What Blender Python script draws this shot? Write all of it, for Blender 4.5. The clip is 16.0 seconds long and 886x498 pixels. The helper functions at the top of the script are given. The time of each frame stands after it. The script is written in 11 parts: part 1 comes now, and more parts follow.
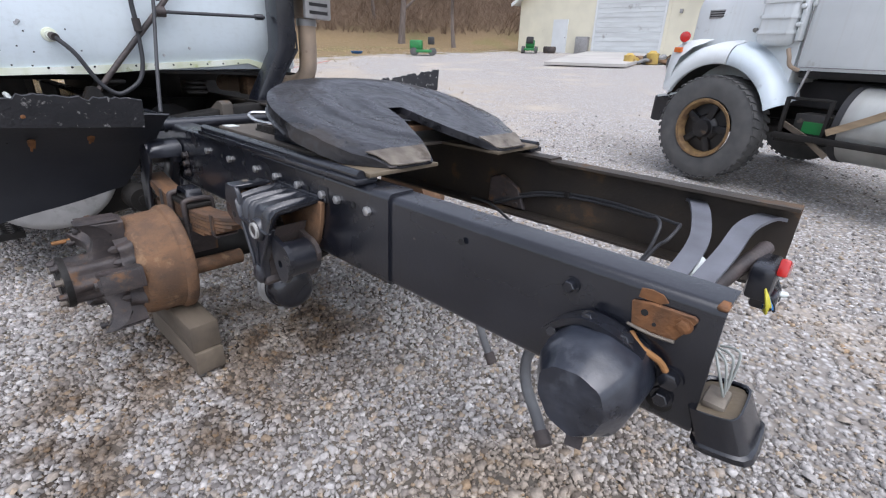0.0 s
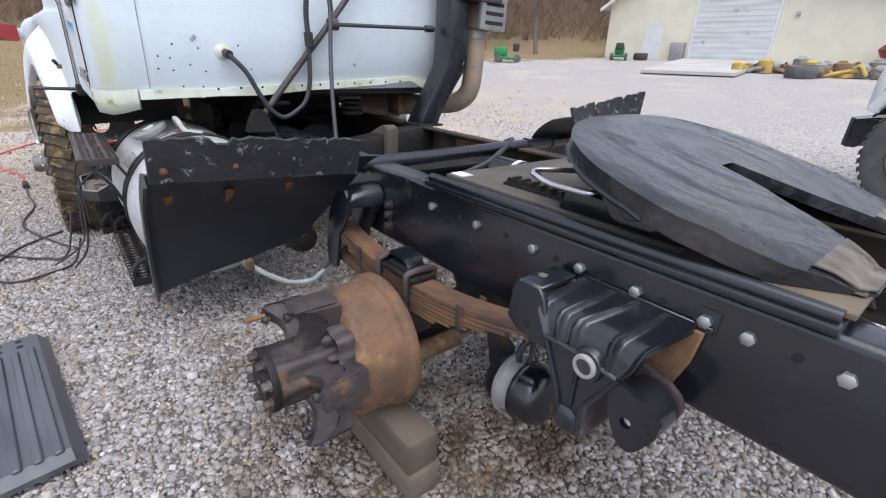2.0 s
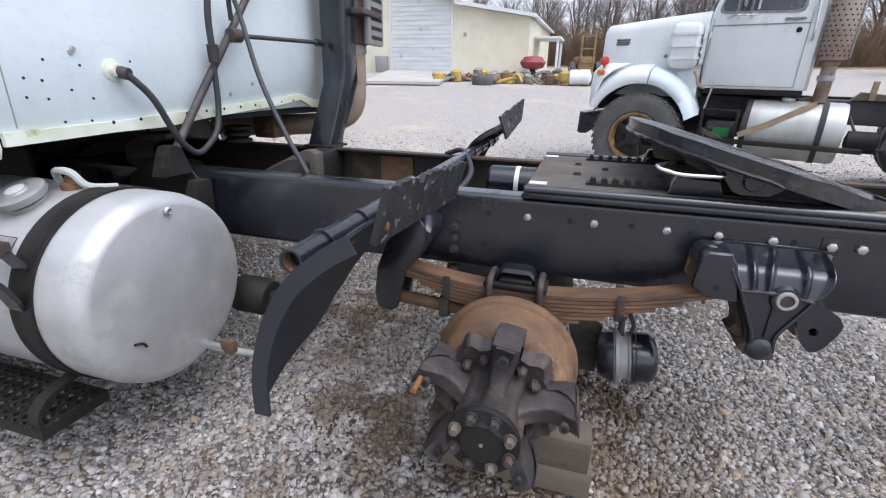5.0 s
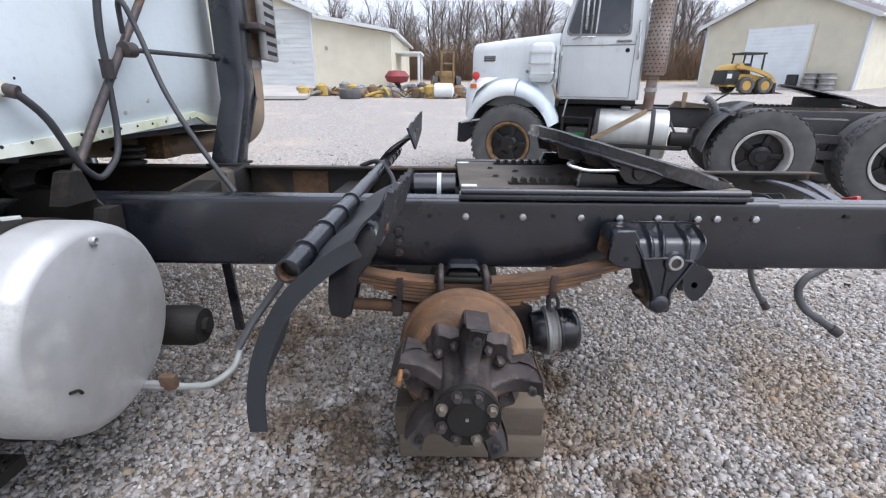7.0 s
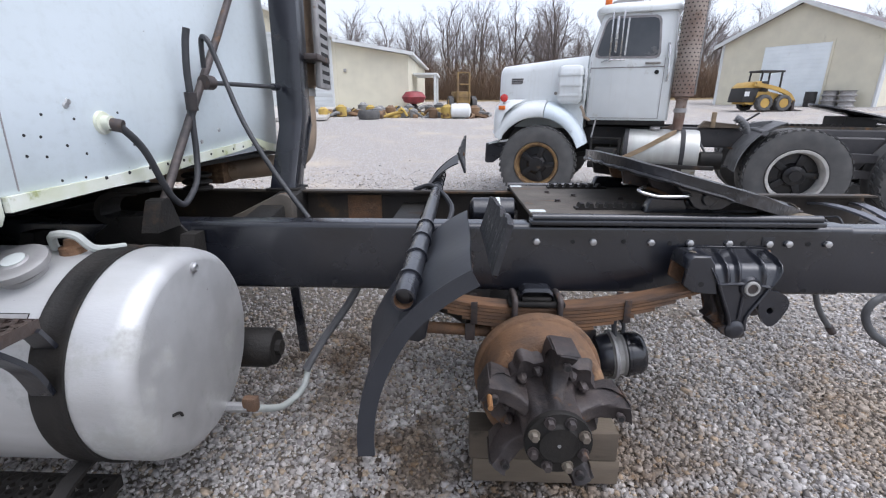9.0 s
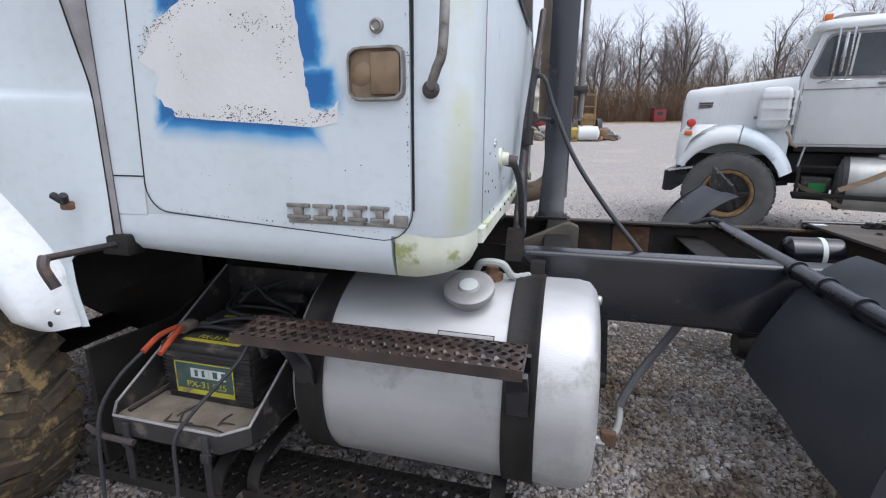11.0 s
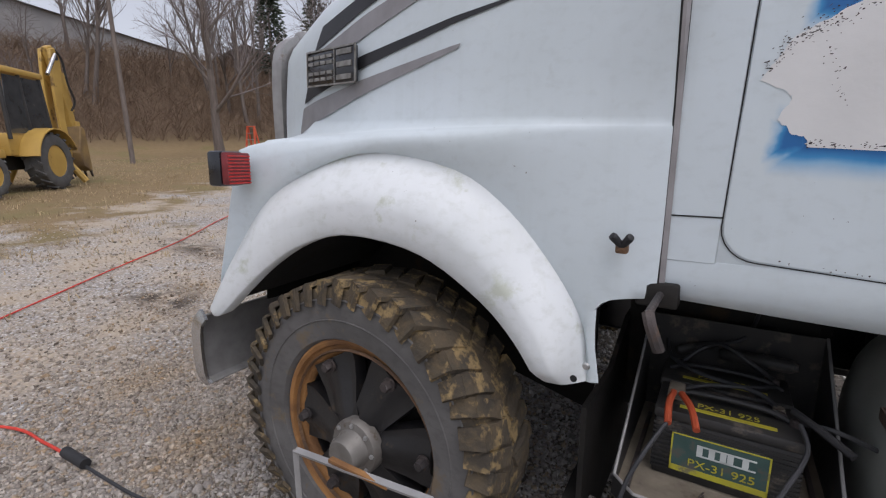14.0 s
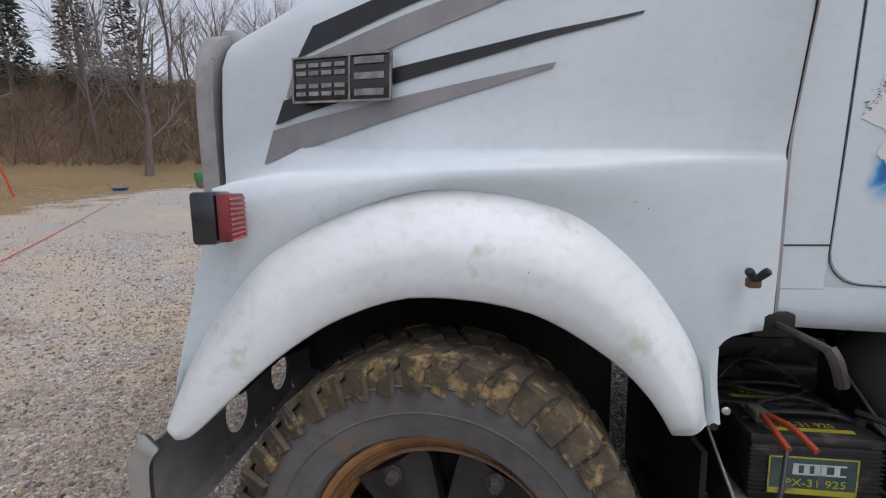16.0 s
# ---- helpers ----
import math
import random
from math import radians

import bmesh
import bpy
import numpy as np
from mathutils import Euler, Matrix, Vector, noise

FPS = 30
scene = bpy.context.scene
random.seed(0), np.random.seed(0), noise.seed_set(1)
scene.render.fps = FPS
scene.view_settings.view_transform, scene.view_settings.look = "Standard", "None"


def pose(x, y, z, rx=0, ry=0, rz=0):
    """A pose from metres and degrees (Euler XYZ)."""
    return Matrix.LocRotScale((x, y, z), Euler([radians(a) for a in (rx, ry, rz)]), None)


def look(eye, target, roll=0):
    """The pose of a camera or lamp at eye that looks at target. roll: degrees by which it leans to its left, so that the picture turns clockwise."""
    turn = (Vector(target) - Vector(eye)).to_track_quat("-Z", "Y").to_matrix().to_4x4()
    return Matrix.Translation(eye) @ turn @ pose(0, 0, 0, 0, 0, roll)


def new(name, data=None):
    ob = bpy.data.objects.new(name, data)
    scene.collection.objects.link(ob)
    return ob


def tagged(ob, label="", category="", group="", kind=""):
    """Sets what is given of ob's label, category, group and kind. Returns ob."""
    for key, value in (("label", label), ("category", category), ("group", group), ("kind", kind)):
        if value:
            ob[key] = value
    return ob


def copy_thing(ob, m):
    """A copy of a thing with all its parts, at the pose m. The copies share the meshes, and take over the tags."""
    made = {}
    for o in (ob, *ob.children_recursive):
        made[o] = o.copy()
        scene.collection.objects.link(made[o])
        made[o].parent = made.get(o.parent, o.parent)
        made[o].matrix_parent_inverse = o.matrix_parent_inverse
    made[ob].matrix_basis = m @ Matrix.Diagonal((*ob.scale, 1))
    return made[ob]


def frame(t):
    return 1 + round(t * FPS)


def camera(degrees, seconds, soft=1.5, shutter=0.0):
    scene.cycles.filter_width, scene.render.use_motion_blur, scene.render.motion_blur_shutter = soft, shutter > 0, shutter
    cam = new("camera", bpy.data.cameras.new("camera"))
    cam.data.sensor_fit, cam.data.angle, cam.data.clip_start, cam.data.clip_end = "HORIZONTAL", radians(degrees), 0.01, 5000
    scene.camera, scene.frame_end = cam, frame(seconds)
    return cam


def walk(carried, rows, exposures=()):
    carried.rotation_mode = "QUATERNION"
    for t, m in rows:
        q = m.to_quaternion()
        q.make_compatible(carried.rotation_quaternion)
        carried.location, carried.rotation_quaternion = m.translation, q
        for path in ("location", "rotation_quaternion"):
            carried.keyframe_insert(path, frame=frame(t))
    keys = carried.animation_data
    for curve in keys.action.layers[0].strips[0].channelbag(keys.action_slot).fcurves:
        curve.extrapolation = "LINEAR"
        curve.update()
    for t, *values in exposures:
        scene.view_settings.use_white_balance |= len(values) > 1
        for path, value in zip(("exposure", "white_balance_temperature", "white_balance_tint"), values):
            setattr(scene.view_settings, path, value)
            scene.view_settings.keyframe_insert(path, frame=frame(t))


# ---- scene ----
cam = camera(88.7, 16.0, soft=1.2)
PATH = [
    (0, (1.773, -1.084, 1.203), (0.546, 0.265, 0.382), 1.1),
    (0.5, (1.596, -1.138, 1.236), (0.362, 0.204, 0.413), 1.6),
    (1, (1.366, -1.227, 1.261), (0.1, 0.088, 0.443), 1.5),
    (1.5, (1.147, -1.247, 1.247), (-0.193, -0.004, 0.434), 1.2),
    (2, (0.918, -1.199, 1.242), (-0.497, -0.038, 0.436), 1.0),
    (2.5, (0.698, -1.199, 1.189), (-0.744, -0.081, 0.371), 1.1),
    (3, (0.531, -1.259, 1.179), (-0.885, -0.119, 0.346), 0.9),
    (3.5, (0.447, -1.39, 1.182), (-0.85, -0.118, 0.346), 1.0),
    (4, (0.345, -1.537, 1.208), (-0.759, -0.087, 0.385), 1.0),
    (4.2, (0.271, -1.587, 1.217), (-0.699, -0.037, 0.406), 1.1),
    (6.3, (-0.177, -1.91, 1.246), (-0.312, -0.045, 0.536), 0.2),
    (6.5, (-0.183, -1.913, 1.242), (-0.27, -0.044, 0.536), 0.5),
    (7, (-0.18, -1.905, 1.243), (-0.191, -0.029, 0.551), 0.5),
    (7.5, (-0.18, -1.901, 1.248), (-0.145, -0.019, 0.572), 0.5),
    (8, (-0.188, -1.897, 1.247), (-0.124, -0.009, 0.589), 0.5),
    (8.2, (-0.198, -1.893, 1.25), (-0.125, -0.003, 0.599), 0.3),
    (10.3, (-0.978, -2.099, 1.33), (-1.356, -0.213, 0.782), -0.5),
    (10.5, (-1.069, -2.12, 1.335), (-1.453, -0.233, 0.797), -0.5),
    (11, (-1.241, -2.053, 1.326), (-1.743, -0.192, 0.794), -0.4),
    (11.5, (-1.444, -1.972, 1.33), (-2.093, -0.153, 0.81), -0.4),
    (12, (-1.65, -1.95, 1.319), (-2.536, -0.227, 0.823), -0.8),
    (12.5, (-1.925, -1.986, 1.326), (-2.919, -0.322, 0.833), -1.0),
    (13, (-2.036, -2.128, 1.324), (-3.064, -0.481, 0.844), -1.2),
    (13.5, (-2.135, -2.242, 1.348), (-3.177, -0.596, 0.893), -1.0),
    (14, (-2.336, -2.25, 1.361), (-3.372, -0.597, 0.92), -1.0),
    (14.5, (-2.519, -2.275, 1.352), (-3.495, -0.579, 0.94), -0.9),
    (15, (-2.698, -2.327, 1.37), (-3.543, -0.559, 0.971), -0.7),
    (15.5, (-2.897, -2.287, 1.408), (-3.525, -0.429, 1.012), -1.1),
    (16, (-3.075, -2.247, 1.399), (-3.376, -0.302, 1.041), -1.4),
]
LEAN = pose(0, 0, 0, -2.5)  # the truck stands leaning slightly to its far side
walk(cam, [(t, look(eye, target, roll)) for t, eye, target, roll in PATH],
     [(0, 0.9, 6000, 14), (4, 1.0, 6000, 14), (7, 1.0, 6000, 14), (10.5, 0.7, 6000, 14), (12, 0.45, 6250, 15), (13, 0.22, 6350, 16), (16, 0.16, 6250, 15)])

# ---------- light ----------
world = bpy.data.worlds.new("sky")
scene.world = world
world.use_nodes = True
wn, wl = world.node_tree.nodes, world.node_tree.links
wn.clear()
sky = wn.new("ShaderNodeTexSky")
sky.sky_type, sky.sun_disc = "NISHITA", False
sky.sun_elevation, sky.sun_rotation = radians(66), radians(115)
sky.air_density, sky.dust_density, sky.ozone_density = 1.0, 3.0, 1.5
pale = wn.new("ShaderNodeHueSaturation")
pale.inputs["Saturation"].default_value = 0.3
back = wn.new("ShaderNodeBackground")
back.inputs["Strength"].default_value = 0.15
out = wn.new("ShaderNodeOutputWorld")
wl.new(sky.outputs[0], pale.inputs["Color"])
wl.new(pale.outputs[0], back.inputs["Color"])
wl.new(back.outputs[0], out.inputs["Surface"])
sun = new("sun", bpy.data.lights.new("sun", "SUN"))
sun.data.energy, sun.data.angle, sun.data.color = 0.9, radians(70), (1.0, 0.985, 0.96)
sun.matrix_world = look((5.6, -2.6, 14), (0, 0, 0))


# ---------- materials ----------
def mat(name, c1, c2=None, scale=6.0, rough=0.6, rough2=None, metal=0.0, bump=0.15, bscale=60.0, dirt=None, dscale=3.0, damount=0.5,
        vary=0.0, island=False, spec=0.5, coat=0.0, detail=6.0, stretch=(1, 1, 1), chips=None, runs=None, fine=None, ffac=0.35):
    """Two-scale procedural surface: broad tone, dirt patches with their own edge, fine relief."""
    m = bpy.data.materials.new(name)
    m.use_nodes = True
    n, l = m.node_tree.nodes, m.node_tree.links
    b = n["Principled BSDF"]
    tc = n.new("ShaderNodeTexCoord")
    mp = n.new("ShaderNodeMapping")
    mp.inputs["Scale"].default_value = stretch
    l.new(tc.outputs["Object"], mp.inputs[0])
    n1 = n.new("ShaderNodeTexNoise")
    n1.inputs["Scale"].default_value, n1.inputs["Detail"].default_value = scale, detail
    l.new(mp.outputs[0], n1.inputs["Vector"])
    mix = n.new("ShaderNodeMix")
    mix.data_type = "RGBA"
    c2 = c2 or tuple(v * 0.8 for v in c1)
    mix.inputs[6].default_value, mix.inputs[7].default_value = (*c1, 1), (*c2, 1)
    r1 = n.new("ShaderNodeMapRange")
    r1.inputs[1].default_value, r1.inputs[2].default_value = 0.36, 0.64
    l.new(n1.outputs[0], r1.inputs[0])
    l.new(r1.outputs[0], mix.inputs[0])
    col = mix.outputs[2]
    rs = n.new("ShaderNodeMapRange")
    rs.inputs[3].default_value, rs.inputs[4].default_value = rough, rough2 if rough2 is not None else min(1, rough + 0.15)
    l.new(n1.outputs[0], rs.inputs[0])
    ro = rs.outputs[0]
    if dirt:
        n2 = n.new("ShaderNodeTexNoise")
        n2.inputs["Scale"].default_value, n2.inputs["Detail"].default_value, n2.inputs["Roughness"].default_value = dscale, 9, 0.65
        l.new(tc.outputs["Object"], n2.inputs["Vector"])
        r2 = n.new("ShaderNodeMapRange")
        t = 0.72 - 0.34 * damount
        r2.inputs[1].default_value, r2.inputs[2].default_value = t, t + 0.09
        l.new(n2.outputs[0], r2.inputs[0])
        m2 = n.new("ShaderNodeMix")
        m2.data_type = "RGBA"
        m2.inputs[7].default_value = (*dirt, 1)
        l.new(col, m2.inputs[6])
        l.new(r2.outputs[0], m2.inputs[0])
        col = m2.outputs[2]
        rm = n.new("ShaderNodeMix")
        rm.inputs[3].default_value = 0.9
        l.new(ro, rm.inputs[2])
        l.new(r2.outputs[0], rm.inputs[0])
        ro = rm.outputs[0]
        if metal > 0.3:
            mm = n.new("ShaderNodeMapRange")
            mm.inputs[3].default_value, mm.inputs[4].default_value = metal, 0.1
            l.new(r2.outputs[0], mm.inputs[0])
            l.new(mm.outputs[0], b.inputs["Metallic"])
    for extra, sc, lo, hi, fac, st in ((runs, 1.0, 0.52, 0.8, 0.2, (26, 26, 1.3)), (fine, 26.0, 0.5, 0.72, ffac, (1, 1, 1.6)), (chips, 30.0, 0.715, 0.74, 1.0, (1, 1, 1))):
        if not extra:
            continue
        mq = n.new("ShaderNodeMapping")
        mq.inputs["Scale"].default_value = st
        l.new(tc.outputs["Object"], mq.inputs[0])
        nq = n.new("ShaderNodeTexNoise")
        nq.inputs["Scale"].default_value, nq.inputs["Detail"].default_value, nq.inputs["Roughness"].default_value = sc, 6, 0.6
        l.new(mq.outputs[0], nq.inputs["Vector"])
        rq = n.new("ShaderNodeMapRange")
        rq.inputs[1].default_value, rq.inputs[2].default_value, rq.inputs[4].default_value = lo, hi, fac
        l.new(nq.outputs[0], rq.inputs[0])
        mx = n.new("ShaderNodeMix")
        mx.data_type = "RGBA"
        mx.inputs[7].default_value = (*extra, 1)
        l.new(col, mx.inputs[6])
        l.new(rq.outputs[0], mx.inputs[0])
        col = mx.outputs[2]
    if vary:
        src = n.new("ShaderNodeNewGeometry").outputs["Random Per Island"] if island else n.new("ShaderNodeObjectInfo").outputs["Random"]
        hv = n.new("ShaderNodeHueSaturation")
        vr = n.new("ShaderNodeMapRange")
        vr.inputs[3].default_value, vr.inputs[4].default_value = 1 - vary, 1 + vary
        l.new(src, vr.inputs[0])
        l.new(vr.outputs[0], hv.inputs["Value"])
        l.new(col, hv.inputs["Color"])
        col = hv.outputs[0]
    l.new(col, b.inputs["Base Color"])
    l.new(ro, b.inputs["Roughness"])
    if not (dirt and metal > 0.3):
        b.inputs["Metallic"].default_value = metal
    b.inputs["Specular IOR Level"].default_value = spec
    if coat:
        b.inputs["Coat Weight"].default_value, b.inputs["Coat Roughness"].default_value = coat, 0.15
    if bump:
        n3 = n.new("ShaderNodeTexNoise")
        n3.inputs["Scale"].default_value, n3.inputs["Detail"].default_value = bscale, 5
        l.new(mp.outputs[0], n3.inputs["Vector"])
        bp = n.new("ShaderNodeBump")
        bp.inputs["Strength"].default_value, bp.inputs["Distance"].default_value = bump, 0.01
        l.new(n3.outputs[0], bp.inputs["Height"])
        l.new(bp.outputs[0], b.inputs["Normal"])
    return m


BLACK = mat("black_chassis_paint", (0.0048, 0.0056, 0.0088), (0.0125, 0.0138, 0.0195), 3.2, 0.17, 0.38, bump=0.06, bscale=90, dirt=(0.028, 0.023, 0.02), dscale=9, damount=0.24, spec=0.6, coat=0.3, chips=(0.075, 0.064, 0.055), runs=(0.016, 0.016, 0.018))
POD_BLACK = mat("scuffed_black_pod_paint", (0.006, 0.0075, 0.0125), (0.02, 0.024, 0.035), 11, 0.18, 0.42, bump=0.14, bscale=45, dirt=(0.045, 0.05, 0.062), dscale=16, damount=0.42, spec=0.6, coat=0.25, chips=(0.11, 0.115, 0.13), fine=(0.05, 0.055, 0.068), ffac=0.5)
RAIL_INNER = mat("rust_stained_black_steel", (0.02, 0.016, 0.013), (0.04, 0.03, 0.02), 5, 0.5, 0.75, bump=0.2, bscale=80, dirt=(0.11, 0.065, 0.033), dscale=5, damount=0.42)
BLACK_DUSTY = mat("dusty_black_steel", (0.009, 0.0085, 0.008), (0.018, 0.016, 0.014), 7, 0.5, 0.75, bump=0.2, bscale=90, dirt=(0.05, 0.034, 0.022), dscale=5, damount=0.38, spec=0.3)
FRAME_DUSTY = mat("dusty_grey_black_frame_paint", (0.04, 0.039, 0.042), (0.06, 0.057, 0.058), 5, 0.5, 0.7, bump=0.15, bscale=60, dirt=(0.09, 0.07, 0.055), dscale=4, damount=0.3)
COVER_BLACK = mat("scuffed_black_cover_plastic", (0.05, 0.053, 0.062), (0.085, 0.089, 0.1), 6, 0.28, 0.45, bump=0.08, bscale=60, dirt=(0.13, 0.13, 0.13), dscale=16, damount=0.16, stretch=(0.4, 2, 1))
RUBBER_BLACK = mat("black_rubber", (0.014, 0.014, 0.016), (0.024, 0.024, 0.026), 8, 0.55, 0.75, bump=0.08, bscale=120)
FLAP = mat("worn_black_fender_plastic", (0.015, 0.017, 0.022), (0.025, 0.027, 0.033), 4, 0.4, 0.6, bump=0.06, bscale=70, dirt=(0.035, 0.033, 0.032), dscale=6, damount=0.25)
SCUFFED = mat("scuffed_rubber_strip", (0.012, 0.0125, 0.015), (0.022, 0.022, 0.025), 9, 0.6, 0.8, bump=0.4, bscale=70, dirt=(0.3, 0.29, 0.28), dscale=34, damount=0.4)
RUST = mat("brown_rust", (0.172, 0.092, 0.045), (0.098, 0.058, 0.035), 11, 0.7, 0.92, bump=0.45, bscale=130, dirt=(0.27, 0.17, 0.095), dscale=7, damount=0.42, fine=(0.075, 0.048, 0.032), ffac=0.75)
RUST_DARK = mat("dark_rusty_casting", (0.058, 0.045, 0.042), (0.022, 0.019, 0.0195), 7, 0.42, 0.75, bump=0.22, bscale=120, dirt=(0.14, 0.075, 0.036), dscale=9, damount=0.38, fine=(0.11, 0.085, 0.068), ffac=0.4)
RUST_SPRING = mat("rusty_spring_steel", (0.17, 0.088, 0.042), (0.065, 0.042, 0.03), 18, 0.65, 0.85, bump=0.3, bscale=130, stretch=(0.3, 1, 1))
RUST_ORANGE = mat("brown_orange_rust", (0.2, 0.085, 0.028), (0.1, 0.047, 0.02), 30, 0.65, 0.85, bump=0.3, bscale=120, dirt=(0.05, 0.03, 0.02), dscale=24, damount=0.35)
RUST_BRIGHT = mat("orange_rust", (0.31, 0.15, 0.047), (0.16, 0.075, 0.028), 9, 0.75, 0.92, bump=0.35, bscale=120, dirt=(0.06, 0.042, 0.034), dscale=11, damount=0.24)
WEAR_PLATE = mat("brown_stained_wear_plate", (0.145, 0.115, 0.075), (0.085, 0.067, 0.046), 7, 0.55, 0.75, metal=0.2, bump=0.15, dirt=(0.06, 0.045, 0.033), dscale=9, damount=0.38)
GREASE = mat("greasy_black_plate", (0.0065, 0.0068, 0.0085), (0.018, 0.018, 0.0205), 5, 0.16, 0.4, bump=0.35, bscale=30, dirt=(0.03, 0.026, 0.024), dscale=6, damount=0.4, coat=0.15)
WORN_STEEL = mat("worn_bare_steel", (0.2, 0.175, 0.14), (0.11, 0.092, 0.075), 20, 0.5, 0.7, metal=0.35, bump=0.15, dirt=(0.07, 0.055, 0.04), dscale=10, damount=0.45)
DECK = mat("dirty_deck_plate", (0.1, 0.085, 0.068), (0.055, 0.048, 0.04), 6, 0.65, 0.85, bump=0.2, dirt=(0.17, 0.1, 0.05), dscale=6, damount=0.35)
ZINC = mat("zinc_bolt", (0.5, 0.5, 0.5), (0.38, 0.38, 0.38), 40, 0.35, 0.5, metal=0.85, bump=0.05)
ALU = mat("dull_aluminium", (0.5, 0.505, 0.5), (0.41, 0.41, 0.405), 4, 0.42, 0.58, metal=0.5, bump=0.06, bscale=120, dirt=(0.33, 0.33, 0.31), dscale=4, damount=0.42, stretch=(0.6, 2, 2), chips=(0.2, 0.19, 0.18), runs=(0.42, 0.41, 0.38))
ALU_END = mat("dull_stained_aluminium", (0.39, 0.395, 0.39), (0.31, 0.315, 0.315), 5, 0.5, 0.65, metal=0.35, bump=0.06, bscale=100, dirt=(0.24, 0.24, 0.23), dscale=5, damount=0.42, runs=(0.25, 0.25, 0.24), fine=(0.25, 0.25, 0.245), ffac=0.4)
CAST_ALU = mat("dull_cast_aluminium", (0.36, 0.355, 0.34), (0.27, 0.265, 0.25), 12, 0.55, 0.75, metal=0.25, bump=0.2, bscale=120, dirt=(0.13, 0.11, 0.09), dscale=9, damount=0.3)
CHROME = mat("tired_chrome", (0.6, 0.6, 0.6), (0.45, 0.45, 0.45), 8, 0.16, 0.34, metal=0.95, bump=0.03, dirt=(0.2, 0.17, 0.14), dscale=20, damount=0.2)
STEEL_GREY = mat("grey_galvanised_steel", (0.36, 0.355, 0.35), (0.27, 0.265, 0.26), 12, 0.4, 0.6, metal=0.4, bump=0.08, dirt=(0.2, 0.14, 0.1), dscale=9, damount=0.25)
WHITE = mat("aged_white_truck_paint", (0.60, 0.665, 0.70), (0.55, 0.61, 0.63), 2.2, 0.3, 0.48, bump=0.03, bscale=14, dirt=(0.47, 0.51, 0.51), dscale=5, damount=0.24, runs=(0.46, 0.51, 0.5), chips=(0.16, 0.15, 0.14), fine=(0.42, 0.46, 0.46), ffac=0.22)
WHITE_CHALKY = mat("chalky_white_fender_paint", (0.71, 0.74, 0.75), (0.63, 0.66, 0.665), 4, 0.42, 0.62, bump=0.04, bscale=30, dirt=(0.52, 0.55, 0.48), dscale=7, damount=0.42, runs=(0.48, 0.5, 0.43), chips=(0.2, 0.19, 0.16), fine=(0.42, 0.44, 0.39), ffac=0.3)
WHITE_FAR = mat("white_enamel", (0.68, 0.71, 0.71), (0.6, 0.63, 0.63), 2, 0.3, 0.42, bump=0.02, dirt=(0.45, 0.45, 0.41), dscale=4, damount=0.3, runs=(0.42, 0.38, 0.3), chips=(0.2, 0.16, 0.12))
GREEN_WHITE = mat("algae_stained_white_paint", (0.66, 0.68, 0.62), (0.5, 0.53, 0.38), 7, 0.45, 0.65, bump=0.03, dirt=(0.3, 0.33, 0.14), dscale=11, damount=0.42)
SEAM = mat("black_seam", (0.012, 0.012, 0.012), None, 20, 0.8, bump=0)
GREY_RUBBER = mat("faded_grey_rubber_seal", (0.3, 0.285, 0.29), (0.2, 0.19, 0.19), 10, 0.7, 0.85, bump=0.1)
STRIPE_GREY = mat("grey_decal", (0.27, 0.265, 0.275), (0.22, 0.215, 0.22), 12, 0.45, bump=0.02, dirt=(0.5, 0.5, 0.5), dscale=30, damount=0.06)
STRIPE_BLACK = mat("black_decal", (0.012, 0.012, 0.014), (0.02, 0.02, 0.022), 10, 0.35, bump=0.02)
TYRE = mat("tyre_rubber", (0.07, 0.07, 0.07), (0.1, 0.098, 0.095), 7, 0.75, 0.9, bump=0.12, bscale=70)
TYRE_GREY = mat("weathered_tyre_sidewall", (0.125, 0.12, 0.116), (0.085, 0.081, 0.078), 5, 0.72, 0.9, bump=0.15, bscale=60, dirt=(0.15, 0.115, 0.075), dscale=7, damount=0.45, fine=(0.06, 0.056, 0.053), ffac=0.5)
TYRE_MUD = mat("muddy_tyre_tread", (0.045, 0.038, 0.029), (0.085, 0.065, 0.041), 12, 0.9, 0.97, bump=1.0, bscale=30, dirt=(0.27, 0.19, 0.085), dscale=17, damount=0.56, fine=(0.13, 0.095, 0.05), ffac=0.7)
HUB_BLACK = mat("black_wheel_centre", (0.006, 0.006, 0.007), (0.012, 0.011, 0.011), 9, 0.3, 0.5, bump=0.12, dirt=(0.09, 0.06, 0.035), dscale=10, damount=0.3)
WOOD = mat("weathered_timber", (0.125, 0.1, 0.072), (0.088, 0.07, 0.052), 6, 0.8, 0.95, bump=0.22, bscale=40, stretch=(0.5, 2.2, 2.2), vary=0.12, dirt=(0.05, 0.04, 0.03), dscale=7, damount=0.36)
WOOD_LIGHT = mat("pale_board", (0.32, 0.24, 0.15), (0.24, 0.18, 0.115), 9, 0.75, 0.9, bump=0.3, bscale=60, stretch=(0.3, 3, 3))
HOSE_BLACK = mat("black_air_hose", (0.022, 0.023, 0.026), (0.035, 0.036, 0.04), 20, 0.5, 0.65, bump=0.05)
HOSE_GREY = mat("grey_hose", (0.12, 0.122, 0.125), (0.085, 0.086, 0.09), 12, 0.5, 0.7, bump=0.08, dirt=(0.2, 0.1, 0.04), dscale=6, damount=0.2)
STRAP_GREY = mat("dull_grey_strap_paint", (0.13, 0.135, 0.155), (0.085, 0.088, 0.1), 9, 0.4, 0.6, bump=0.08, dirt=(0.24, 0.13, 0.05), dscale=14, damount=0.2)
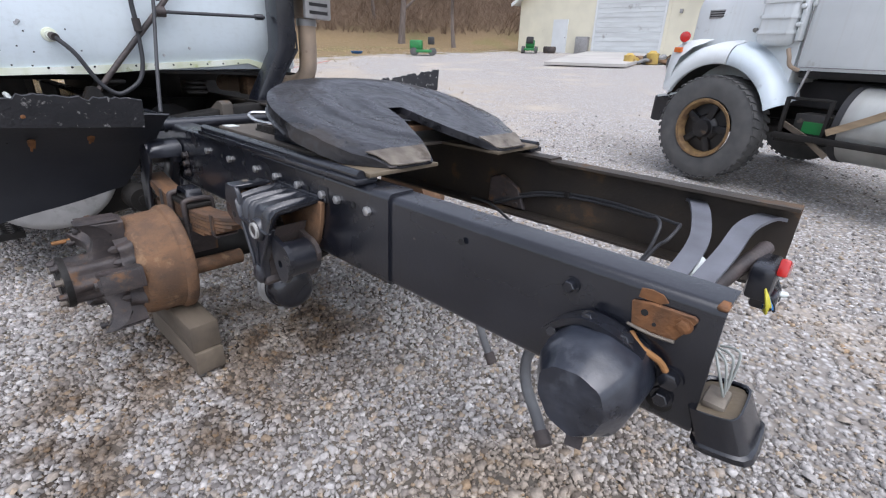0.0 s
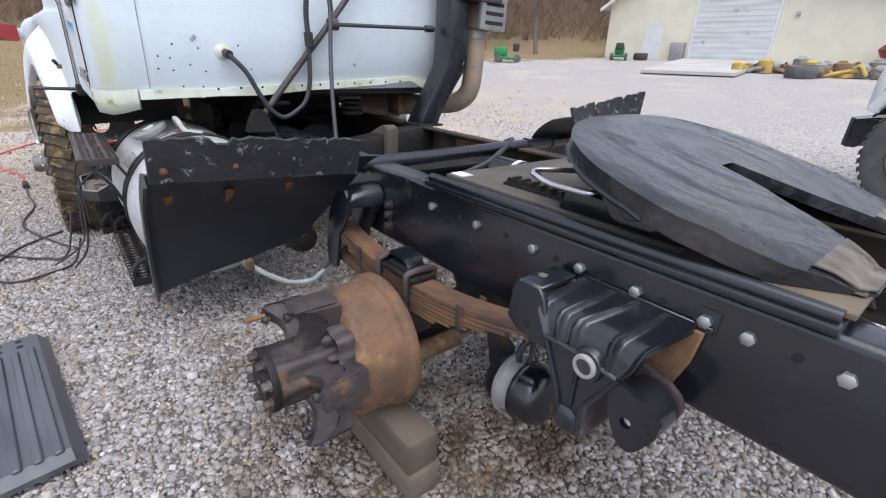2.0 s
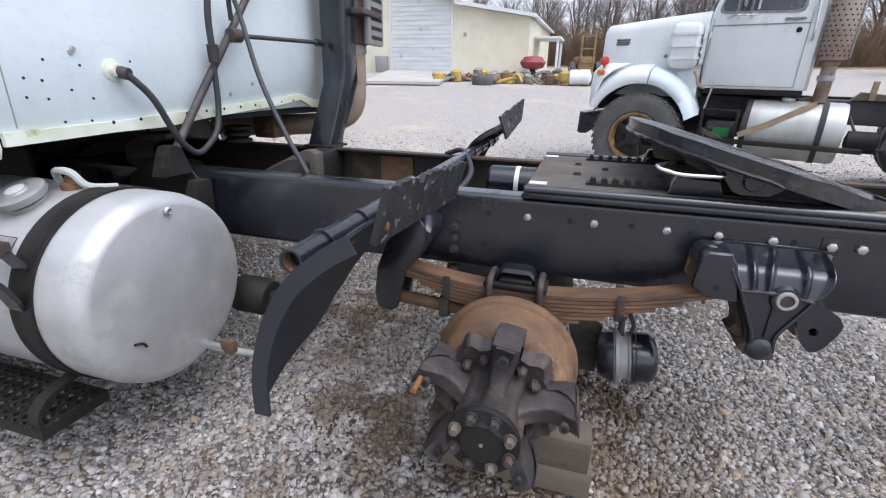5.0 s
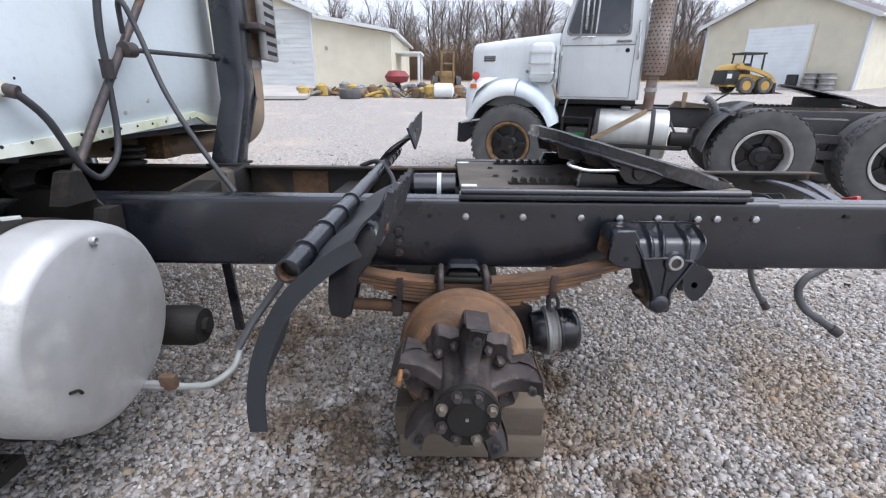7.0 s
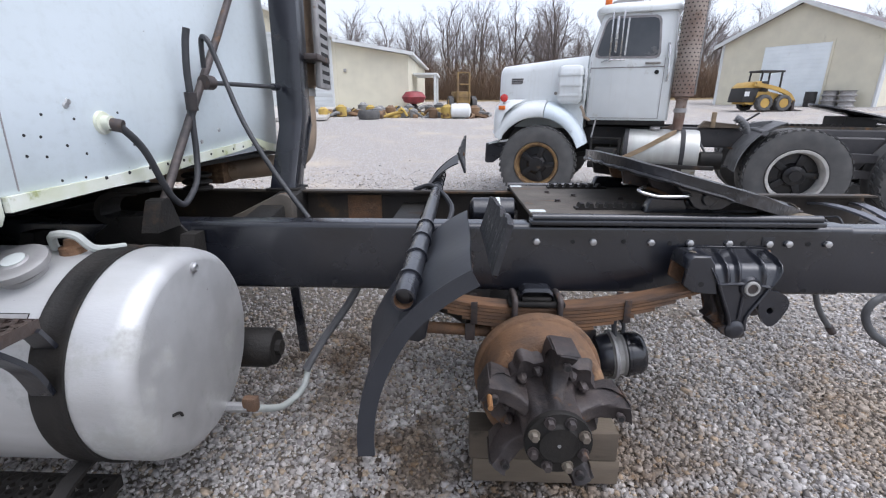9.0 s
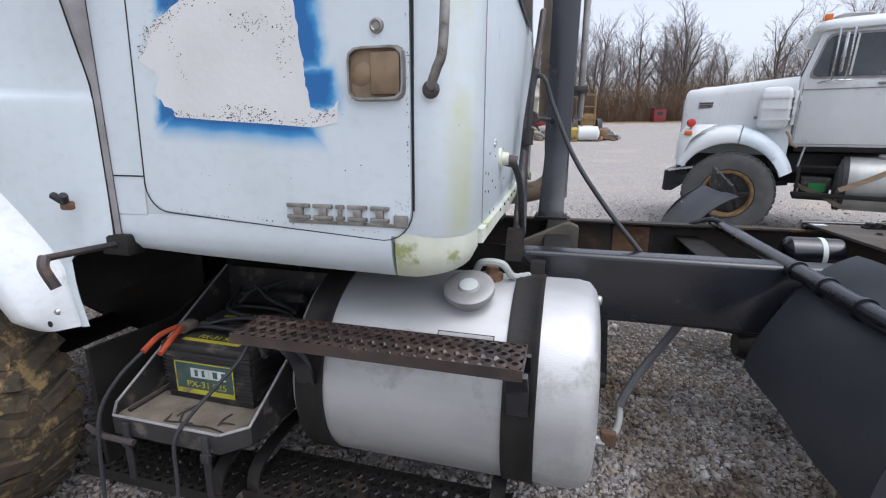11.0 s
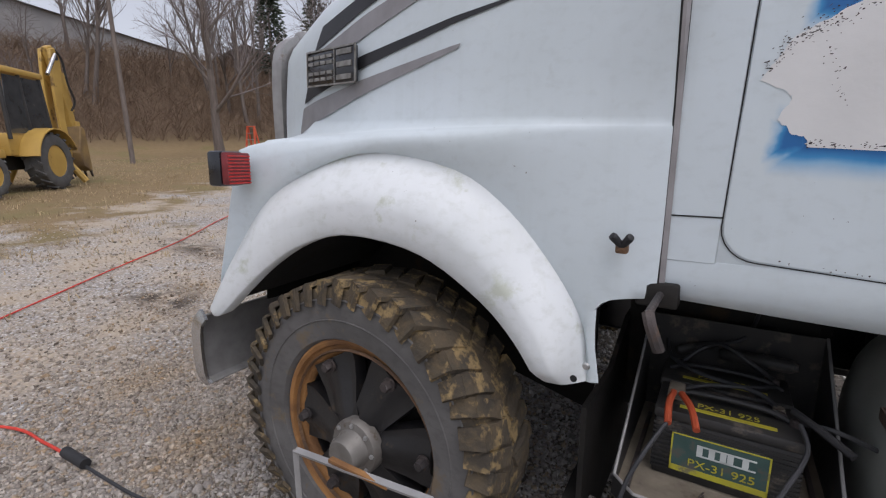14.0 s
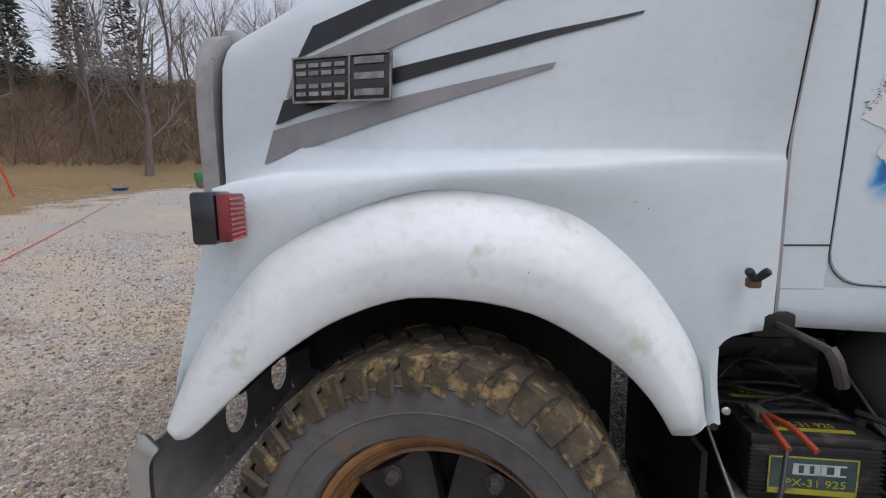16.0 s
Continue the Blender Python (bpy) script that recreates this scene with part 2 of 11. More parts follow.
HOSE_PALE = mat("pale_hose", (0.36, 0.38, 0.36), (0.28, 0.3, 0.28), 12, 0.55, 0.7, bump=0.05)
TAN_PIPE = mat("heat_stained_exhaust_pipe", (0.36, 0.27, 0.19), (0.25, 0.2, 0.155), 6, 0.5, 0.75, metal=0.2, bump=0.1, dirt=(0.14, 0.08, 0.045), dscale=5, damount=0.4)
RED_LENS = mat("red_lens", (0.5, 0.018, 0.014), (0.4, 0.014, 0.012), 30, 0.2, 0.3, bump=0.02, coat=0.5)
RED_LENS_DULL = mat("faded_red_lens", (0.2, 0.022, 0.026), (0.13, 0.018, 0.02), 30, 0.35, 0.5, bump=0.05)
AMBER = mat("amber_lens", (0.7, 0.16, 0.02), None, 30, 0.25, bump=0.02)
BATTERY_BLACK = mat("battery_case", (0.014, 0.014, 0.0145), (0.03, 0.028, 0.026), 9, 0.5, 0.7, bump=0.08, dirt=(0.1, 0.085, 0.07), dscale=14, damount=0.46)
HUB_STEEL = mat("dirty_hub_steel", (0.2, 0.19, 0.175), (0.13, 0.118, 0.105), 14, 0.45, 0.65, metal=0.35, bump=0.12, dirt=(0.09, 0.065, 0.04), dscale=16, damount=0.4)
# dirty aluminium darkened to carry the shade between battery tray and cab
TANK_END = mat("shaded_tank_end", (0.25, 0.26, 0.24), (0.18, 0.187, 0.17), 3, 0.5, 0.65, metal=0.2, bump=0.06, bscale=90, dirt=(0.12, 0.115, 0.1), dscale=5, damount=0.35)
LABEL_GREEN = mat("green_label", (0.035, 0.075, 0.07), (0.05, 0.095, 0.085), 14, 0.4, 0.55, bump=0.02, dirt=(0.1, 0.1, 0.085), dscale=18, damount=0.42)
LABEL_YELLOW = mat("yellow_label", (0.5, 0.45, 0.035), (0.4, 0.36, 0.035), 14, 0.5, 0.65, bump=0.02, dirt=(0.2, 0.18, 0.09), dscale=18, damount=0.42)
LABEL_WHITE = mat("white_label_print", (0.6, 0.64, 0.62), None, 14, 0.5, bump=0.02)
DUST_TRAY = mat("dust_covered_tray", (0.22, 0.19, 0.145), (0.14, 0.118, 0.09), 12, 0.85, 0.95, bump=0.3, bscale=90, dirt=(0.08, 0.06, 0.04), dscale=12, damount=0.35)
RED_CLAMP = mat("red_grip", (0.36, 0.06, 0.02), None, 20, 0.5, bump=0.05)
RED_CORD = mat("red_extension_cord", (0.6, 0.05, 0.03), (0.5, 0.04, 0.025), 10, 0.5, bump=0.03)
GLASS_DARK = mat("dusty_glass", (0.03, 0.035, 0.04), (0.05, 0.055, 0.06), 3, 0.06, 0.2, bump=0, spec=0.6, dirt=(0.12, 0.12, 0.115), dscale=3, damount=0.2)
BRUSHED_HANDLE = mat("pitted_chrome", (0.36, 0.345, 0.32), (0.22, 0.21, 0.19), 30, 0.3, 0.5, metal=0.8, bump=0.12, dirt=(0.12, 0.09, 0.07), dscale=30, damount=0.3)
TAN_HANDLE = mat("brown_plated_paddle", (0.26, 0.185, 0.115), (0.16, 0.115, 0.075), 14, 0.35, 0.55, metal=0.4, bump=0.08)
CREAM = mat("cream_metal_siding", (0.68, 0.645, 0.51), (0.62, 0.59, 0.47), 1.2, 0.55, 0.7, bump=0.04, bscale=8, dirt=(0.46, 0.43, 0.34), dscale=0.8, damount=0.25)
OFFWHITE = mat("white_sheet_metal", (0.66, 0.68, 0.68), (0.6, 0.62, 0.62), 1.5, 0.5, 0.65, bump=0.03, bscale=8, dirt=(0.5, 0.5, 0.49), dscale=1, damount=0.2)
DOOR_WHITE = mat("clean_white_roller_door", (0.8, 0.86, 0.88), (0.74, 0.8, 0.82), 1.5, 0.4, 0.5, bump=0.02, bscale=8, dirt=(0.62, 0.66, 0.67), dscale=1.2, damount=0.2)
DOOR_GREY = mat("weathered_white_roller_door", (0.6, 0.63, 0.63), (0.5, 0.52, 0.52), 1.6, 0.5, 0.65, bump=0.04, bscale=10, dirt=(0.36, 0.36, 0.35), dscale=1.6, damount=0.32, stretch=(0.4, 1, 3))
ROOF_BROWN = mat("brown_metal_roof", (0.085, 0.062, 0.058), (0.07, 0.05, 0.048), 1.2, 0.5, 0.65, bump=0.05, bscale=8)
CONCRETE = mat("concrete_apron", (0.42, 0.4, 0.37), (0.36, 0.345, 0.32), 0.9, 0.85, 0.95, bump=0.15, bscale=20)
BARK = mat("grey_brown_bark", (0.12, 0.098, 0.085), (0.17, 0.142, 0.125), 3, 0.9, 0.97, bump=0.4, bscale=14, stretch=(3, 3, 0.6))
TWIG = mat("bare_twigs", (0.165, 0.138, 0.13), (0.215, 0.185, 0.178), 2, 0.9, 0.97, bump=0)
BRUSH = mat("dead_brush", (0.135, 0.09, 0.06), (0.22, 0.155, 0.105), 0.7, 0.95, 1.0, bump=0)
GRASS_DEAD = mat("dormant_grass", (0.33, 0.25, 0.145), (0.42, 0.33, 0.2), 1.5, 0.95, 1.0, bump=0, vary=0.3, island=True)
PINE = mat("pine_needles", (0.03, 0.042, 0.026), (0.045, 0.06, 0.035), 1, 0.85, 0.95, bump=0)
YELLOW = mat("machine_yellow", (0.5, 0.32, 0.075), (0.4, 0.25, 0.055), 1.5, 0.4, 0.6, bump=0.03, dirt=(0.16, 0.1, 0.04), dscale=2.5, damount=0.35)
MACHINE_BLACK = mat("machine_black", (0.018, 0.018, 0.019), (0.03, 0.029, 0.028), 3, 0.5, 0.7, bump=0.05)
GREEN = mat("mower_green", (0.02, 0.2, 0.05), (0.02, 0.15, 0.04), 6, 0.4, bump=0.03)
LADDER_ORANGE = mat("orange_fibreglass", (0.6, 0.1, 0.04), (0.5, 0.08, 0.035), 8, 0.5, bump=0.03)
BLUE = mat("blue_plastic", (0.03, 0.16, 0.45), None, 6, 0.4, bump=0.02)
RED_PAINT = mat("faded_red_paint", (0.25, 0.035, 0.04), (0.17, 0.03, 0.035), 3, 0.5, bump=0.05)


# ---------- building blocks ----------
def B():
    return bmesh.new()


def box(bm, x0, x1, y0, y1, z0, z1, bevel=0.0, m=None, seg=2):
    vs = [bm.verts.new((x, y, z)) for x in (x0, x1) for y in (y0, y1) for z in (z0, z1)]
    fs = [bm.faces.new([vs[i] for i in q]) for q in ((0, 1, 3, 2), (4, 6, 7, 5), (0, 4, 5, 1), (2, 3, 7, 6), (0, 2, 6, 4), (1, 5, 7, 3))]
    bmesh.ops.recalc_face_normals(bm, faces=fs)
    if bevel:
        es = list({e for f in fs for e in f.edges})
        r = bmesh.ops.bevel(bm, geom=es, offset=bevel, segments=seg, affect="EDGES", profile=0.5)
        vs = list({v for f in r["faces"] for v in f.verts} | {v for f in fs if f.is_valid for v in f.verts})
    if m is not None:
        bmesh.ops.transform(bm, matrix=m, verts=[v for v in vs if v.is_valid])
    return bm


def loft(bm, rings, closed=True, caps=True, loop=False):
    rows = [[bm.verts.new(p) for p in r] for r in rings]
    k = len(rows[0])
    pairs = list(zip(rows, rows[1:])) + ([(rows[-1], rows[0])] if loop else [])
    fs = []
    for a, b in pairs:
        for i in range(k if closed else k - 1):
            j = (i + 1) % k
            fs.append(bm.faces.new((a[i], a[j], b[j], b[i])))
    if caps and closed and not loop:
        fs.append(bm.faces.new(rows[0][::-1]))
        fs.append(bm.faces.new(rows[-1]))
    bmesh.ops.recalc_face_normals(bm, faces=fs)
    return fs


def frame_of(d):
    d = Vector(d).normalized()
    u = d.cross(Vector((0, 0, 1)) if abs(d.z) < 0.9 else Vector((0, 1, 0))).normalized()
    return d, u, d.cross(u)


def revolve(bm, p, axis, profile, seg=32, caps=True):
    """profile: pairs of (distance along the axis from p, radius)."""
    d, u, v = frame_of(axis)
    p = Vector(p)
    rings = [[p + d * a + (u * math.cos(w) + v * math.sin(w)) * r for w in (2 * math.pi * i / seg for i in range(seg))] for a, r in profile]
    loft(bm, rings, True, caps)
    return bm


def cyl(bm, p0, p1, r, r1=None, seg=20, caps=True):
    p0, p1 = Vector(p0), Vector(p1)
    return revolve(bm, p0, p1 - p0, [(0, r), ((p1 - p0).length, r if r1 is None else r1)], seg, caps)


def smooth_path(pts, n=6):
    pts = [Vector(p) for p in pts]
    out_ = []
    for i in range(len(pts) - 1):
        a, b, c, d = pts[max(i - 1, 0)], pts[i], pts[i + 1], pts[min(i + 2, len(pts) - 1)]
        for k in range(n):
            t = k / n
            out_.append(0.5 * (2 * b + (c - a) * t + (2 * a - 5 * b + 4 * c - d) * t * t + (3 * b - a - 3 * c + d) * t ** 3))
    return out_ + [pts[-1]]


def sweep(bm, pts, r, seg=8, n=6, flat=None, side=None):
    """A tube along a smooth path; flat: half height of a flat bar whose half width is r, lying across side."""
    path = smooth_path(pts, n) if n > 1 else [Vector(p) for p in pts]
    rings, u = [], None
    for i, p in enumerate(path):
        d = (path[min(i + 1, len(path) - 1)] - path[max(i - 1, 0)]).normalized()
        if side is not None:
            u = Vector(side)
        elif u is None:
            u = frame_of(d)[1]
        u = (u - d * u.dot(d)).normalized()
        v = d.cross(u)
        if flat:
            rings.append([p + u * (a * r) + v * (b * flat) for a, b in ((1, 1), (-1, 1), (-1, -1), (1, -1))])
        else:
            rr = r(i / (len(path) - 1)) if callable(r) else r
            rings.append([p + (u * math.cos(w) + v * math.sin(w)) * rr for w in (2 * math.pi * k / seg for k in range(seg))])
    loft(bm, rings)
    return bm


def prism(bm, poly, plane, a, b):
    """A polygon in plane xz, yz or xy, extruded along the third axis from a to b."""
    def at(q, w):
        return {"xz": (q[0], w, q[1]), "yz": (w, q[0], q[1]), "xy": (q[0], q[1], w)}[plane]
    loft(bm, [[at(q, a) for q in poly], [at(q, b) for q in poly]])
    return bm


def bevel_all(bm, off, seg=2, angle=30):
    es = [e for e in bm.edges if len(e.link_faces) == 2 and e.calc_face_angle(0) > radians(angle)]
    bmesh.ops.bevel(bm, geom=es, offset=off, segments=seg, affect="EDGES", profile=0.5, clamp_overlap=True)
    return bm


def part(name, bm, material, parent, label="", flat=False, angle=38):
    me = bpy.data.meshes.new(name)
    for f in bm.faces:
        f.smooth = not flat
    for e in bm.edges:
        if len(e.link_faces) != 2 or e.calc_face_angle(0) > radians(angle):
            e.smooth = False
    bm.to_mesh(me)
    bm.free()
    me.materials.append(material)
    ob = new(name, me)
    if parent is not None:
        ob.parent = parent
    return tagged(ob, label) if label else ob


def thing(name, label, category, group="", m=None, kind=""):
    ob = new(name)
    ob.matrix_world = LEAN if m is None else m
    ob.empty_display_size = 0.1
    return tagged(ob, label, category, group, kind)


def solid(name, bm, material, label, category, group="", m=None, kind="", flat=False):
    """A thing that is one mesh."""
    ob = part(name, bm, material, None, "", flat)
    ob.matrix_world = LEAN if m is None else m
    return tagged(ob, label, category, group, kind)


def table(pairs, x):
    if x <= pairs[0][0]:
        return pairs[0][1]
    for (a, va), (b, vb) in zip(pairs, pairs[1:]):
        if x <= b:
            t = (x - a) / (b - a)
            return va + (vb - va) * t
    return pairs[-1][1]


W = Matrix.Identity(4)


# ---------- ground ----------
def rise(x, y):
    """Height of the yard: level round the truck, climbing gently to the buildings, with a bank beyond the grass."""
    d = math.hypot(x, y)
    z = 0.034 * max(0.0, d - 6) if d < 60 else 0.034 * 54
    if d > 3:
        z += 0.03 * noise.noise((x * 0.13, y * 0.13, 0.3)) * min(1, (d - 3) / 5)
    a = math.degrees(math.atan2(y, -x))
    if -30 < a < 68:
        e = max(0.0, d - 38)
        w = min(1, (a + 30) / 12, (68 - a) / 10)
        z += w * min(9.0, 0.42 * e)
    return z


def ground_material():
    m = bpy.data.materials.new("yard_gravel")
    m.use_nodes = True
    n, l = m.node_tree.nodes, m.node_tree.links
    b = n["Principled BSDF"]
    tc = n.new("ShaderNodeTexCoord")

    def noise_node(scale, detail=5, rough=0.55):
        q = n.new("ShaderNodeTexNoise")
        q.inputs["Scale"].default_value, q.inputs["Detail"].default_value, q.inputs["Roughness"].default_value = scale, detail, rough
        l.new(tc.outputs["Object"], q.inputs["Vector"])
        return q.outputs[0]

    def ramp(src, a, c, lo=0.0, hi=1.0):
        q = n.new("ShaderNodeMapRange")
        q.inputs[1].default_value, q.inputs[2].default_value, q.inputs[3].default_value, q.inputs[4].default_value = a, c, lo, hi
        l.new(src, q.inputs[0])
        return q.outputs[0]

    def blend(fac, a, c):
        q = n.new("ShaderNodeMix")
        q.data_type = "RGBA"
        l.new(fac, q.inputs[0])
        for i, v in ((6, a), (7, c)):
            if isinstance(v, tuple):
                q.inputs[i].default_value = (*v, 1)
            else:
                l.new(v, q.inputs[i])
        return q.outputs[2]

    vor = n.new("ShaderNodeTexVoronoi")
    vor.inputs["Scale"].default_value = 38
    l.new(tc.outputs["Object"], vor.inputs["Vector"])
    sep = n.new("ShaderNodeSeparateColor")
    l.new(vor.outputs["Color"], sep.inputs[0])
    stone = blend(sep.outputs[0], (0.34, 0.333, 0.328), (0.63, 0.62, 0.61))
    stone = blend(ramp(sep.outputs[1], 0.72, 0.78), stone, (0.44, 0.38, 0.3))
    # cell edges darkened for the shade between stones
    stone = blend(ramp(vor.outputs["Distance"], 0.25, 0.6), stone, (0.26, 0.24, 0.22))
    stone = blend(ramp(noise_node(0.5), 0.54, 0.70), stone, (0.42, 0.365, 0.3))
    shaded_bed = n.new("ShaderNodeAttribute")
    shaded_bed.attribute_name = "shaded_bed"
    # soil under the loose stones, darkened further for shade in the gaps
    stone = blend(shaded_bed.outputs["Fac"], stone, blend(noise_node(2.0, 8, 0.7), (0.085, 0.074, 0.06), (0.17, 0.148, 0.122)))
    soil = n.new("ShaderNodeAttribute")
    soil.attribute_name = "soil"
    sm = n.new("ShaderNodeMath")
    sm.operation = "MULTIPLY"
    l.new(soil.outputs["Fac"], sm.inputs[0])
    l.new(ramp(noise_node(0.55, 9, 0.7), 0.42, 0.58), sm.inputs[1])
    stone = blend(sm.outputs[0], stone, blend(noise_node(9, 6, 0.6), (0.33, 0.255, 0.175), (0.5, 0.42, 0.315)))
    att = n.new("ShaderNodeAttribute")
    att.attribute_name = "grass"
    grass = blend(noise_node(3, 8, 0.7), (0.15, 0.105, 0.052), (0.27, 0.195, 0.105))
    grass = blend(ramp(noise_node(0.35), 0.5, 0.62, 0, 0.5), grass, (0.15, 0.14, 0.05))
    fade = n.new("ShaderNodeMath")
    fade.operation = "ADD"
    l.new(att.outputs["Fac"], fade.inputs[0])
    l.new(ramp(noise_node(0.7, 9, 0.65), 0.3, 0.7, -0.35, 0.35), fade.inputs[1])
    col = blend(ramp(fade.outputs[0], 0.42, 0.6), stone, grass)
    att2 = n.new("ShaderNodeAttribute")
    att2.attribute_name = "brush"
    brush = blend(noise_node(1.2, 9, 0.7), (0.075, 0.05, 0.034), (0.16, 0.11, 0.07))
    col = blend(att2.outputs["Fac"], col, brush)
    oil = n.new("ShaderNodeAttribute")
    oil.attribute_name = "oil"
    oilm = n.new("ShaderNodeMath")
    oilm.operation = "MULTIPLY"
    l.new(oil.outputs["Fac"], oilm.inputs[0])
    l.new(ramp(noise_node(4, 7, 0.6), 0.4, 0.55), oilm.inputs[1])
    col = blend(oilm.outputs[0], col, (0.055, 0.042, 0.032))
    l.new(col, b.inputs["Base Color"])
    b.inputs["Roughness"].default_value = 0.9
    b.inputs["Specular IOR Level"].default_value = 0.3
    bp = n.new("ShaderNodeBump")
    bp.inputs["Strength"].default_value, bp.inputs["Distance"].default_value = 0.8, 0.012
    bp.invert = True
    l.new(vor.outputs["Distance"], bp.inputs["Height"])
    l.new(bp.outputs[0], b.inputs["Normal"])
    return m


def grassiness(x, y):
    d = math.hypot(x, y)
    a = math.degrees(math.atan2(y, -x))
    g = 0.0
    if -40 < a < 62:
        edge = table([(-40, 9), (-10, 9.5), (10, 12), (25, 17), (45, 27), (62, 34)], a)
        g = max(0.0, min(1.0, 0.5 + (d - edge) / 9))
    if y > 40:
        g = max(g, min(1, (y - 40) / 5))
    if y < -7:
        g = max(g, min(1, (-7 - y) / 5))
    return g


def soil_cover(x, y):
    """Tan soil showing through the gravel ahead of the truck."""
    if y > 12:
        return 0.0
    return max(0.0, min(0.72, (-x - 3.1) / 3.2)) * max(0.0, min(1.0, (12 - y) / 5))


# where the ground colour takes on soil and gap shade, strongest near the walk
def shaded_stone_bed(x, y):
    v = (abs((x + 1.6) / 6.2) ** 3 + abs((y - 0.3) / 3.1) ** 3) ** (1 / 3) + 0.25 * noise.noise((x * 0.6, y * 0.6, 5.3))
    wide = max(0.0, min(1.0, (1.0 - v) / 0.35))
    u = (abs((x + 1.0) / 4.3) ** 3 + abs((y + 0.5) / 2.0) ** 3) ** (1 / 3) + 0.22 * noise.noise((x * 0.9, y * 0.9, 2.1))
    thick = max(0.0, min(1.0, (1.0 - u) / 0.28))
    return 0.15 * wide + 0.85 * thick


def oiliness(x, y):
    o = 0
    for cx, cy, rx, ry in ((-0.15, -0.75, 0.55, 0.4), (0.1, -0.25, 0.6, 0.5), (-0.9, -0.9, 0.25, 0.2), (0.35, -1.15, 0.6, 0.28), (0.36, -0.72, 0.42, 0.3), (0.1, -1.05, 0.5, 0.22), (-0.62, -0.55, 0.45, 0.5), (-6.6, -0.2, 0.9, 0.35), (-8.3, 1.0, 1.2, 0.3), (-1.0, 0.1, 0.5, 0.6)):
        o = max(o, 1 - math.hypot((x - cx) / rx, (y - cy) / ry))
    return max(0.0, min(1.0, o * 1.6))


def build_ground():
    radii = [0.0] + [0.35 * 1.075 ** i for i in range(96)]
    radii = [r for r in radii if r < 420] + [700, 1500]
    seg = 144
    verts, faces = [], []
    for r in radii[1:]:
        for i in range(seg):
            w = 2 * math.pi * i / seg
            x, y = r * math.cos(w) - 0.5, r * math.sin(w)
            verts.append((x, y, rise(x, y)))
    verts.append((-0.5, 0, 0))
    rows = len(radii) - 1
    for k in range(rows - 1):
        for i in range(seg):
            j = (i + 1) % seg
            faces.append((k * seg + i, k * seg + j, (k + 1) * seg + j, (k + 1) * seg + i))
    for i in range(seg):
        faces.append((len(verts) - 1, (i + 1) % seg, i))
    me = bpy.data.meshes.new("ground")
    me.from_pydata(verts, [], faces)
    me.polygons.foreach_set("use_smooth", [True] * len(me.polygons))
    for nm, f in (("grass", grassiness), ("oil", oiliness), ("soil", soil_cover), ("shaded_bed", shaded_stone_bed)):
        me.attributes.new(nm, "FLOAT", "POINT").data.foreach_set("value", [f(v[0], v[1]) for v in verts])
    me.attributes.new("brush", "FLOAT", "POINT").data.foreach_set("value", [max(0, min(1, (v[2] - 2.1) / 0.8)) if math.hypot(v[0], v[1]) < 400 else 1 for v in verts])
    me.materials.append(ground_material())
    tagged(new("ground", me), "grey crushed gravel yard with dirt patches and dormant grass beyond", "ground", kind="structure")


build_ground()

# ---------- chassis of the truck ----------
RAIL_TOP, RAIL_BOT, RAIL_Y = 0.85, 0.60, 0.43


def channel(bm, x0, x1, side, y_out, z0, z1, fl=0.085, t=0.009):
    """C-section rail with its open side inwards."""
    s = side
    prof = [(s * y_out, z0), (s * y_out, z1), (s * (y_out - fl), z1), (s * (y_out - fl), z1 - t), (s * (y_out - t), z1 - t), (s * (y_out - t), z0 + t), (s * (y_out - fl), z0 + t), (s * (y_out - fl), z0)]
    loft(bm, [[(x, y, z) for y, z in prof] for x in (x0, x1)])
    outer = [e for e in bm.edges if all(abs(abs(v.co.y) - y_out) < 1e-4 and (abs(v.co.z - z1) < 1e-4 or abs(v.co.z - z0) < 1e-4) for v in e.verts) and abs(e.verts[0].co.x - e.verts[1].co.x) > 0.1]
    bmesh.ops.bevel(bm, geom=outer, offset=0.018, segments=4, affect="EDGES", profile=0.5)
    return bm


def hexbolt(name, p, axis, r, h, material, parent, washer=True):
    bm = B()
    if washer:
        revolve(bm, p, axis, [(0, r * 1.35), (h * 0.25, r * 1.35)], 16)
    revolve(bm, p, axis, [(0, r), (h * 0.9, r), (h, r * 0.85)], 6)
    return part(name, bm, material, parent)


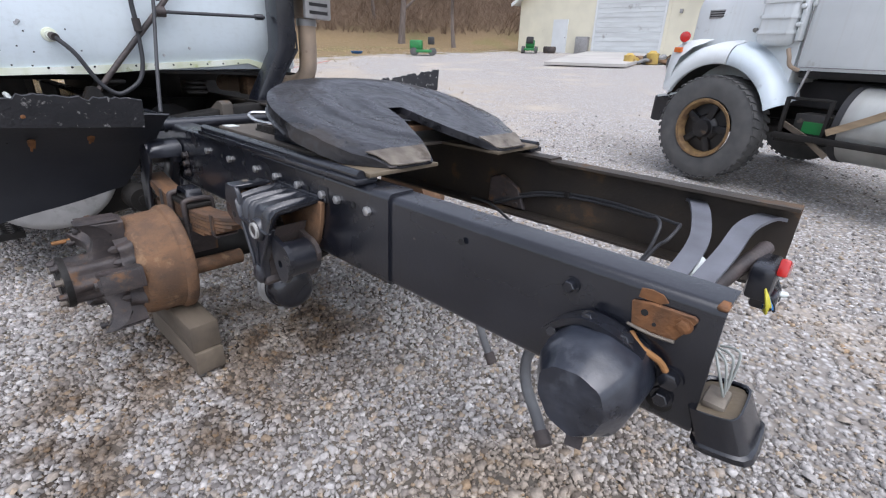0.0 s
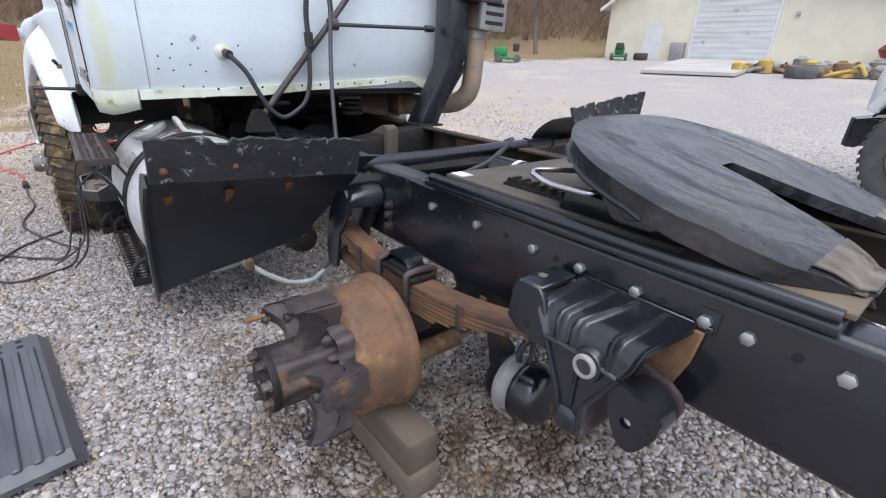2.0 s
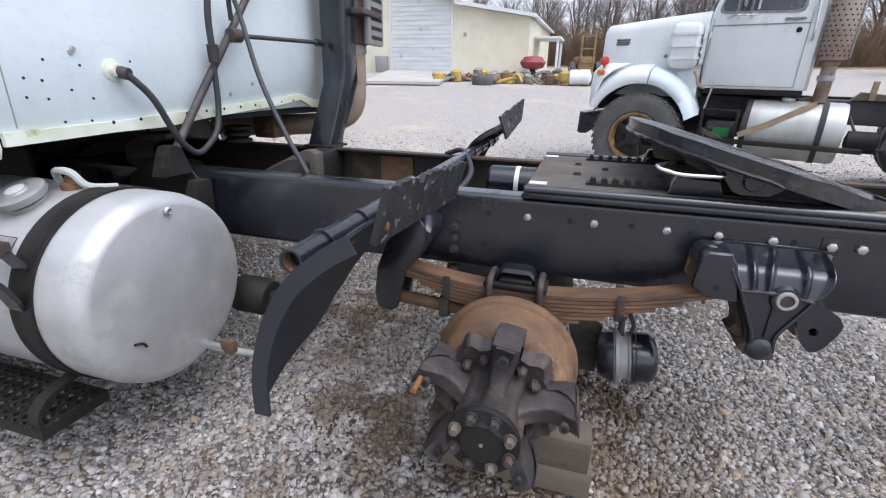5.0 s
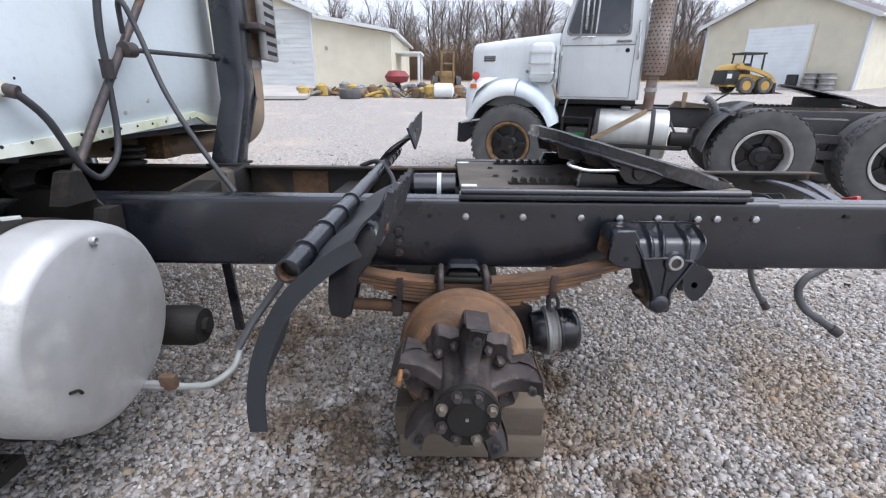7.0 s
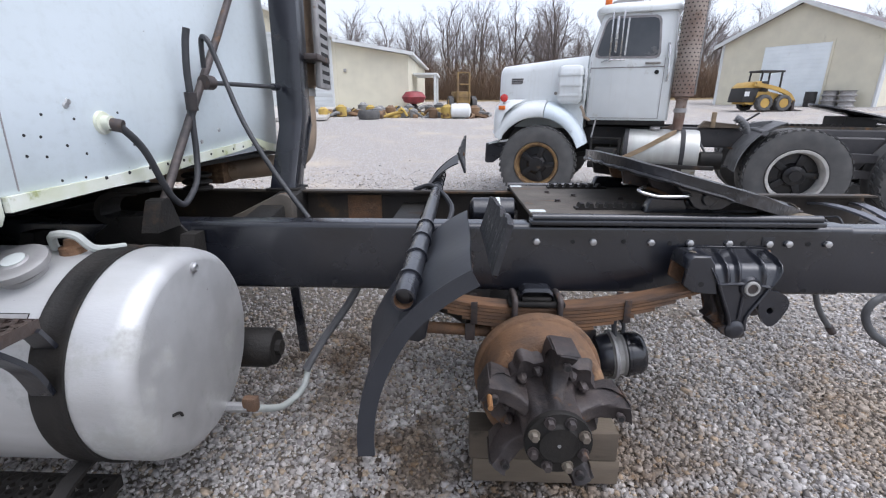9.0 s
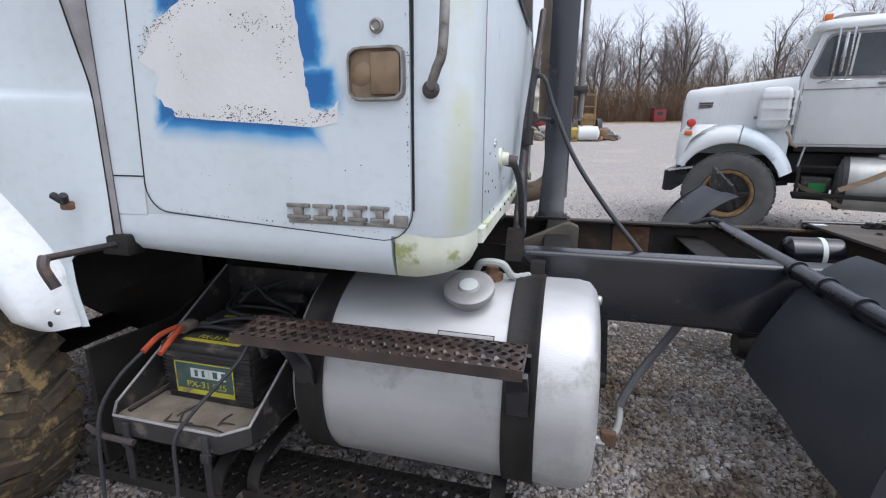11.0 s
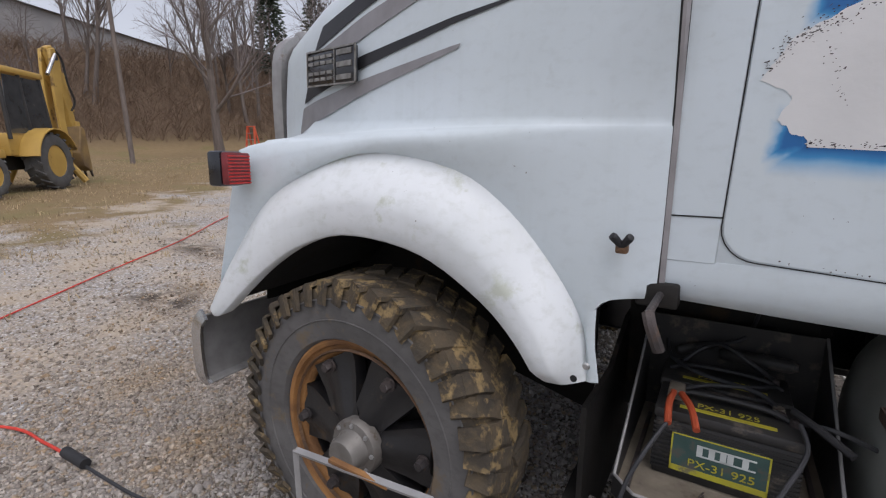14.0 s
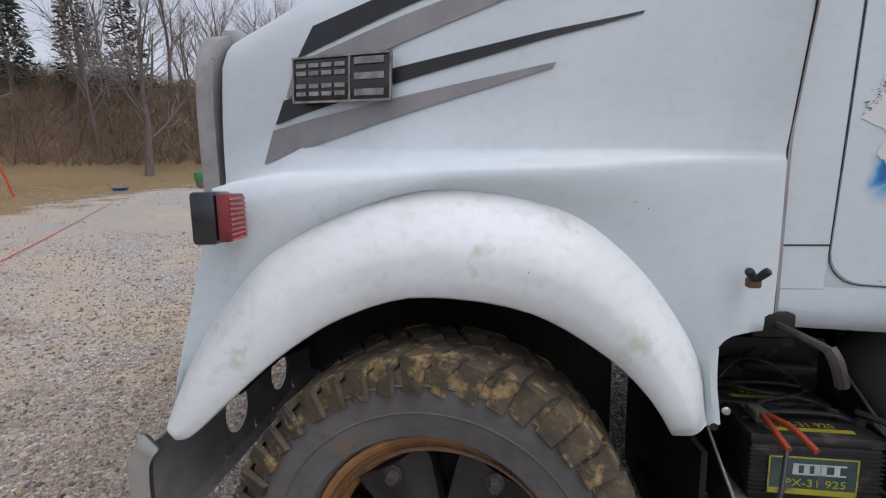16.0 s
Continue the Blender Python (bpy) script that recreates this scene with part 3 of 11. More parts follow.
def build_frame():
    fr = thing("chassis", "black painted steel ladder chassis of a cut-down tractor truck", "chassis")
    part("frame_rail", channel(B(), -4.0, 0.96, -1, RAIL_Y, RAIL_BOT, RAIL_TOP), BLACK, fr)
    part("frame_rail", channel(B(), -4.0, 0.96, 1, RAIL_Y, RAIL_BOT, RAIL_TOP), RAIL_INNER, fr)
    part("frame_rail_end", channel(B(), 0.955, 1.70, -1, RAIL_Y - 0.007, RAIL_BOT + 0.004, RAIL_TOP - 0.007), BLACK, fr)
    part("frame_rail_end", channel(B(), 0.955, 1.705, 1, RAIL_Y - 0.007, RAIL_BOT + 0.004, RAIL_TOP - 0.007), RAIL_INNER, fr)
    for x in (-0.112, 0.085, 0.284, 0.417, 0.549, 0.683, 0.751, 0.883):
        hexbolt("flange_bolt", (x, -RAIL_Y - (0.003 if x == 0.683 else 0), 0.79), (0, -1, 0), 0.0125, 0.012, ZINC, fr, False)
    for x, z in ((-0.235, 0.79), (-0.245, 0.69), (0.015, 0.79), (0.19, 0.793), (0.35, 0.787), (0.6, 0.79), (0.82, 0.79), (0.84, 0.62), (1.2, 0.80)):
        part("bolt_hole", revolve(B(), (x, -RAIL_Y - 0.0008, z), (0, -1, 0), [(0, 0.008), (0.0012, 0.008)], 12), SEAM, fr)
    part("square_washer", box(B(), 0.662, 0.704, -RAIL_Y - 0.003, -RAIL_Y + 0.002, 0.768, 0.813, 0.001), RUBBER_BLACK, fr, "square black washer plate")
    # crossmembers
    for x, z, mt in ((-0.62, 0.70, BLACK_DUSTY), (-2.3, 0.72, BLACK_DUSTY)):
        bm = B()
        box(bm, x - 0.06, x + 0.06, -0.42, 0.42, z - 0.1, z - 0.09)
        box(bm, x - 0.06, x + 0.06, -0.42, 0.42, z + 0.07, z + 0.08)
        box(bm, x - 0.006, x + 0.006, -0.42, 0.42, z - 0.09, z + 0.07)
        part("crossmember", bm, mt, fr)
    # stepped crossmember with upturned gusset behind the cab
    bm = B()
    prism(bm, [(-0.42, 0.62), (-0.42, 0.80), (-0.22, 0.78), (0.22, 0.84), (0.42, 0.86), (0.42, 0.62)], "yz", -1.32, -1.2)
    part("crossmember", bevel_all(bm, 0.012), BLACK_DUSTY, fr)
    bm = B()
    prism(bm, [(-1.50, 0.735), (-1.45, 0.765), (-1.235, 0.868), (-1.205, 0.872), (-1.165, 0.858), (-1.165, 0.70), (-1.50, 0.70)], "xz", 0.08, 0.15)
    part("crossmember_gusset", bevel_all(bm, 0.008), DECK, fr, "dirty tan crossmember gusset")
    bm = B()
    box(bm, -0.98, -0.8, 0.405, 0.4195, 0.66, 0.82)
    part("rusty_patch_plate", bm, RUST, fr, "bare rusted plate on the web")
    # doubler angle carrying the coupling deck
    for s in (-1, 1):
        bm = B()
        box(bm, -0.135, 0.855, min(s * 0.375, s * 0.45), max(s * 0.375, s * 0.45), 0.851, 0.868, 0.004)
        cyl(bm, (-0.13, s * 0.425, 0.874), (0.85, s * 0.425, 0.874), 0.0145, seg=14)
        part("deck_angle", bm, BLACK, fr)
    # curved straps and end hardware at the tail
    for pts in ([(1.437, 0.415, 0.79), (1.46, 0.36, 0.80), (1.50, 0.25, 0.79), (1.535, 0.12, 0.76), (1.535, -0.02, 0.715), (1.51, -0.16, 0.665), (1.49, -0.30, 0.63), (1.48, -0.41, 0.62)],
                [(1.66, 0.415, 0.79), (1.635, 0.36, 0.80), (1.61, 0.24, 0.79), (1.605, 0.1, 0.755), (1.59, -0.05, 0.71), (1.575, -0.18, 0.67), (1.565, -0.30, 0.635), (1.56, -0.41, 0.625)]):
        bm = B()
        sweep(bm, pts, 0.024, flat=0.005, side=(1, 0, 0))
        part("bent_strap", bm, STRAP_GREY, fr, "bent grey flat strap with rust spots")
    bm = B()
    sweep(bm, [(1.585, -0.06, 0.66), (1.62, 0.08, 0.70), (1.655, 0.2, 0.735), (1.665, 0.26, 0.745)], 0.02, 10)
    part("end_tube", bm, RUST_DARK, fr)
    part("paper_scrap", sweep(B(), [(1.535, -0.02, 0.70), (1.555, 0.03, 0.715), (1.575, 0.06, 0.735)], 0.018, flat=0.006, side=(1, 0.4, 0.3), n=3), LABEL_WHITE, fr, "pale crumpled scrap between the straps")
    for pts in ([(0.695, 0.395, 0.625), (0.863, 0.405, 0.692), (1.015, 0.41, 0.72), (1.176, 0.405, 0.728), (1.36, 0.33, 0.738), (1.435, 0.27, 0.748), (1.455, 0.24, 0.752), (1.445, 0.19, 0.72), (1.427, 0.18, 0.70), (1.40, 0.15, 0.645), (1.36, 0.1, 0.59)],
                [(0.70, 0.385, 0.615), (0.87, 0.40, 0.683), (1.02, 0.405, 0.71), (1.18, 0.40, 0.718), (1.33, 0.34, 0.728), (1.375, 0.29, 0.745), (1.40, 0.25, 0.738), (1.405, 0.22, 0.715), (1.395, 0.19, 0.655), (1.36, 0.15, 0.58)],
                [(0.60, 0.36, 0.62), (0.726, 0.324, 0.63), (0.934, 0.187, 0.63), (1.052, 0.148, 0.625), (1.17, 0.131, 0.62), (1.3, 0.1, 0.60)]):
        part("air_line", sweep(B(), pts, 0.0055, 8, n=4), HOSE_BLACK, fr)
    part("line_clip", box(B(), 1.005, 1.025, 0.395, 0.419, 0.705, 0.727, 0.003), BLACK_DUSTY, fr)
    # hangers and stains behind the coupling, on the far web
    for x, z in ((0.74, 0.66), (0.80, 0.63)):
        hexbolt("web_bolt", (x, 0.42, z), (0, -1, 0), 0.014, 0.03, RUST_DARK, fr)
    part("web_bracket", bevel_all(prism(B(), [(0.66, 0.615), (0.84, 0.615), (0.80, 0.70), (0.72, 0.74), (0.66, 0.72)], "xz", 0.395, 0.415), 0.004, 1), RUST_DARK, fr)
    bm = B()
    prism(bm, [(1.568, 0.808), (1.575, 0.763), (1.644, 0.764), (1.669, 0.81), (1.664, 0.816), (1.60, 0.815)], "xz", -0.4235, -0.4305)
    br = part("rusty_bracket_plate", bevel_all(bm, 0.002, 1), RUST_ORANGE, fr, "small rust-brown bracket plate")
    part("bracket_hole", revolve(B(), (1.592, -0.4306, 0.795), (0, -1, 0), [(0, 0.006), (0.0008, 0.006)], 10), SEAM, br)
    part("bracket_hole", revolve(B(), (1.61, -0.4306, 0.78), (0, -1, 0), [(0, 0.0035), (0.0008, 0.0035)], 8), SEAM, br)
    part("bracket_lip", sweep(B(), [(1.57, -0.4325, 0.766), (1.61, -0.434, 0.763), (1.645, -0.4325, 0.7645)], 0.003, 6), WORN_STEEL, br)
    bm = B()
    prism(bm, [(1.576, 0.816), (1.578, 0.832), (1.594, 0.835), (1.612, 0.832), (1.622, 0.822), (1.612, 0.816)], "xz", -0.4232, -0.4262)
    part("rust_stain_scale", bm, RUST_ORANGE, fr, "flaking rust above the bracket")
    hexbolt("bracket_bolt", (1.652, -0.4305, 0.797), (0, -1, 0), 0.010, 0.009, RUST_ORANGE, fr)
    for x, z, r in ((1.652, 0.694, 0.016), (1.648, 0.655, 0.013), (1.458, 0.792, 0.012)):
        hexbolt("rail_bolt", (x, -0.4235, z), (0, -1, 0), r, 0.016, BLACK, fr)
    part("rail_hole", revolve(B(), (1.645, -0.4233, 0.645), (0, -1, 0), [(0, 0.022), (0.001, 0.02)], 16), BLACK_DUSTY, fr)
    bm = B()
    sweep(bm, [(1.578, -0.43, 0.752), (1.60, -0.44, 0.738), (1.632, -0.436, 0.724), (1.645, -0.432, 0.708)], 0.0055, 8)
    part("rusty_rod", bm, RUST_BRIGHT, fr)
    # scuffed bare-rust corner of the rail end
    part("rust_corner", bevel_all(box(B(), 1.685, 1.7005, -0.4245, -0.395, 0.836, 0.8445), 0.003, 1), RUST_ORANGE, fr, "rusty worn corner of the rail end")
    return fr


def build_bumper_pod():
    pod = thing("lamp_pod", "dented black rounded steel pod bolted to the rail end", "bracket")
    base = [(1.462, 0.715), (1.495, 0.748), (1.56, 0.757), (1.615, 0.735), (1.637, 0.68), (1.617, 0.615), (1.565, 0.575), (1.50, 0.595), (1.462, 0.655)]
    cx, cz = 1.553, 0.672
    rings = []
    for y, k, dx, dz in ((-0.4235, 0.98, 0, 0), (-0.45, 1.0, 0, 0), (-0.50, 0.99, 0, -0.004), (-0.522, 0.95, 0, -0.006), (-0.56, 0.70, 0.0, -0.004), (-0.566, 0.66, 0.0, -0.004)):
        ring = []
        for (x0, z0), (x1, z1) in zip(base, base[1:] + base[:1]):
            for u in (0.12, 0.5, 0.88):
                ring.append((cx + dx + (x0 + (x1 - x0) * u - cx) * k, y, cz + dz + (z0 + (z1 - z0) * u - cz) * k))
        rings.append(ring)
    part("pod_shell", loft_bm(rings), POD_BLACK, pod, angle=28)
    part("drain_tab", sweep(B(), [(1.548, -0.50, 0.588), (1.552, -0.515, 0.568), (1.556, -0.53, 0.552)], 0.014, flat=0.004, side=(1, 0, 0), n=2), RUST_DARK, pod)
    bm = B()
    sweep(bm, [(1.435, -0.44, 0.70), (1.47, -0.447, 0.735), (1.515, -0.452, 0.758), (1.57, -0.452, 0.75), (1.61, -0.445, 0.73)], 0.02, flat=0.006, side=(0, 1, 0))
    part("strap", bm, BLACK, pod)
    for x, z in ((1.452, 0.705), (1.513, 0.757), (1.578, 0.745)):
        hexbolt("strap_bolt", (x, -0.45, z), (0, -1, 0.2), 0.011, 0.016, BLACK, pod)
    return pod


def loft_bm(rings, **k):
    bm = B()
    loft(bm, rings, **k)
    return bm


def build_tail_lamps():
    lamp = thing("tail_lamp", "black plastic tail lamp shell hanging open below the rail end", "lamp")
    rings = []
    for t, sx, sy in ((0.004, 0.86, 0.9), (0.0, 0.92, 0.95), (0.0, 1.0, 1.0), (0.05, 1.02, 1.02), (0.075, 1.06, 1.05), (0.08, 1.18, 1.12), (0.092, 1.18, 1.12), (0.10, 1.02, 1.0), (0.104, 0.7, 0.7)):
        ring = []
        for i in range(28):
            w = 2 * math.pi * i / 28
            c, q = math.cos(w), math.sin(w)
            k = (abs(c) ** 5 + abs(q) ** 5) ** (-0.2)
            ring.append(Vector((1.718 + 0.038 * sx * k * c + 0.32 * t, -0.368 + 0.062 * sy * k * q, 0.69 - 0.95 * t + 0.25 * 0.038 * sx * k * c)))
        rings.append(ring)
    rings = [[Vector((p.x + 0.002, p.y - 0.004, 0.668 + (p.z - 0.69) * 0.72)) for p in r] for r in rings]
    bm = B()
    loft(bm, rings, caps=False)
    bm.faces.new([v for v in bm.verts][-28:])
    part("housing", bm, BLACK, lamp)
    bm = B()
    loft(bm, [[p + Vector((0, 0, -0.004)) for p in rings[0]], [Vector((1.725 + (p.x - 1.72) * 0.8, -0.368 + (p.y + 0.368) * 0.8, 0.635)) for p in rings[0]]])
    part("lamp_inside", bm, WEAR_PLATE, lamp, "dusty brown inside of the lamp shell")
    bm = B()
    box(bm, 1.70, 1.735, -0.405, -0.345, 0.655, 0.671, 0.006)
    part("socket", bm, WORN_STEEL, lamp)
    for k in range(4):
        pts = [(1.695, -0.36 + 0.01 * k, 0.735), (1.708 + 0.006 * k, -0.385 + 0.014 * k, 0.722 + 0.006 * k), (1.725, -0.375 + 0.01 * k, 0.672)]
        part("wire", sweep(B(), pts, 0.0022, 6), HOSE_PALE, lamp, "loose pale wire")
    l2 = thing("tail_lamp", "black lamp box with a red lens and loose coloured wires", "lamp")
    bm = B()
    box(bm, 1.66, 1.715, 0.10, 0.235, 0.655, 0.745, 0.014)
    box(bm, 1.675, 1.73, 0.13, 0.22, 0.625, 0.67, 0.01)
    part("housing", bm, BLACK, l2)
    bm = B()
    box(bm, -0.011, 0.011, -0.075, 0.075, -0.022, 0.022, 0.006, m=Matrix.Translation((1.722, 0.185, 0.728)) @ Matrix.Rotation(radians(-18), 4, "X"))
    part("lens", bm, RED_LENS, l2, "bright red lens")
    for k, mt in enumerate((LABEL_YELLOW, LABEL_YELLOW, LABEL_YELLOW, BLUE, SEAM)):
        bm = B()
        sweep(bm, [(1.70, 0.11, 0.70), (1.712 + 0.005 * k, 0.085 + 0.01 * k, 0.675 - 0.01 * k), (1.72, 0.09 + 0.008 * k, 0.64 + 0.006 * k), (1.712, 0.12, 0.635), (1.705, 0.14, 0.65)], 0.003, 6)
        part("wire", bm, mt, l2)
    part("connector", cyl(B(), (1.722, 0.20, 0.655), (1.74, 0.22, 0.65), 0.008, seg=10), LABEL_WHITE, l2)
    bm = B()
    sweep(bm, [(1.70, 0.26, 0.67), (1.715, 0.29, 0.63), (1.72, 0.29, 0.60)], 0.012, 8)
    part("cable", bm, HOSE_BLACK, l2)


def build_hanging_hoses():
    for pts, r in (([(1.05, -0.20, 0.64), (1.067, -0.20, 0.542), (1.09, -0.20, 0.475), (1.12, -0.205, 0.42), (1.155, -0.21, 0.372)], 0.011),
                   ([(1.42, -0.15, 0.62), (1.395, -0.18, 0.535), (1.31, -0.20, 0.487), (1.278, -0.215, 0.435), (1.30, -0.24, 0.37), (1.36, -0.275, 0.325), (1.395, -0.30, 0.30)], 0.015)):
        h = thing("air_hose", "grey air hose hanging loose below the frame", "hose", "hoses below the frame")
        part("hose", sweep(B(), pts, r, 10), HOSE_GREY, h)
        a, b = Vector(pts[-2]), Vector(pts[-1])
        d = (b - a).normalized()
        part("fitting", cyl(B(), b - d * 0.012, b + d * 0.022, r * 1.35, seg=12), RUST_DARK, h)


build_frame()
build_bumper_pod()
build_tail_lamps()
build_hanging_hoses()


# ---------- coupling plate ----------
def plate_material(cx):
    """Greasy blue-black plate with worn rings round the pin."""
    m = GREASE.copy()
    m.name = "ring_worn_greasy_plate"
    n, l = m.node_tree.nodes, m.node_tree.links
    b = n["Principled BSDF"]
    base, old = (b.inputs[k].links[0].from_socket for k in ("Base Color", "Normal"))
    tc = n.new("ShaderNodeTexCoord")
    mp = n.new("ShaderNodeMapping")
    mp.inputs["Location"].default_value = (-cx, 0, 0)
    l.new(tc.outputs["Object"], mp.inputs[0])
    prev_c, prev_n = base, old
    for scale, dist, lo, hi, tint, fac, lift in ((2.0, 2.2, 0.5, 0.95, (0.03, 0.03, 0.036), 0.6, 0.55), (6.5, 7.0, 0.6, 1.0, (0.05, 0.05, 0.056), 0.3, 0.12)):
        wv = n.new("ShaderNodeTexWave")
        wv.wave_type, wv.rings_direction, wv.wave_profile = "RINGS", "Z", "SIN"
        wv.inputs["Scale"].default_value, wv.inputs["Distortion"].default_value, wv.inputs["Detail"].default_value, wv.inputs["Detail Scale"].default_value = scale, dist, 4, 2.2
        l.new(mp.outputs[0], wv.inputs["Vector"])
        mr = n.new("ShaderNodeMapRange")
        mr.inputs[1].default_value, mr.inputs[2].default_value, mr.inputs[4].default_value = lo, hi, fac
        l.new(wv.outputs["Fac"], mr.inputs[0])
        mx = n.new("ShaderNodeMix")
        mx.data_type = "RGBA"
        mx.inputs[7].default_value = (*tint, 1)
        l.new(mr.outputs[0], mx.inputs[0])
        l.new(prev_c, mx.inputs[6])
        prev_c = mx.outputs[2]
        bp = n.new("ShaderNodeBump")
        bp.inputs["Strength"].default_value, bp.inputs["Distance"].default_value = lift, 0.012
        l.new(wv.outputs["Fac"], bp.inputs["Height"])
        l.new(prev_n, bp.inputs["Normal"])
        prev_n = bp.outputs[0]
    l.new(prev_c, b.inputs["Base Color"])
    l.new(prev_n, b.inputs["Normal"])
    return m


def build_fifth_wheel():
    deck = thing("coupling_deck", "dirty steel slider deck plate bolted over the frame rails", "deck plate")
    part("deck_plate", bevel_all(prism(B(), [(-0.13, -0.37), (0.598, -0.37), (0.598, 0.37), (-0.13, 0.37)], "xy", 0.868, 0.880), 0.002, 1), DECK, deck)
    for s, x1 in ((-1, 0.30), (1, 0.327)):
        bm = B()
        box(bm, 0.601, 0.863, min(s * 0.15, s * 0.408), max(s * 0.15, s * 0.408), 0.869, 0.8795, 0.0015)
        part("wear_plate", bm, WEAR_PLATE, deck, "brown-stained worn steel plate")
        bm = B()
        box(bm, 0.05, x1 + 0.01, s * 0.285 - 0.022, s * 0.285 + 0.022, 0.8802, 0.888)
        for k in range(7):
            x = 0.06 + (x1 - 0.06) / 7 * k
            prism(bm, [(x, 0.887), (x + 0.022, 0.887), (x + 0.018, 0.904), (x + 0.006, 0.904)], "xz", s * 0.285 - 0.022, s * 0.285 + 0.022)
        part("toothed_rack", bm, BLACK_DUSTY, deck)
        bm = B()
        box(bm, -0.125, -0.07, s * 0.335 - 0.022, s * 0.335 + 0.022, 0.8802, 0.8822)
        part("sticker", bm, LABEL_WHITE, deck, "small white paper sticker")
    for x, y in ((0.02, -0.12), (0.02, 0.12), (0.3, -0.05), (0.12, 0.03)):
        hexbolt("deck_bolt", (x, y, 0.880), (0, 0, 1), 0.011, 0.01, RUST_DARK, deck)
    bm = B()
    revolve(bm, (0.46, -0.2, 0.880), (0, 0, 1), [(0, 0.035), (0.025, 0.035), (0.025, 0.022), (0, 0.022)], 20, False)
    part("boss_ring", bm, RUST, deck)

    fw = thing("fifth_wheel", "greasy black fifth wheel plate tilted back with pale worn ramps", "fifth wheel")
    cx, rear, wide = 0.55, 0.868, 0.452

    def top_z(x):
        return 1.084 - 0.28 * (x - 0.19) - (4.2 * (x - 0.79) ** 2 if x > 0.79 else 0)

    def rim_at(w):
        """Squarish oval edge of the front and sides."""
        c, q = math.cos(w), math.sin(w)
        r = (abs(c / 0.37) ** 2.35 + abs(q / wide) ** 2.35) ** (-1 / 2.35)
        return cx + r * c, r * q

    poly = [rim_at(radians(84 + 192 * i / 48)) for i in range(49)]
    tip = [(0.68, -0.425), (0.76, -0.385), (0.82, -0.345), (0.85, -0.322), (rear, -0.30), (rear, -0.185), (0.855, -0.165)]
    slot = [(0.80, -0.135), (0.70, -0.088), (0.60, -0.05), (0.50, -0.033)] + [(0.455 + 0.03 * math.cos(w), 0.03 * math.sin(w)) for w in (radians(-100 - 20 * k) for k in range(9))]
    poly += tip + slot + [(x, -y) for x, y in reversed(slot[:4])] + [(x, -y) for x, y in reversed(tip)]
    bm = B()
    bmesh.ops.triangulate(bm, faces=[bm.faces.new([bm.verts.new((x, y, 0)) for x, y in poly])])
    for _ in range(3):
        bmesh.ops.subdivide_edges(bm, edges=[e for e in bm.edges if e.calc_length() > 0.035], cuts=1)
        bmesh.ops.triangulate(bm, faces=bm.faces[:])
    ext = bmesh.ops.extrude_face_region(bm, geom=bm.faces[:])
    low = {g for g in ext["geom"] if isinstance(g, bmesh.types.BMVert)}
    for v in bm.verts:
        x, y = v.co.x, v.co.y
        edge = (abs((x - cx) / 0.37) ** 2.35 + abs(y / wide) ** 2.35) ** (1 / 2.35) if x < 0.68 else abs(y) / (0.425 - 0.55 * (x - 0.68))
        z = top_z(x)
        if v in low:
            v.co.z = max(z - 0.026 - 0.024 * max(0, min(1, (edge - 0.86) / 0.1)), 0.881)
        else:
            v.co.z = max(z - 0.007 * max(0, (edge - 0.93) / 0.07) ** 2 + 0.003 * noise.noise(v.co * 9), 0.886)
    bmesh.ops.recalc_face_normals(bm, faces=bm.faces[:])
    part("top_plate", bm, plate_material(0.47), fw, angle=50)
    # rolled lower lip of the rim, with clots of grease at the front
    rnd = random.Random(6)
    pts = [(x, y, top_z(x) - 0.047 + rnd.uniform(-0.003, 0.002)) for x, y in (rim_at(radians(w)) for w in range(92, 270, 4))]
    blobs = [rnd.uniform(0.004, 0.009) for _ in pts]
    part("grease_rim", sweep(B(), pts, lambda t: blobs[int(t * (len(blobs) - 1))], 7, n=2), GREASE, fw, "lumps of black grease along the edge")
    for s in (-1, 1):
        # worn nose of each ramp, a few millimetres proud
        rings = []
        for k in range(9):
            x = 0.785 + (rear - 0.003 - 0.785) * k / 8
            y0, y1 = table([(0.78, 0.135), (0.84, 0.158), (0.868, 0.188)], x), table([(0.78, 0.362), (0.85, 0.317), (0.868, 0.297)], x)
            rings.append([(x, s * (y0 + (y1 - y0) * j / 5), max(top_z(x), 0.888) + 0.0035 + 0.0015 * noise.noise((40 * x, 40 * s * j, 1.0))) for j in range(6)])
        bm = B()
        loft(bm, rings, closed=False, caps=False)
        bmesh.ops.solidify(bm, geom=bm.faces[:], thickness=0.003)
        part("ramp_face", bm, WORN_STEEL, fw, "pale bare worn ramp face")
        # long side web under the ramp and the pivot ear hanging in front of it
        bm = B()
        prism(bm, [(0.56, top_z(0.56) - 0.045), (0.70, top_z(0.70) - 0.04), (0.80, top_z(0.80) - 0.03), (0.858, 0.888), (0.858, 0.881), (0.70, 0.881), (0.58, 0.90)], "xz", s * 0.305, s * 0.33)
        part("skirt", bevel_all(bm, 0.003, 1), RUST_DARK, fw)
        bm = B()
        prism(bm, [(0.33, top_z(0.33) - 0.045), (0.349, 0.99), (0.403, 0.95), (0.438, 0.906), (0.46, 0.898), (0.53, 0.898), (0.55, 0.906), (0.58, 0.932), (0.651, 0.917), (0.70, 0.911), (0.70, top_z(0.70) - 0.04), (0.5, top_z(0.5) - 0.04)], "xz", s * 0.36, s * 0.388)
        cyl(bm, (0.485, s * 0.34, 0.938), (0.485, s * 0.398, 0.938), 0.026, seg=20)
        part("pivot_ear", bevel_all(bm, 0.003, 1), BLACK, fw)
        bm = B()
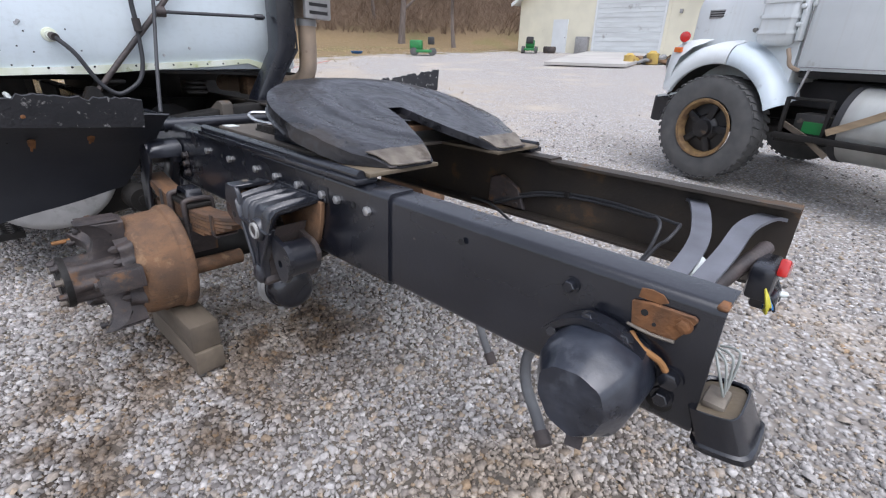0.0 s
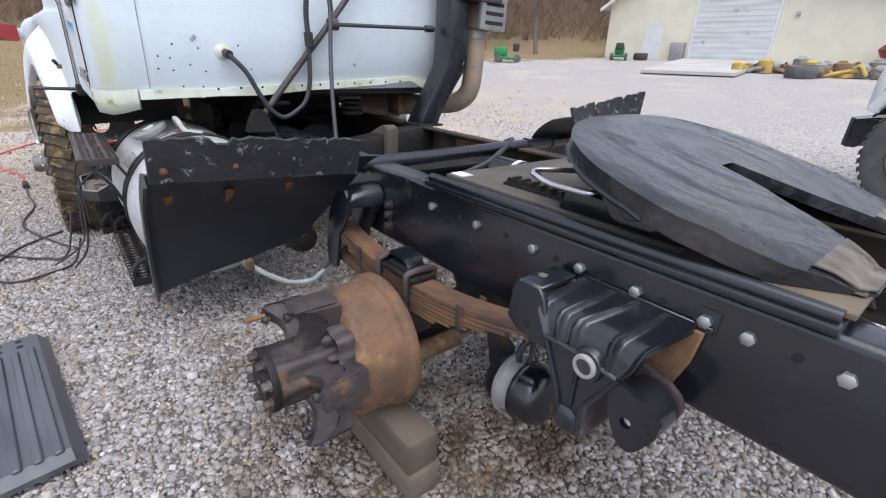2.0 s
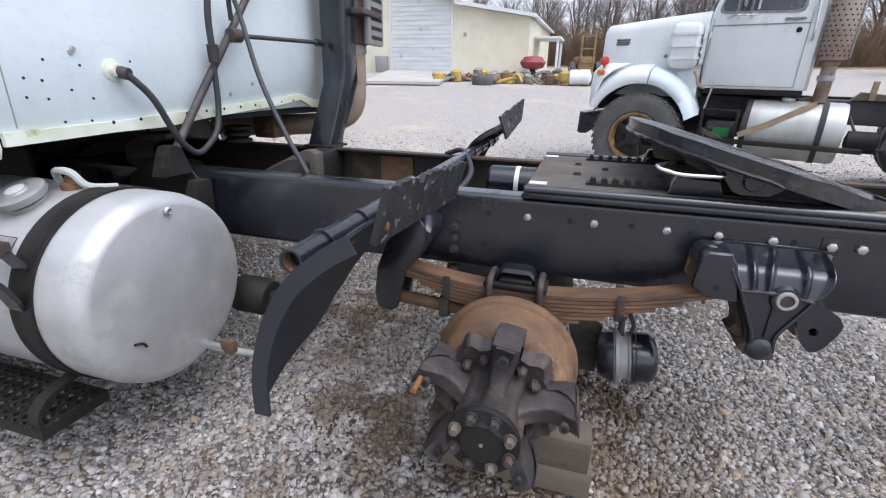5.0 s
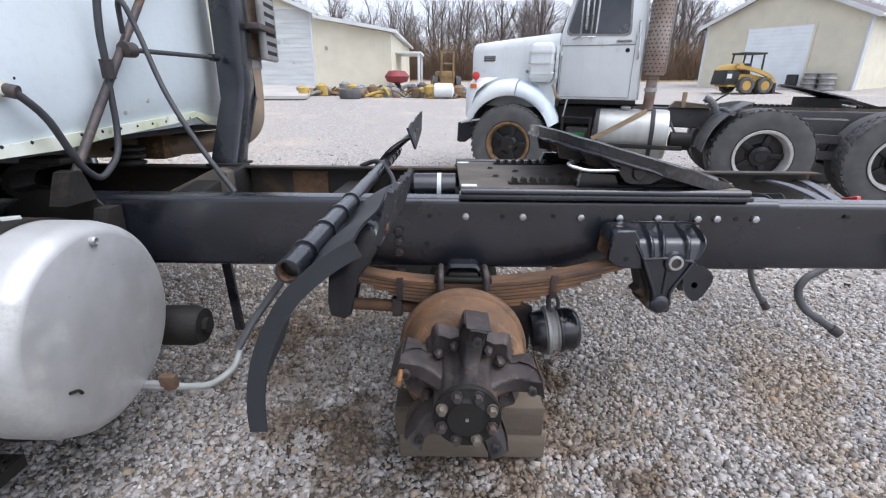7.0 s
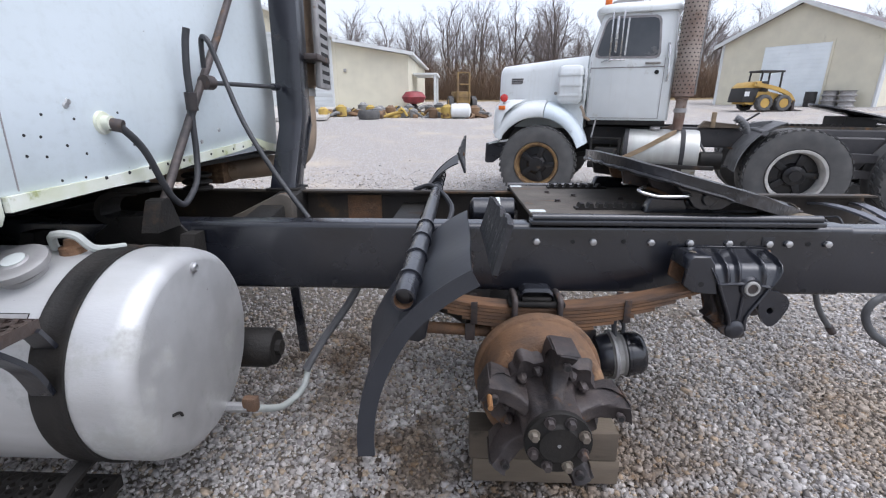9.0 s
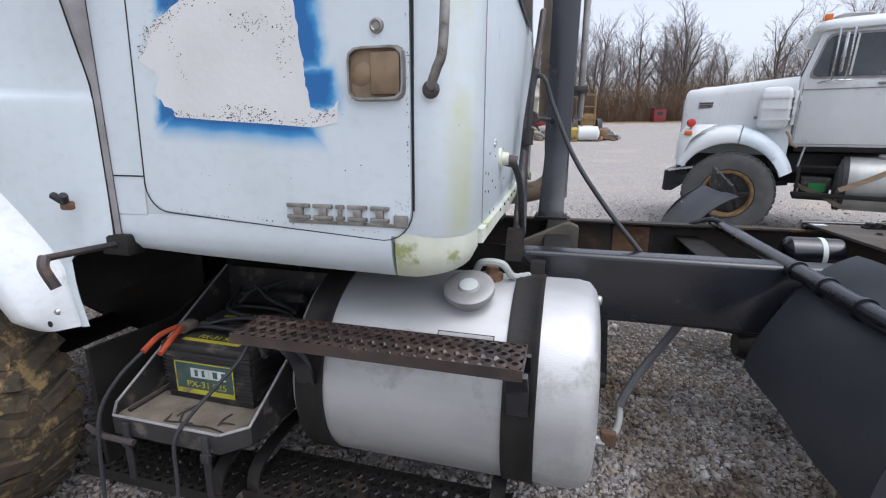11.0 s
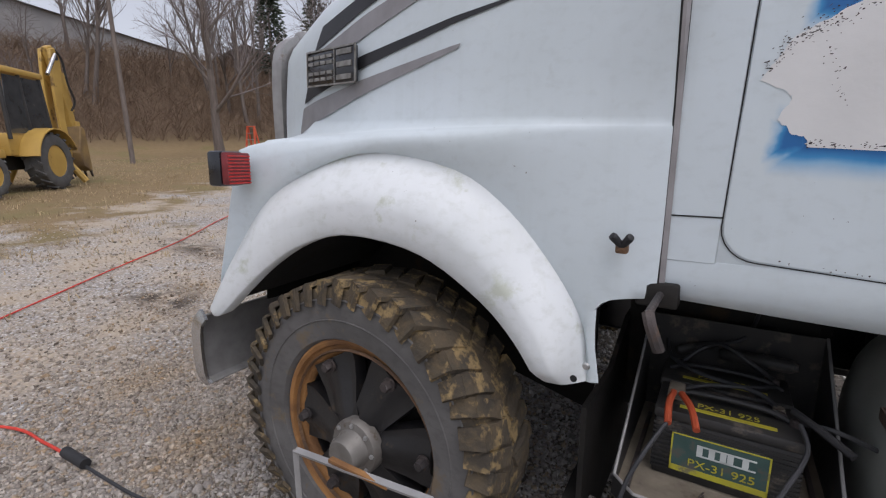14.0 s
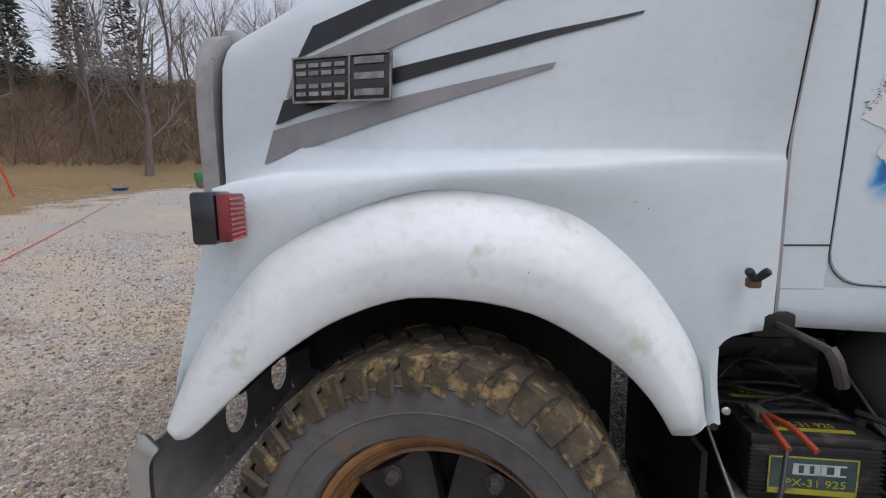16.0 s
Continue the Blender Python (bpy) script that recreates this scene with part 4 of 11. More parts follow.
        prism(bm, [(0.28, 0.8805), (0.675, 0.8805), (0.675, 0.908), (0.62, 0.912), (0.555, 0.912), (0.545, 0.895), (0.43, 0.895), (0.415, 0.93), (0.30, 0.935)], "xz", s * 0.315, s * 0.358)
        part("saddle_block", bevel_all(bm, 0.004, 1), BLACK, fw)
        bm = B()
        prism(bm, [(0.234, 1.035), (0.251, 0.966), (0.404, 0.946), (0.44, 0.985), (0.44, 1.0)], "xz", s * 0.20 - 0.012, s * 0.20 + 0.012)
        part("front_web", bevel_all(bm, 0.003, 1), RUST_DARK, fw)
        bm = B()
        prism(bm, [(0.30, 1.02), (0.33, 0.965), (0.40, 0.935), (0.46, 0.935), (0.52, 0.955), (0.52, 0.965)], "xz", s * 0.275 - 0.01, s * 0.275 + 0.01)
        part("web_rib", bm, RUST_DARK, fw)
    bm = B()
    prism(bm, [(0.25, 1.02), (0.44, 0.975), (0.44, 0.945), (0.27, 0.97)], "xz", -0.01, 0.01)
    box(bm, 0.43, 0.55, -0.3, 0.3, 0.915, 0.935)
    part("underside_rib", bm, RUST, fw)
    bm = B()
    sweep(bm, [(0.33, -0.24, 0.965), (0.25, -0.37, 0.968), (0.235, -0.40, 0.967), (0.24, -0.415, 0.962), (0.26, -0.42, 0.957), (0.30, -0.42, 0.949), (0.38, -0.42, 0.95), (0.40, -0.415, 0.952), (0.405, -0.40, 0.955), (0.41, -0.30, 0.965)], 0.0065, 10, n=3)
    part("release_handle", bm, CHROME, fw, "bent bright steel release handle")
    tank = solid("air_reservoir", revolve(B(), (-0.34, 0.06, 0.80), (1, 0, 0), [(0, 0.02), (0.008, 0.055), (0.02, 0.066), (0.2, 0.066), (0.215, 0.05)], 26), BLACK, "small black cylindrical air reservoir between the rails", "air tank")
    bm = B()
    revolve(bm, (-0.22, 0.06, 0.80), (1, 0, 0), [(0, 0.0675), (0.018, 0.0675), (0.018, 0.066), (0, 0.066)], 26, False)
    part("band", bm, LABEL_WHITE, tank, "white band")
    # bent support arm near the reservoir
    bm = B()
    sweep(bm, [(-0.62, 0.40, 0.85), (-0.52, 0.34, 0.88), (-0.42, 0.1, 0.82), (-0.44, -0.1, 0.76)], 0.012, 8)
    solid("support_arm", bm, HOSE_BLACK, "bent black steel arm beside the air reservoir", "bracket")


build_fifth_wheel()


# ---------- drive axle, hub and spring ----------
AX, AZ = -0.12, 0.388


def build_hub():
    ax = thing("drive_axle", "rusty drive axle with bare drum and spoke hub on timber", "axle")
    bm = B()
    revolve(bm, (AX, -0.60, AZ), (0, -1, 0), [(-0.02, 0.12), (0.0, 0.19), (0.003, 0.205), (0.008, 0.2085), (0.034, 0.2085), (0.039, 0.205), (0.043, 0.197), (0.06, 0.1945), (0.148, 0.190), (0.16, 0.186), (0.17, 0.176), (0.176, 0.162), (0.178, 0.09)], 64)
    part("brake_drum", bm, RUST, ax, "rust-brown brake drum")
    bm = B()
    box(bm, AX + 0.03, AX + 0.07, -0.70, -0.66, AZ - 0.188, AZ - 0.19 + 0.012, 0.002)
    part("balance_weight", bm, RUST, ax)
    # cast hub: ribbed barrel inside five flared spokes joined by scooped webs
    n = 120
    rings = []
    for y, r, rib in ((-0.77, 0.11, 0.0), (-0.80, 0.098, 0.002), (-0.83, 0.086, 0.005), (-0.87, 0.081, 0.007), (-0.92, 0.081, 0.007), (-0.945, 0.083, 0.004), (-0.953, 0.086, 0.0), (-0.957, 0.086, 0.0)):
        rings.append([(AX + (r + rib * max(-0.6, math.cos(8 * w))) * math.cos(w), y, AZ + (r + rib * max(-0.6, math.cos(8 * w))) * math.sin(w)) for w in (2 * math.pi * i / n for i in range(n))])
    part("hub_barrel", loft_bm(rings), RUST_DARK, ax)

    def near_spoke(w):
        """Angle from the nearest spoke, in degrees."""
        return abs((math.degrees(w) - 82 + 36) % 72 - 36)

    def step(a, c, v):
        t = max(0.0, min(1.0, (v - a) / (c - a)))
        return t * t * (3 - 2 * t)

    n = 200
    rows = []
    for i in range(n):
        w = 2 * math.pi * i / n
        q = near_spoke(w)
        R = 0.212 - 0.066 * step(9, 16, q) + 0.02 * step(24, 36, q)
        out_y = -0.905 + 0.075 * step(7, 14, q)
        col = []
        for k in range(9):
            f = k / 8
            r = 0.07 + (R - 0.07) * f
            pillar = 1 - step(6.2 * 0.2 / r, 10.5 * 0.2 / r, q)
            web = -0.795 - 0.02 * f * f
            y = web + (-0.895 - 0.012 * f + 0.035 * math.sin(math.pi * f) - web) * pillar
            if k == 8:
                y = min(y, -0.815) if q > 11 else y
            wob = 0.003 * noise.noise((30 * r * math.cos(w), 30 * r * math.sin(w), 2.0))
            col.append((AX + r * math.cos(w), y + wob, AZ + r * math.sin(w)))
        back_r = R - 0.003 + 0.022 * step(12, 20, q)
        col.append((AX + (R + 0.001) * math.cos(w), out_y + 0.02, AZ + (R + 0.001) * math.sin(w)))
        col.append((AX + back_r * math.cos(w), -0.772, AZ + back_r * math.sin(w)))
        rows.append(col)
    bm = B()
    loft(bm, rows, closed=False, caps=False, loop=True)
    part("spoke_casting", bm, RUST_DARK, ax, "dark rusty five-spoke casting", angle=42)
    for k in range(5):
        w = radians(82 + 72 * k)
        rot = Matrix.Translation((AX, 0, AZ)) @ Matrix.Rotation(-(w - math.pi / 2), 4, "Y")
        bm = B()
        box(bm, -0.033, 0.033, -0.898, -0.785, 0.2105, 0.2145, 0.0015)
        bmesh.ops.transform(bm, matrix=rot, verts=bm.verts[:])
        part("rim_seat", bm, RUST_DARK, ax, "bare rusty rim seat")
        bm = B()
        revolve(bm, (0, -0.90, 0.182), (0, -1, 0), [(0, 0.013), (0.012, 0.012), (0.012, 0.0075), (-0.01, 0.0075)], 14)
        bmesh.ops.transform(bm, matrix=rot, verts=bm.verts[:])
        part("stud_boss", bm, RUST_DARK, ax)
        bm = revolve(B(), (0, -0.9125, 0.182), (0, -1, 0), [(0, 0.0075), (0.0006, 0.0075)], 12)
        bmesh.ops.transform(bm, matrix=rot, verts=bm.verts[:])
        part("stud_hole", bm, SEAM, ax)
        if k == 1:
            bm = B()
            cyl(bm, (0.0, -0.90, 0.197), (0.0, -0.955, 0.197), 0.0075, seg=10)
            bmesh.ops.transform(bm, matrix=rot, verts=bm.verts[:])
            part("stud", bm, RUST_BRIGHT, ax)
        for s in (-1, 1):
            rot2 = Matrix.Translation((AX, 0, AZ)) @ Matrix.Rotation(-(w - math.pi / 2 + s * radians(24)), 4, "Y")
            bm = revolve(B(), (0, -0.80, 0.12), (0, -1, 0), [(0, 0.015), (0.022, 0.015), (0.028, 0.010), (0.034, 0.006)], 6)
            bmesh.ops.transform(bm, matrix=rot2, verts=bm.verts[:])
            part("drum_nut", bm, RUST_DARK, ax)
    bm = B()
    revolve(bm, (AX, -0.955, AZ), (0, -1, 0), [(0, 0.088), (0.012, 0.09), (0.02, 0.088), (0.021, 0.06), (0.026, 0.052), (0.03, 0.0505), (0.03, 0.01)], 40)
    flange = part("axle_flange", bm, BLACK_DUSTY, ax, "dark round axle shaft flange")
    for k in range(8):
        w = 2 * math.pi * (k + 0.5) / 8
        p = (AX + 0.07 * math.cos(w), -0.975, AZ + 0.07 * math.sin(w))
        hexbolt("flange_nut", p, (0, -1, 0), 0.0115, 0.022, RUST_DARK if k % 3 else WORN_STEEL, flange)
    part("flange_centre", revolve(B(), (AX, -0.985, AZ), (0, -1, 0), [(0, 0.005), (0.002, 0.005)], 10), ZINC, flange)
    # axle beam, differential and far hub
    bm = B()
    revolve(bm, (AX, -0.62, AZ), (0, 1, 0), [(0, 0.075), (0.08, 0.062), (0.3, 0.065), (0.42, 0.09), (0.5, 0.15), (0.62, 0.18), (0.74, 0.15), (0.82, 0.09), (0.95, 0.065), (1.2, 0.065)], 28)
    part("axle_housing", bm, BLACK_DUSTY, ax)
    bm = B()
    revolve(bm, (AX - 0.1, 0.0, AZ), (-1, 0, 0), [(0, 0.15), (0.1, 0.13), (0.2, 0.07), (0.26, 0.05)], 24)
    part("pinion_nose", bm, BLACK_DUSTY, ax)
    bm = B()
    revolve(bm, (AX, 0.60, AZ), (0, 1, 0), [(0, 0.19), (0.004, 0.206), (0.032, 0.206), (0.036, 0.196), (0.16, 0.19), (0.176, 0.165), (0.178, 0.09), (0.3, 0.08)], 40)
    part("brake_drum", bm, RUST, ax, "rust-brown brake drum")
    # brake camshaft tube and spring seat
    bm = B()
    cyl(bm, (AX + 0.11, -0.60, AZ - 0.02), (AX + 0.11, -0.40, AZ - 0.02), 0.03, seg=16)
    part("camshaft_tube", bm, RUST, ax)
    bm = B()
    prism(bm, [(AX - 0.07, AZ + 0.02), (AX + 0.07, AZ + 0.02), (AX + 0.085, 0.535), (AX - 0.085, 0.535)], "xz", -0.57, -0.47)
    part("spring_seat", bm, RUST_DARK, ax)
    # brake chamber
    ch = thing("brake_chamber", "black and silver spring brake chamber behind the drum", "brake chamber", m=LEAN @ Matrix.Translation((0.25, -0.352, 0.312)) @ Matrix.Scale(0.93, 4) @ Matrix.Translation((-0.215, 0.5, -0.41)))
    p, d = Vector((0.115, -0.50, 0.405)), Vector((0.97, 0, 0.1)).normalized()
    part("service_half", revolve(B(), p, d, [(0, 0.03), (0.004, 0.075), (0.03, 0.088), (0.055, 0.09)], 32), BLACK, ch)
    part("aluminium_body", revolve(B(), p + d * 0.055, d, [(0, 0.094), (0.012, 0.098), (0.022, 0.094), (0.03, 0.086), (0.045, 0.084), (0.052, 0.09), (0.058, 0.09)], 32), CAST_ALU, ch, "dull cast aluminium body")
    part("clamp_band", revolve(B(), p + d * 0.058, d, [(0, 0.096), (0.004, 0.103), (0.016, 0.103), (0.02, 0.096)], 32, False), STEEL_GREY, ch)
    part("spring_half", revolve(B(), p + d * 0.112, d, [(0, 0.09), (0.004, 0.097), (0.014, 0.097), (0.018, 0.091), (0.06, 0.089), (0.08, 0.078), (0.09, 0.055), (0.092, 0.02)], 32), BLACK, ch)
    part("clamp_lug", box(B(), 0.175, 0.205, -0.525, -0.50, 0.285, 0.315, 0.004), CAST_ALU, ch)
    bm = B()
    prism(bm, [(0.05, 0.30), (0.12, 0.30), (0.125, 0.50), (0.06, 0.53), (0.0, 0.5)], "xz", -0.46, -0.448)
    part("mounting_bracket", bm, RUST_DARK, ch)
    bm = B()
    sweep(bm, [(0.19, -0.50, 0.48), (0.185, -0.50, 0.52), (0.19, -0.48, 0.56), (0.23, -0.44, 0.60)], 0.011, 8)
    sweep(bm, [(0.215, -0.50, 0.49), (0.225, -0.49, 0.54), (0.20, -0.46, 0.58)], 0.008, 8)
    part("air_hose", bm, HOSE_BLACK, ch)
    # timber cribbing
    for z0, z1, dx in ((0.028, 0.122, 0.0), (0.1225, 0.232, -0.012)):
        bm = B()
        box(bm, -0.33 + dx, 0.165 + dx, -0.69, -0.585, z0 - 0.0275, z1 - 0.0275, 0.006)
        solid("timber_block", bm, WOOD, "weathered sawn timber block under the brake drum", "timber block", "blocks under the axle")


def build_suspension():
    sp = thing("leaf_spring", "rusty multi-leaf spring clamped over the drive axle", "leaf spring")
    def zc(x):
        return 0.585 + 0.30 * (x - AX) ** 2
    for k in range(7):
        L0, L1 = AX - (0.40 - 0.0 if k < 2 else 0.40 - 0.05 * (k - 1)), AX + (0.53 if k < 2 else 0.52 - 0.065 * (k - 1))
        n = 18
        rings = []
        for i in range(n + 1):
            x = L0 + (L1 - L0) * i / n
            z = zc(x) - 0.0125 * k
            rings.append([(x, -0.56, z - 0.0052), (x, -0.485, z - 0.0052), (x, -0.485, z + 0.0052), (x, -0.56, z + 0.0052)])
        part("leaf", loft_bm(rings), RUST if k % 3 == 1 else RUST_SPRING, sp)
    for x in (AX - 0.075, AX + 0.075):
        bm = B()
        sweep(bm, [(x, -0.573, 0.45), (x, -0.573, 0.60), (x, -0.566, 0.622), (x, -0.5225, 0.627), (x, -0.479, 0.622), (x, -0.472, 0.60), (x, -0.472, 0.45)], 0.0105, 10, n=3)
        part("u_bolt", bm, RUST_DARK, sp)
    bm = B()
    box(bm, AX - 0.095, AX + 0.095, -0.567, -0.478, 0.594, 0.612, 0.006)
    box(bm, AX - 0.05, AX + 0.05, -0.555, -0.49, 0.61, 0.626, 0.006)
    part("top_clamp", bm, BLACK_DUSTY, sp)
    rings = []
    for k in range(13):
        w = math.pi * k / 12
        x, z = AX - 0.058 * math.cos(w), 0.617 + 0.034 * min(1.0, 1.35 * math.sin(w))
        rings.append([(x, -0.552, z - 0.006), (x, -0.548, z + 0.006), (x, -0.495, z + 0.006), (x, -0.491, z - 0.006)])
    part("clamp_arch", loft_bm(rings), BLACK, sp, "dark rounded clamp arch")
    for x in (-0.33, 0.18):
        part("leaf_clip", sweep(B(), [(x, -0.564, zc(x) + 0.014), (x, -0.564, zc(x) - 0.06), (x, -0.560, zc(x) - 0.066), (x, -0.485, zc(x) - 0.066), (x, -0.481, zc(x) - 0.06), (x, -0.481, zc(x) + 0.014)], 0.011, flat=0.0025, side=(1, 0, 0), n=1), RUST_DARK, sp)

    h = thing("spring_hanger", "black cast front spring hanger bolted to the rail", "spring hanger")
    prof = [(-0.40, 0.755), (-0.40, 0.70), (-0.43, 0.655), (-0.465, 0.61), (-0.485, 0.53), (-0.495, 0.475), (-0.52, 0.46), (-0.565, 0.47), (-0.575, 0.52), (-0.565, 0.61), (-0.53, 0.70), (-0.48, 0.765), (-0.42, 0.785)]
    for y0, y1 in ((-0.474, -0.437), (-0.567, -0.552)):
        part("side_cheek", bevel_all(prism(B(), prof, "xz", y0, y1), 0.006), BLACK, h)
    bm = B()
    rings = []
    for x, z, r in ((-0.385, 0.742, 0.025), (-0.41, 0.752, 0.036), (-0.45, 0.754, 0.042), (-0.49, 0.735, 0.04), (-0.52, 0.70, 0.03)):
        rings.append([(x, -0.435 - 0.132 * c, z + r * q) for c, q in ((0, -0.7), (0.5, -0.7), (0.98, -0.5), (1, 0.2), (0.85, 0.75), (0.5, 1), (0, 1))])
    loft(bm, rings)
    part("hood", bm, BLACK, h, angle=60)
    for z in (0.66, 0.70, 0.735):
        hexbolt("hanger_bolt", (-0.345, -0.432, z), (0, -1, 0), 0.013, 0.02, RUST_DARK, h)
    bm = B()
    cyl(bm, (-0.54, -0.52, 0.50), (-0.24, -0.52, 0.485), 0.021, seg=16)
    rod = part("torque_rod", bm, RUST, h, "rusty torque rod")
    part("rod_clamp", box(B(), -0.36, -0.325, -0.55, -0.49, 0.462, 0.53, 0.005), RUST_DARK, rod)

    q = thing("equaliser_bracket", "black ribbed cast equaliser bracket bolted below the rail", "spring hanger")
    # sloping ribbed hood: ribs at whole steps, scooped pockets between them
    lines = [((-0.432, 0.776), (0.431, 0.499, 0.557, 0.613, 0.676)), ((-0.47, 0.772), (0.429, 0.494, 0.548, 0.609, 0.67)), ((-0.525, 0.765), (0.426, 0.484, 0.53, 0.602, 0.66)),
             ((-0.565, 0.755), (0.424, 0.477, 0.517, 0.596, 0.651)), ((-0.578, 0.738), (0.427, 0.477, 0.515, 0.594, 0.648)), ((-0.581, 0.715), (0.44, 0.48, 0.516, 0.595, 0.642)), ((-0.58, 0.688), (0.453, 0.483, 0.518, 0.596, 0.626))]
    rows = []
    n = 96
    for k, ((y, z), xs) in enumerate(lines):
        row = []
        for i in range(n + 1):
            u = 4 * i / n
            a = min(3, int(u))
            g = u - a
            x = xs[a] * (1 - g) + xs[a + 1] * g
            rib = min(g, 1 - g) * (xs[a + 1] - xs[a])
            d = (0.0, 0.011, 0.017, 0.019, 0.017, 0.012, 0.003)[k] * max(0.0, min(1.0, (rib - 0.003) / 0.009)) ** 0.7
            f = (0.0, 0.1, 0.3, 0.6, 0.85, 1.0, 1.0)[k]
            row.append((x, y + d * f, z - d * (1 - f)))
        rows.append(row)
    bm = loft_bm(rows, closed=False, caps=False)
    bmesh.ops.solidify(bm, geom=bm.faces[:], thickness=0.009)
    part("ribbed_hood", bm, BLACK, q, angle=50)
    part("top_flange", bevel_all(box(B(), 0.415, 0.70, -0.4395, -0.4315, 0.768, 0.782), 0.002, 1), BLACK, q)
    # tapering front cheek with raised edges, running down to the boss
    part("front_cheek", bevel_all(prism(B(), [(0.453, 0.694), (0.478, 0.635), (0.502, 0.577), (0.512, 0.52), (0.566, 0.52), (0.563, 0.577), (0.59, 0.625), (0.622, 0.694)], "xz", -0.574, -0.553), 0.003, 1), BLACK, q)
    for pts in ([(0.456, 0.69), (0.48, 0.635), (0.505, 0.577), (0.513, 0.53)], [(0.62, 0.685), (0.588, 0.628), (0.56, 0.577), (0.562, 0.53)], [(0.538, 0.656), (0.537, 0.62), (0.536, 0.57)]):
        part("rib", sweep(B(), [(x, -0.576, z) for x, z in pts], 0.0055, 8, n=3), BLACK, q)
    part("rib", sweep(B(), [(0.455, -0.577, 0.69), (0.54, -0.58, 0.694), (0.615, -0.577, 0.682)], 0.0055, 8, n=3), BLACK, q)
    for a, b, mt in (((0.622, 0.70), (0.563, 0.577), RUST_DARK), ((0.563, 0.577), (0.566, 0.52), RUST_DARK), ((0.453, 0.694), (0.502, 0.577), BLACK_DUSTY), ((0.502, 0.577), (0.512, 0.52), RUST_DARK)):
        part("side_web", prism(B(), [a, b, (b[0] - 0.008, b[1]), (a[0] - 0.008, a[1])], "xz", -0.554, -0.455), mt, q)
    part("back_cheek", bevel_all(prism(B(), [(0.42, 0.77), (0.69, 0.77), (0.68, 0.70), (0.66, 0.64), (0.58, 0.54), (0.50, 0.54), (0.47, 0.64), (0.43, 0.70)], "xz", -0.447, -0.4312), 0.003, 1), RUST, q)
    part("pin_boss", revolve(B(), (0.556, -0.56, 0.68), (0, -1, 0), [(0, 0.038), (0.018, 0.034), (0.024, 0.031)], 26), BLACK, q)
    part("pin_ring", revolve(B(), (0.556, -0.575, 0.68), (0, -1, 0), [(0, 0.0245), (0.015, 0.024), (0.017, 0.0215), (0.017, 0.0165), (0.0, 0.0165)], 28, False), CAST_ALU, q, "bright worn pin ring")
    part("pin_bore", revolve(B(), (0.556, -0.5855, 0.68), (0, -1, 0), [(0, 0.017), (0.002, 0.017)], 20), RUST_DARK, q)
    part("lower_boss", revolve(B(), (0.532, -0.586, 0.532), (0, 1, 0), [(0, 0.016), (0.002, 0.022), (0.008, 0.031), (0.13, 0.033), (0.14, 0.028)], 22), BLACK, q)
    part("boss_foot", bevel_all(prism(B(), [(0.481, 0.529), (0.505, 0.545), (0.56, 0.54), (0.574, 0.512), (0.565, 0.50), (0.53, 0.497), (0.496, 0.513)], "xz", -0.572, -0.46), 0.004, 1), RUST_DARK, q)
    part("broken_web", bevel_all(prism(B(), [(0.452, 0.66), (0.462, 0.63), (0.476, 0.594), (0.48, 0.567), (0.462, 0.553), (0.49, 0.535), (0.517, 0.529), (0.53, 0.60), (0.50, 0.67)], "xz", -0.53, -0.465), 0.004, 1), RUST_DARK, q)
    # slipper box that takes the spring end, open at its front
    cheek = [(0.349, 0.742), (0.357, 0.772), (0.368, 0.78), (0.42, 0.781), (0.437, 0.756), (0.458, 0.653), (0.41, 0.656), (0.374, 0.662), (0.343, 0.684)]
    part("slipper_cheek", bevel_all(prism(B(), cheek, "xz", -0.572, -0.557), 0.003, 1), BLACK, q)
    part("slipper_cheek", bevel_all(prism(B(), cheek, "xz", -0.468, -0.455), 0.003, 1), RUST, q)
    part("slipper_top", bevel_all(prism(B(), [(0.345, 0.738), (0.354, 0.772), (0.367, 0.782), (0.425, 0.783), (0.425, 0.77), (0.372, 0.769), (0.364, 0.762), (0.358, 0.738)], "xz", -0.57, -0.455), 0.003, 1), BLACK, q)
    part("slipper_floor", prism(B(), [(0.40, 0.757), (0.45, 0.70), (0.455, 0.66), (0.44, 0.66), (0.43, 0.70), (0.39, 0.745)], "xz", -0.556, -0.469), RUST, q)
    part("cheek_hole", revolve(B(), (0.401, -0.5722, 0.688), (0, -1, 0), [(0, 0.009), (0.0008, 0.009)], 14), SEAM, q)
    part("bright_scrape", revolve(B(), (0.386, -0.52, 0.7835), (0, 0, 1), [(0, 0.011), (0.0008, 0.010)], 12), WORN_STEEL, q)
    part("hanging_pin", cyl(B(), (0.376, -0.545, 0.665), (0.388, -0.545, 0.628), 0.008, 0.005, 10), RUST, q)
    # swung shackle with its pierced ear and curved back
    edge = [(0.61, 0.672), (0.641, 0.662), (0.668, 0.658), (0.69, 0.643), (0.701, 0.624), (0.70, 0.606), (0.69, 0.582), (0.676, 0.556), (0.662, 0.541), (0.645, 0.539), (0.63, 0.552), (0.618, 0.57), (0.605, 0.60), (0.60, 0.64)]
    for y in (-0.562, -0.475):
        bm = B()
        rings = []
        for yy, inner in ((y, False), (y + 0.014, False), (y + 0.014, True), (y, True)):
            ring = []
            for x, z in edge:
                w = math.atan2(z - 0.596, x - 0.643)
                ring.append((0.643 + 0.0115 * math.cos(w), yy, 0.596 + 0.0115 * math.sin(w)) if inner else (x, yy, z))
            rings.append(ring)
        loft(bm, rings + rings[:1], caps=False)
        part("shackle_ear", bm, BLACK if y < -0.5 else RUST_DARK, q, flat=True)
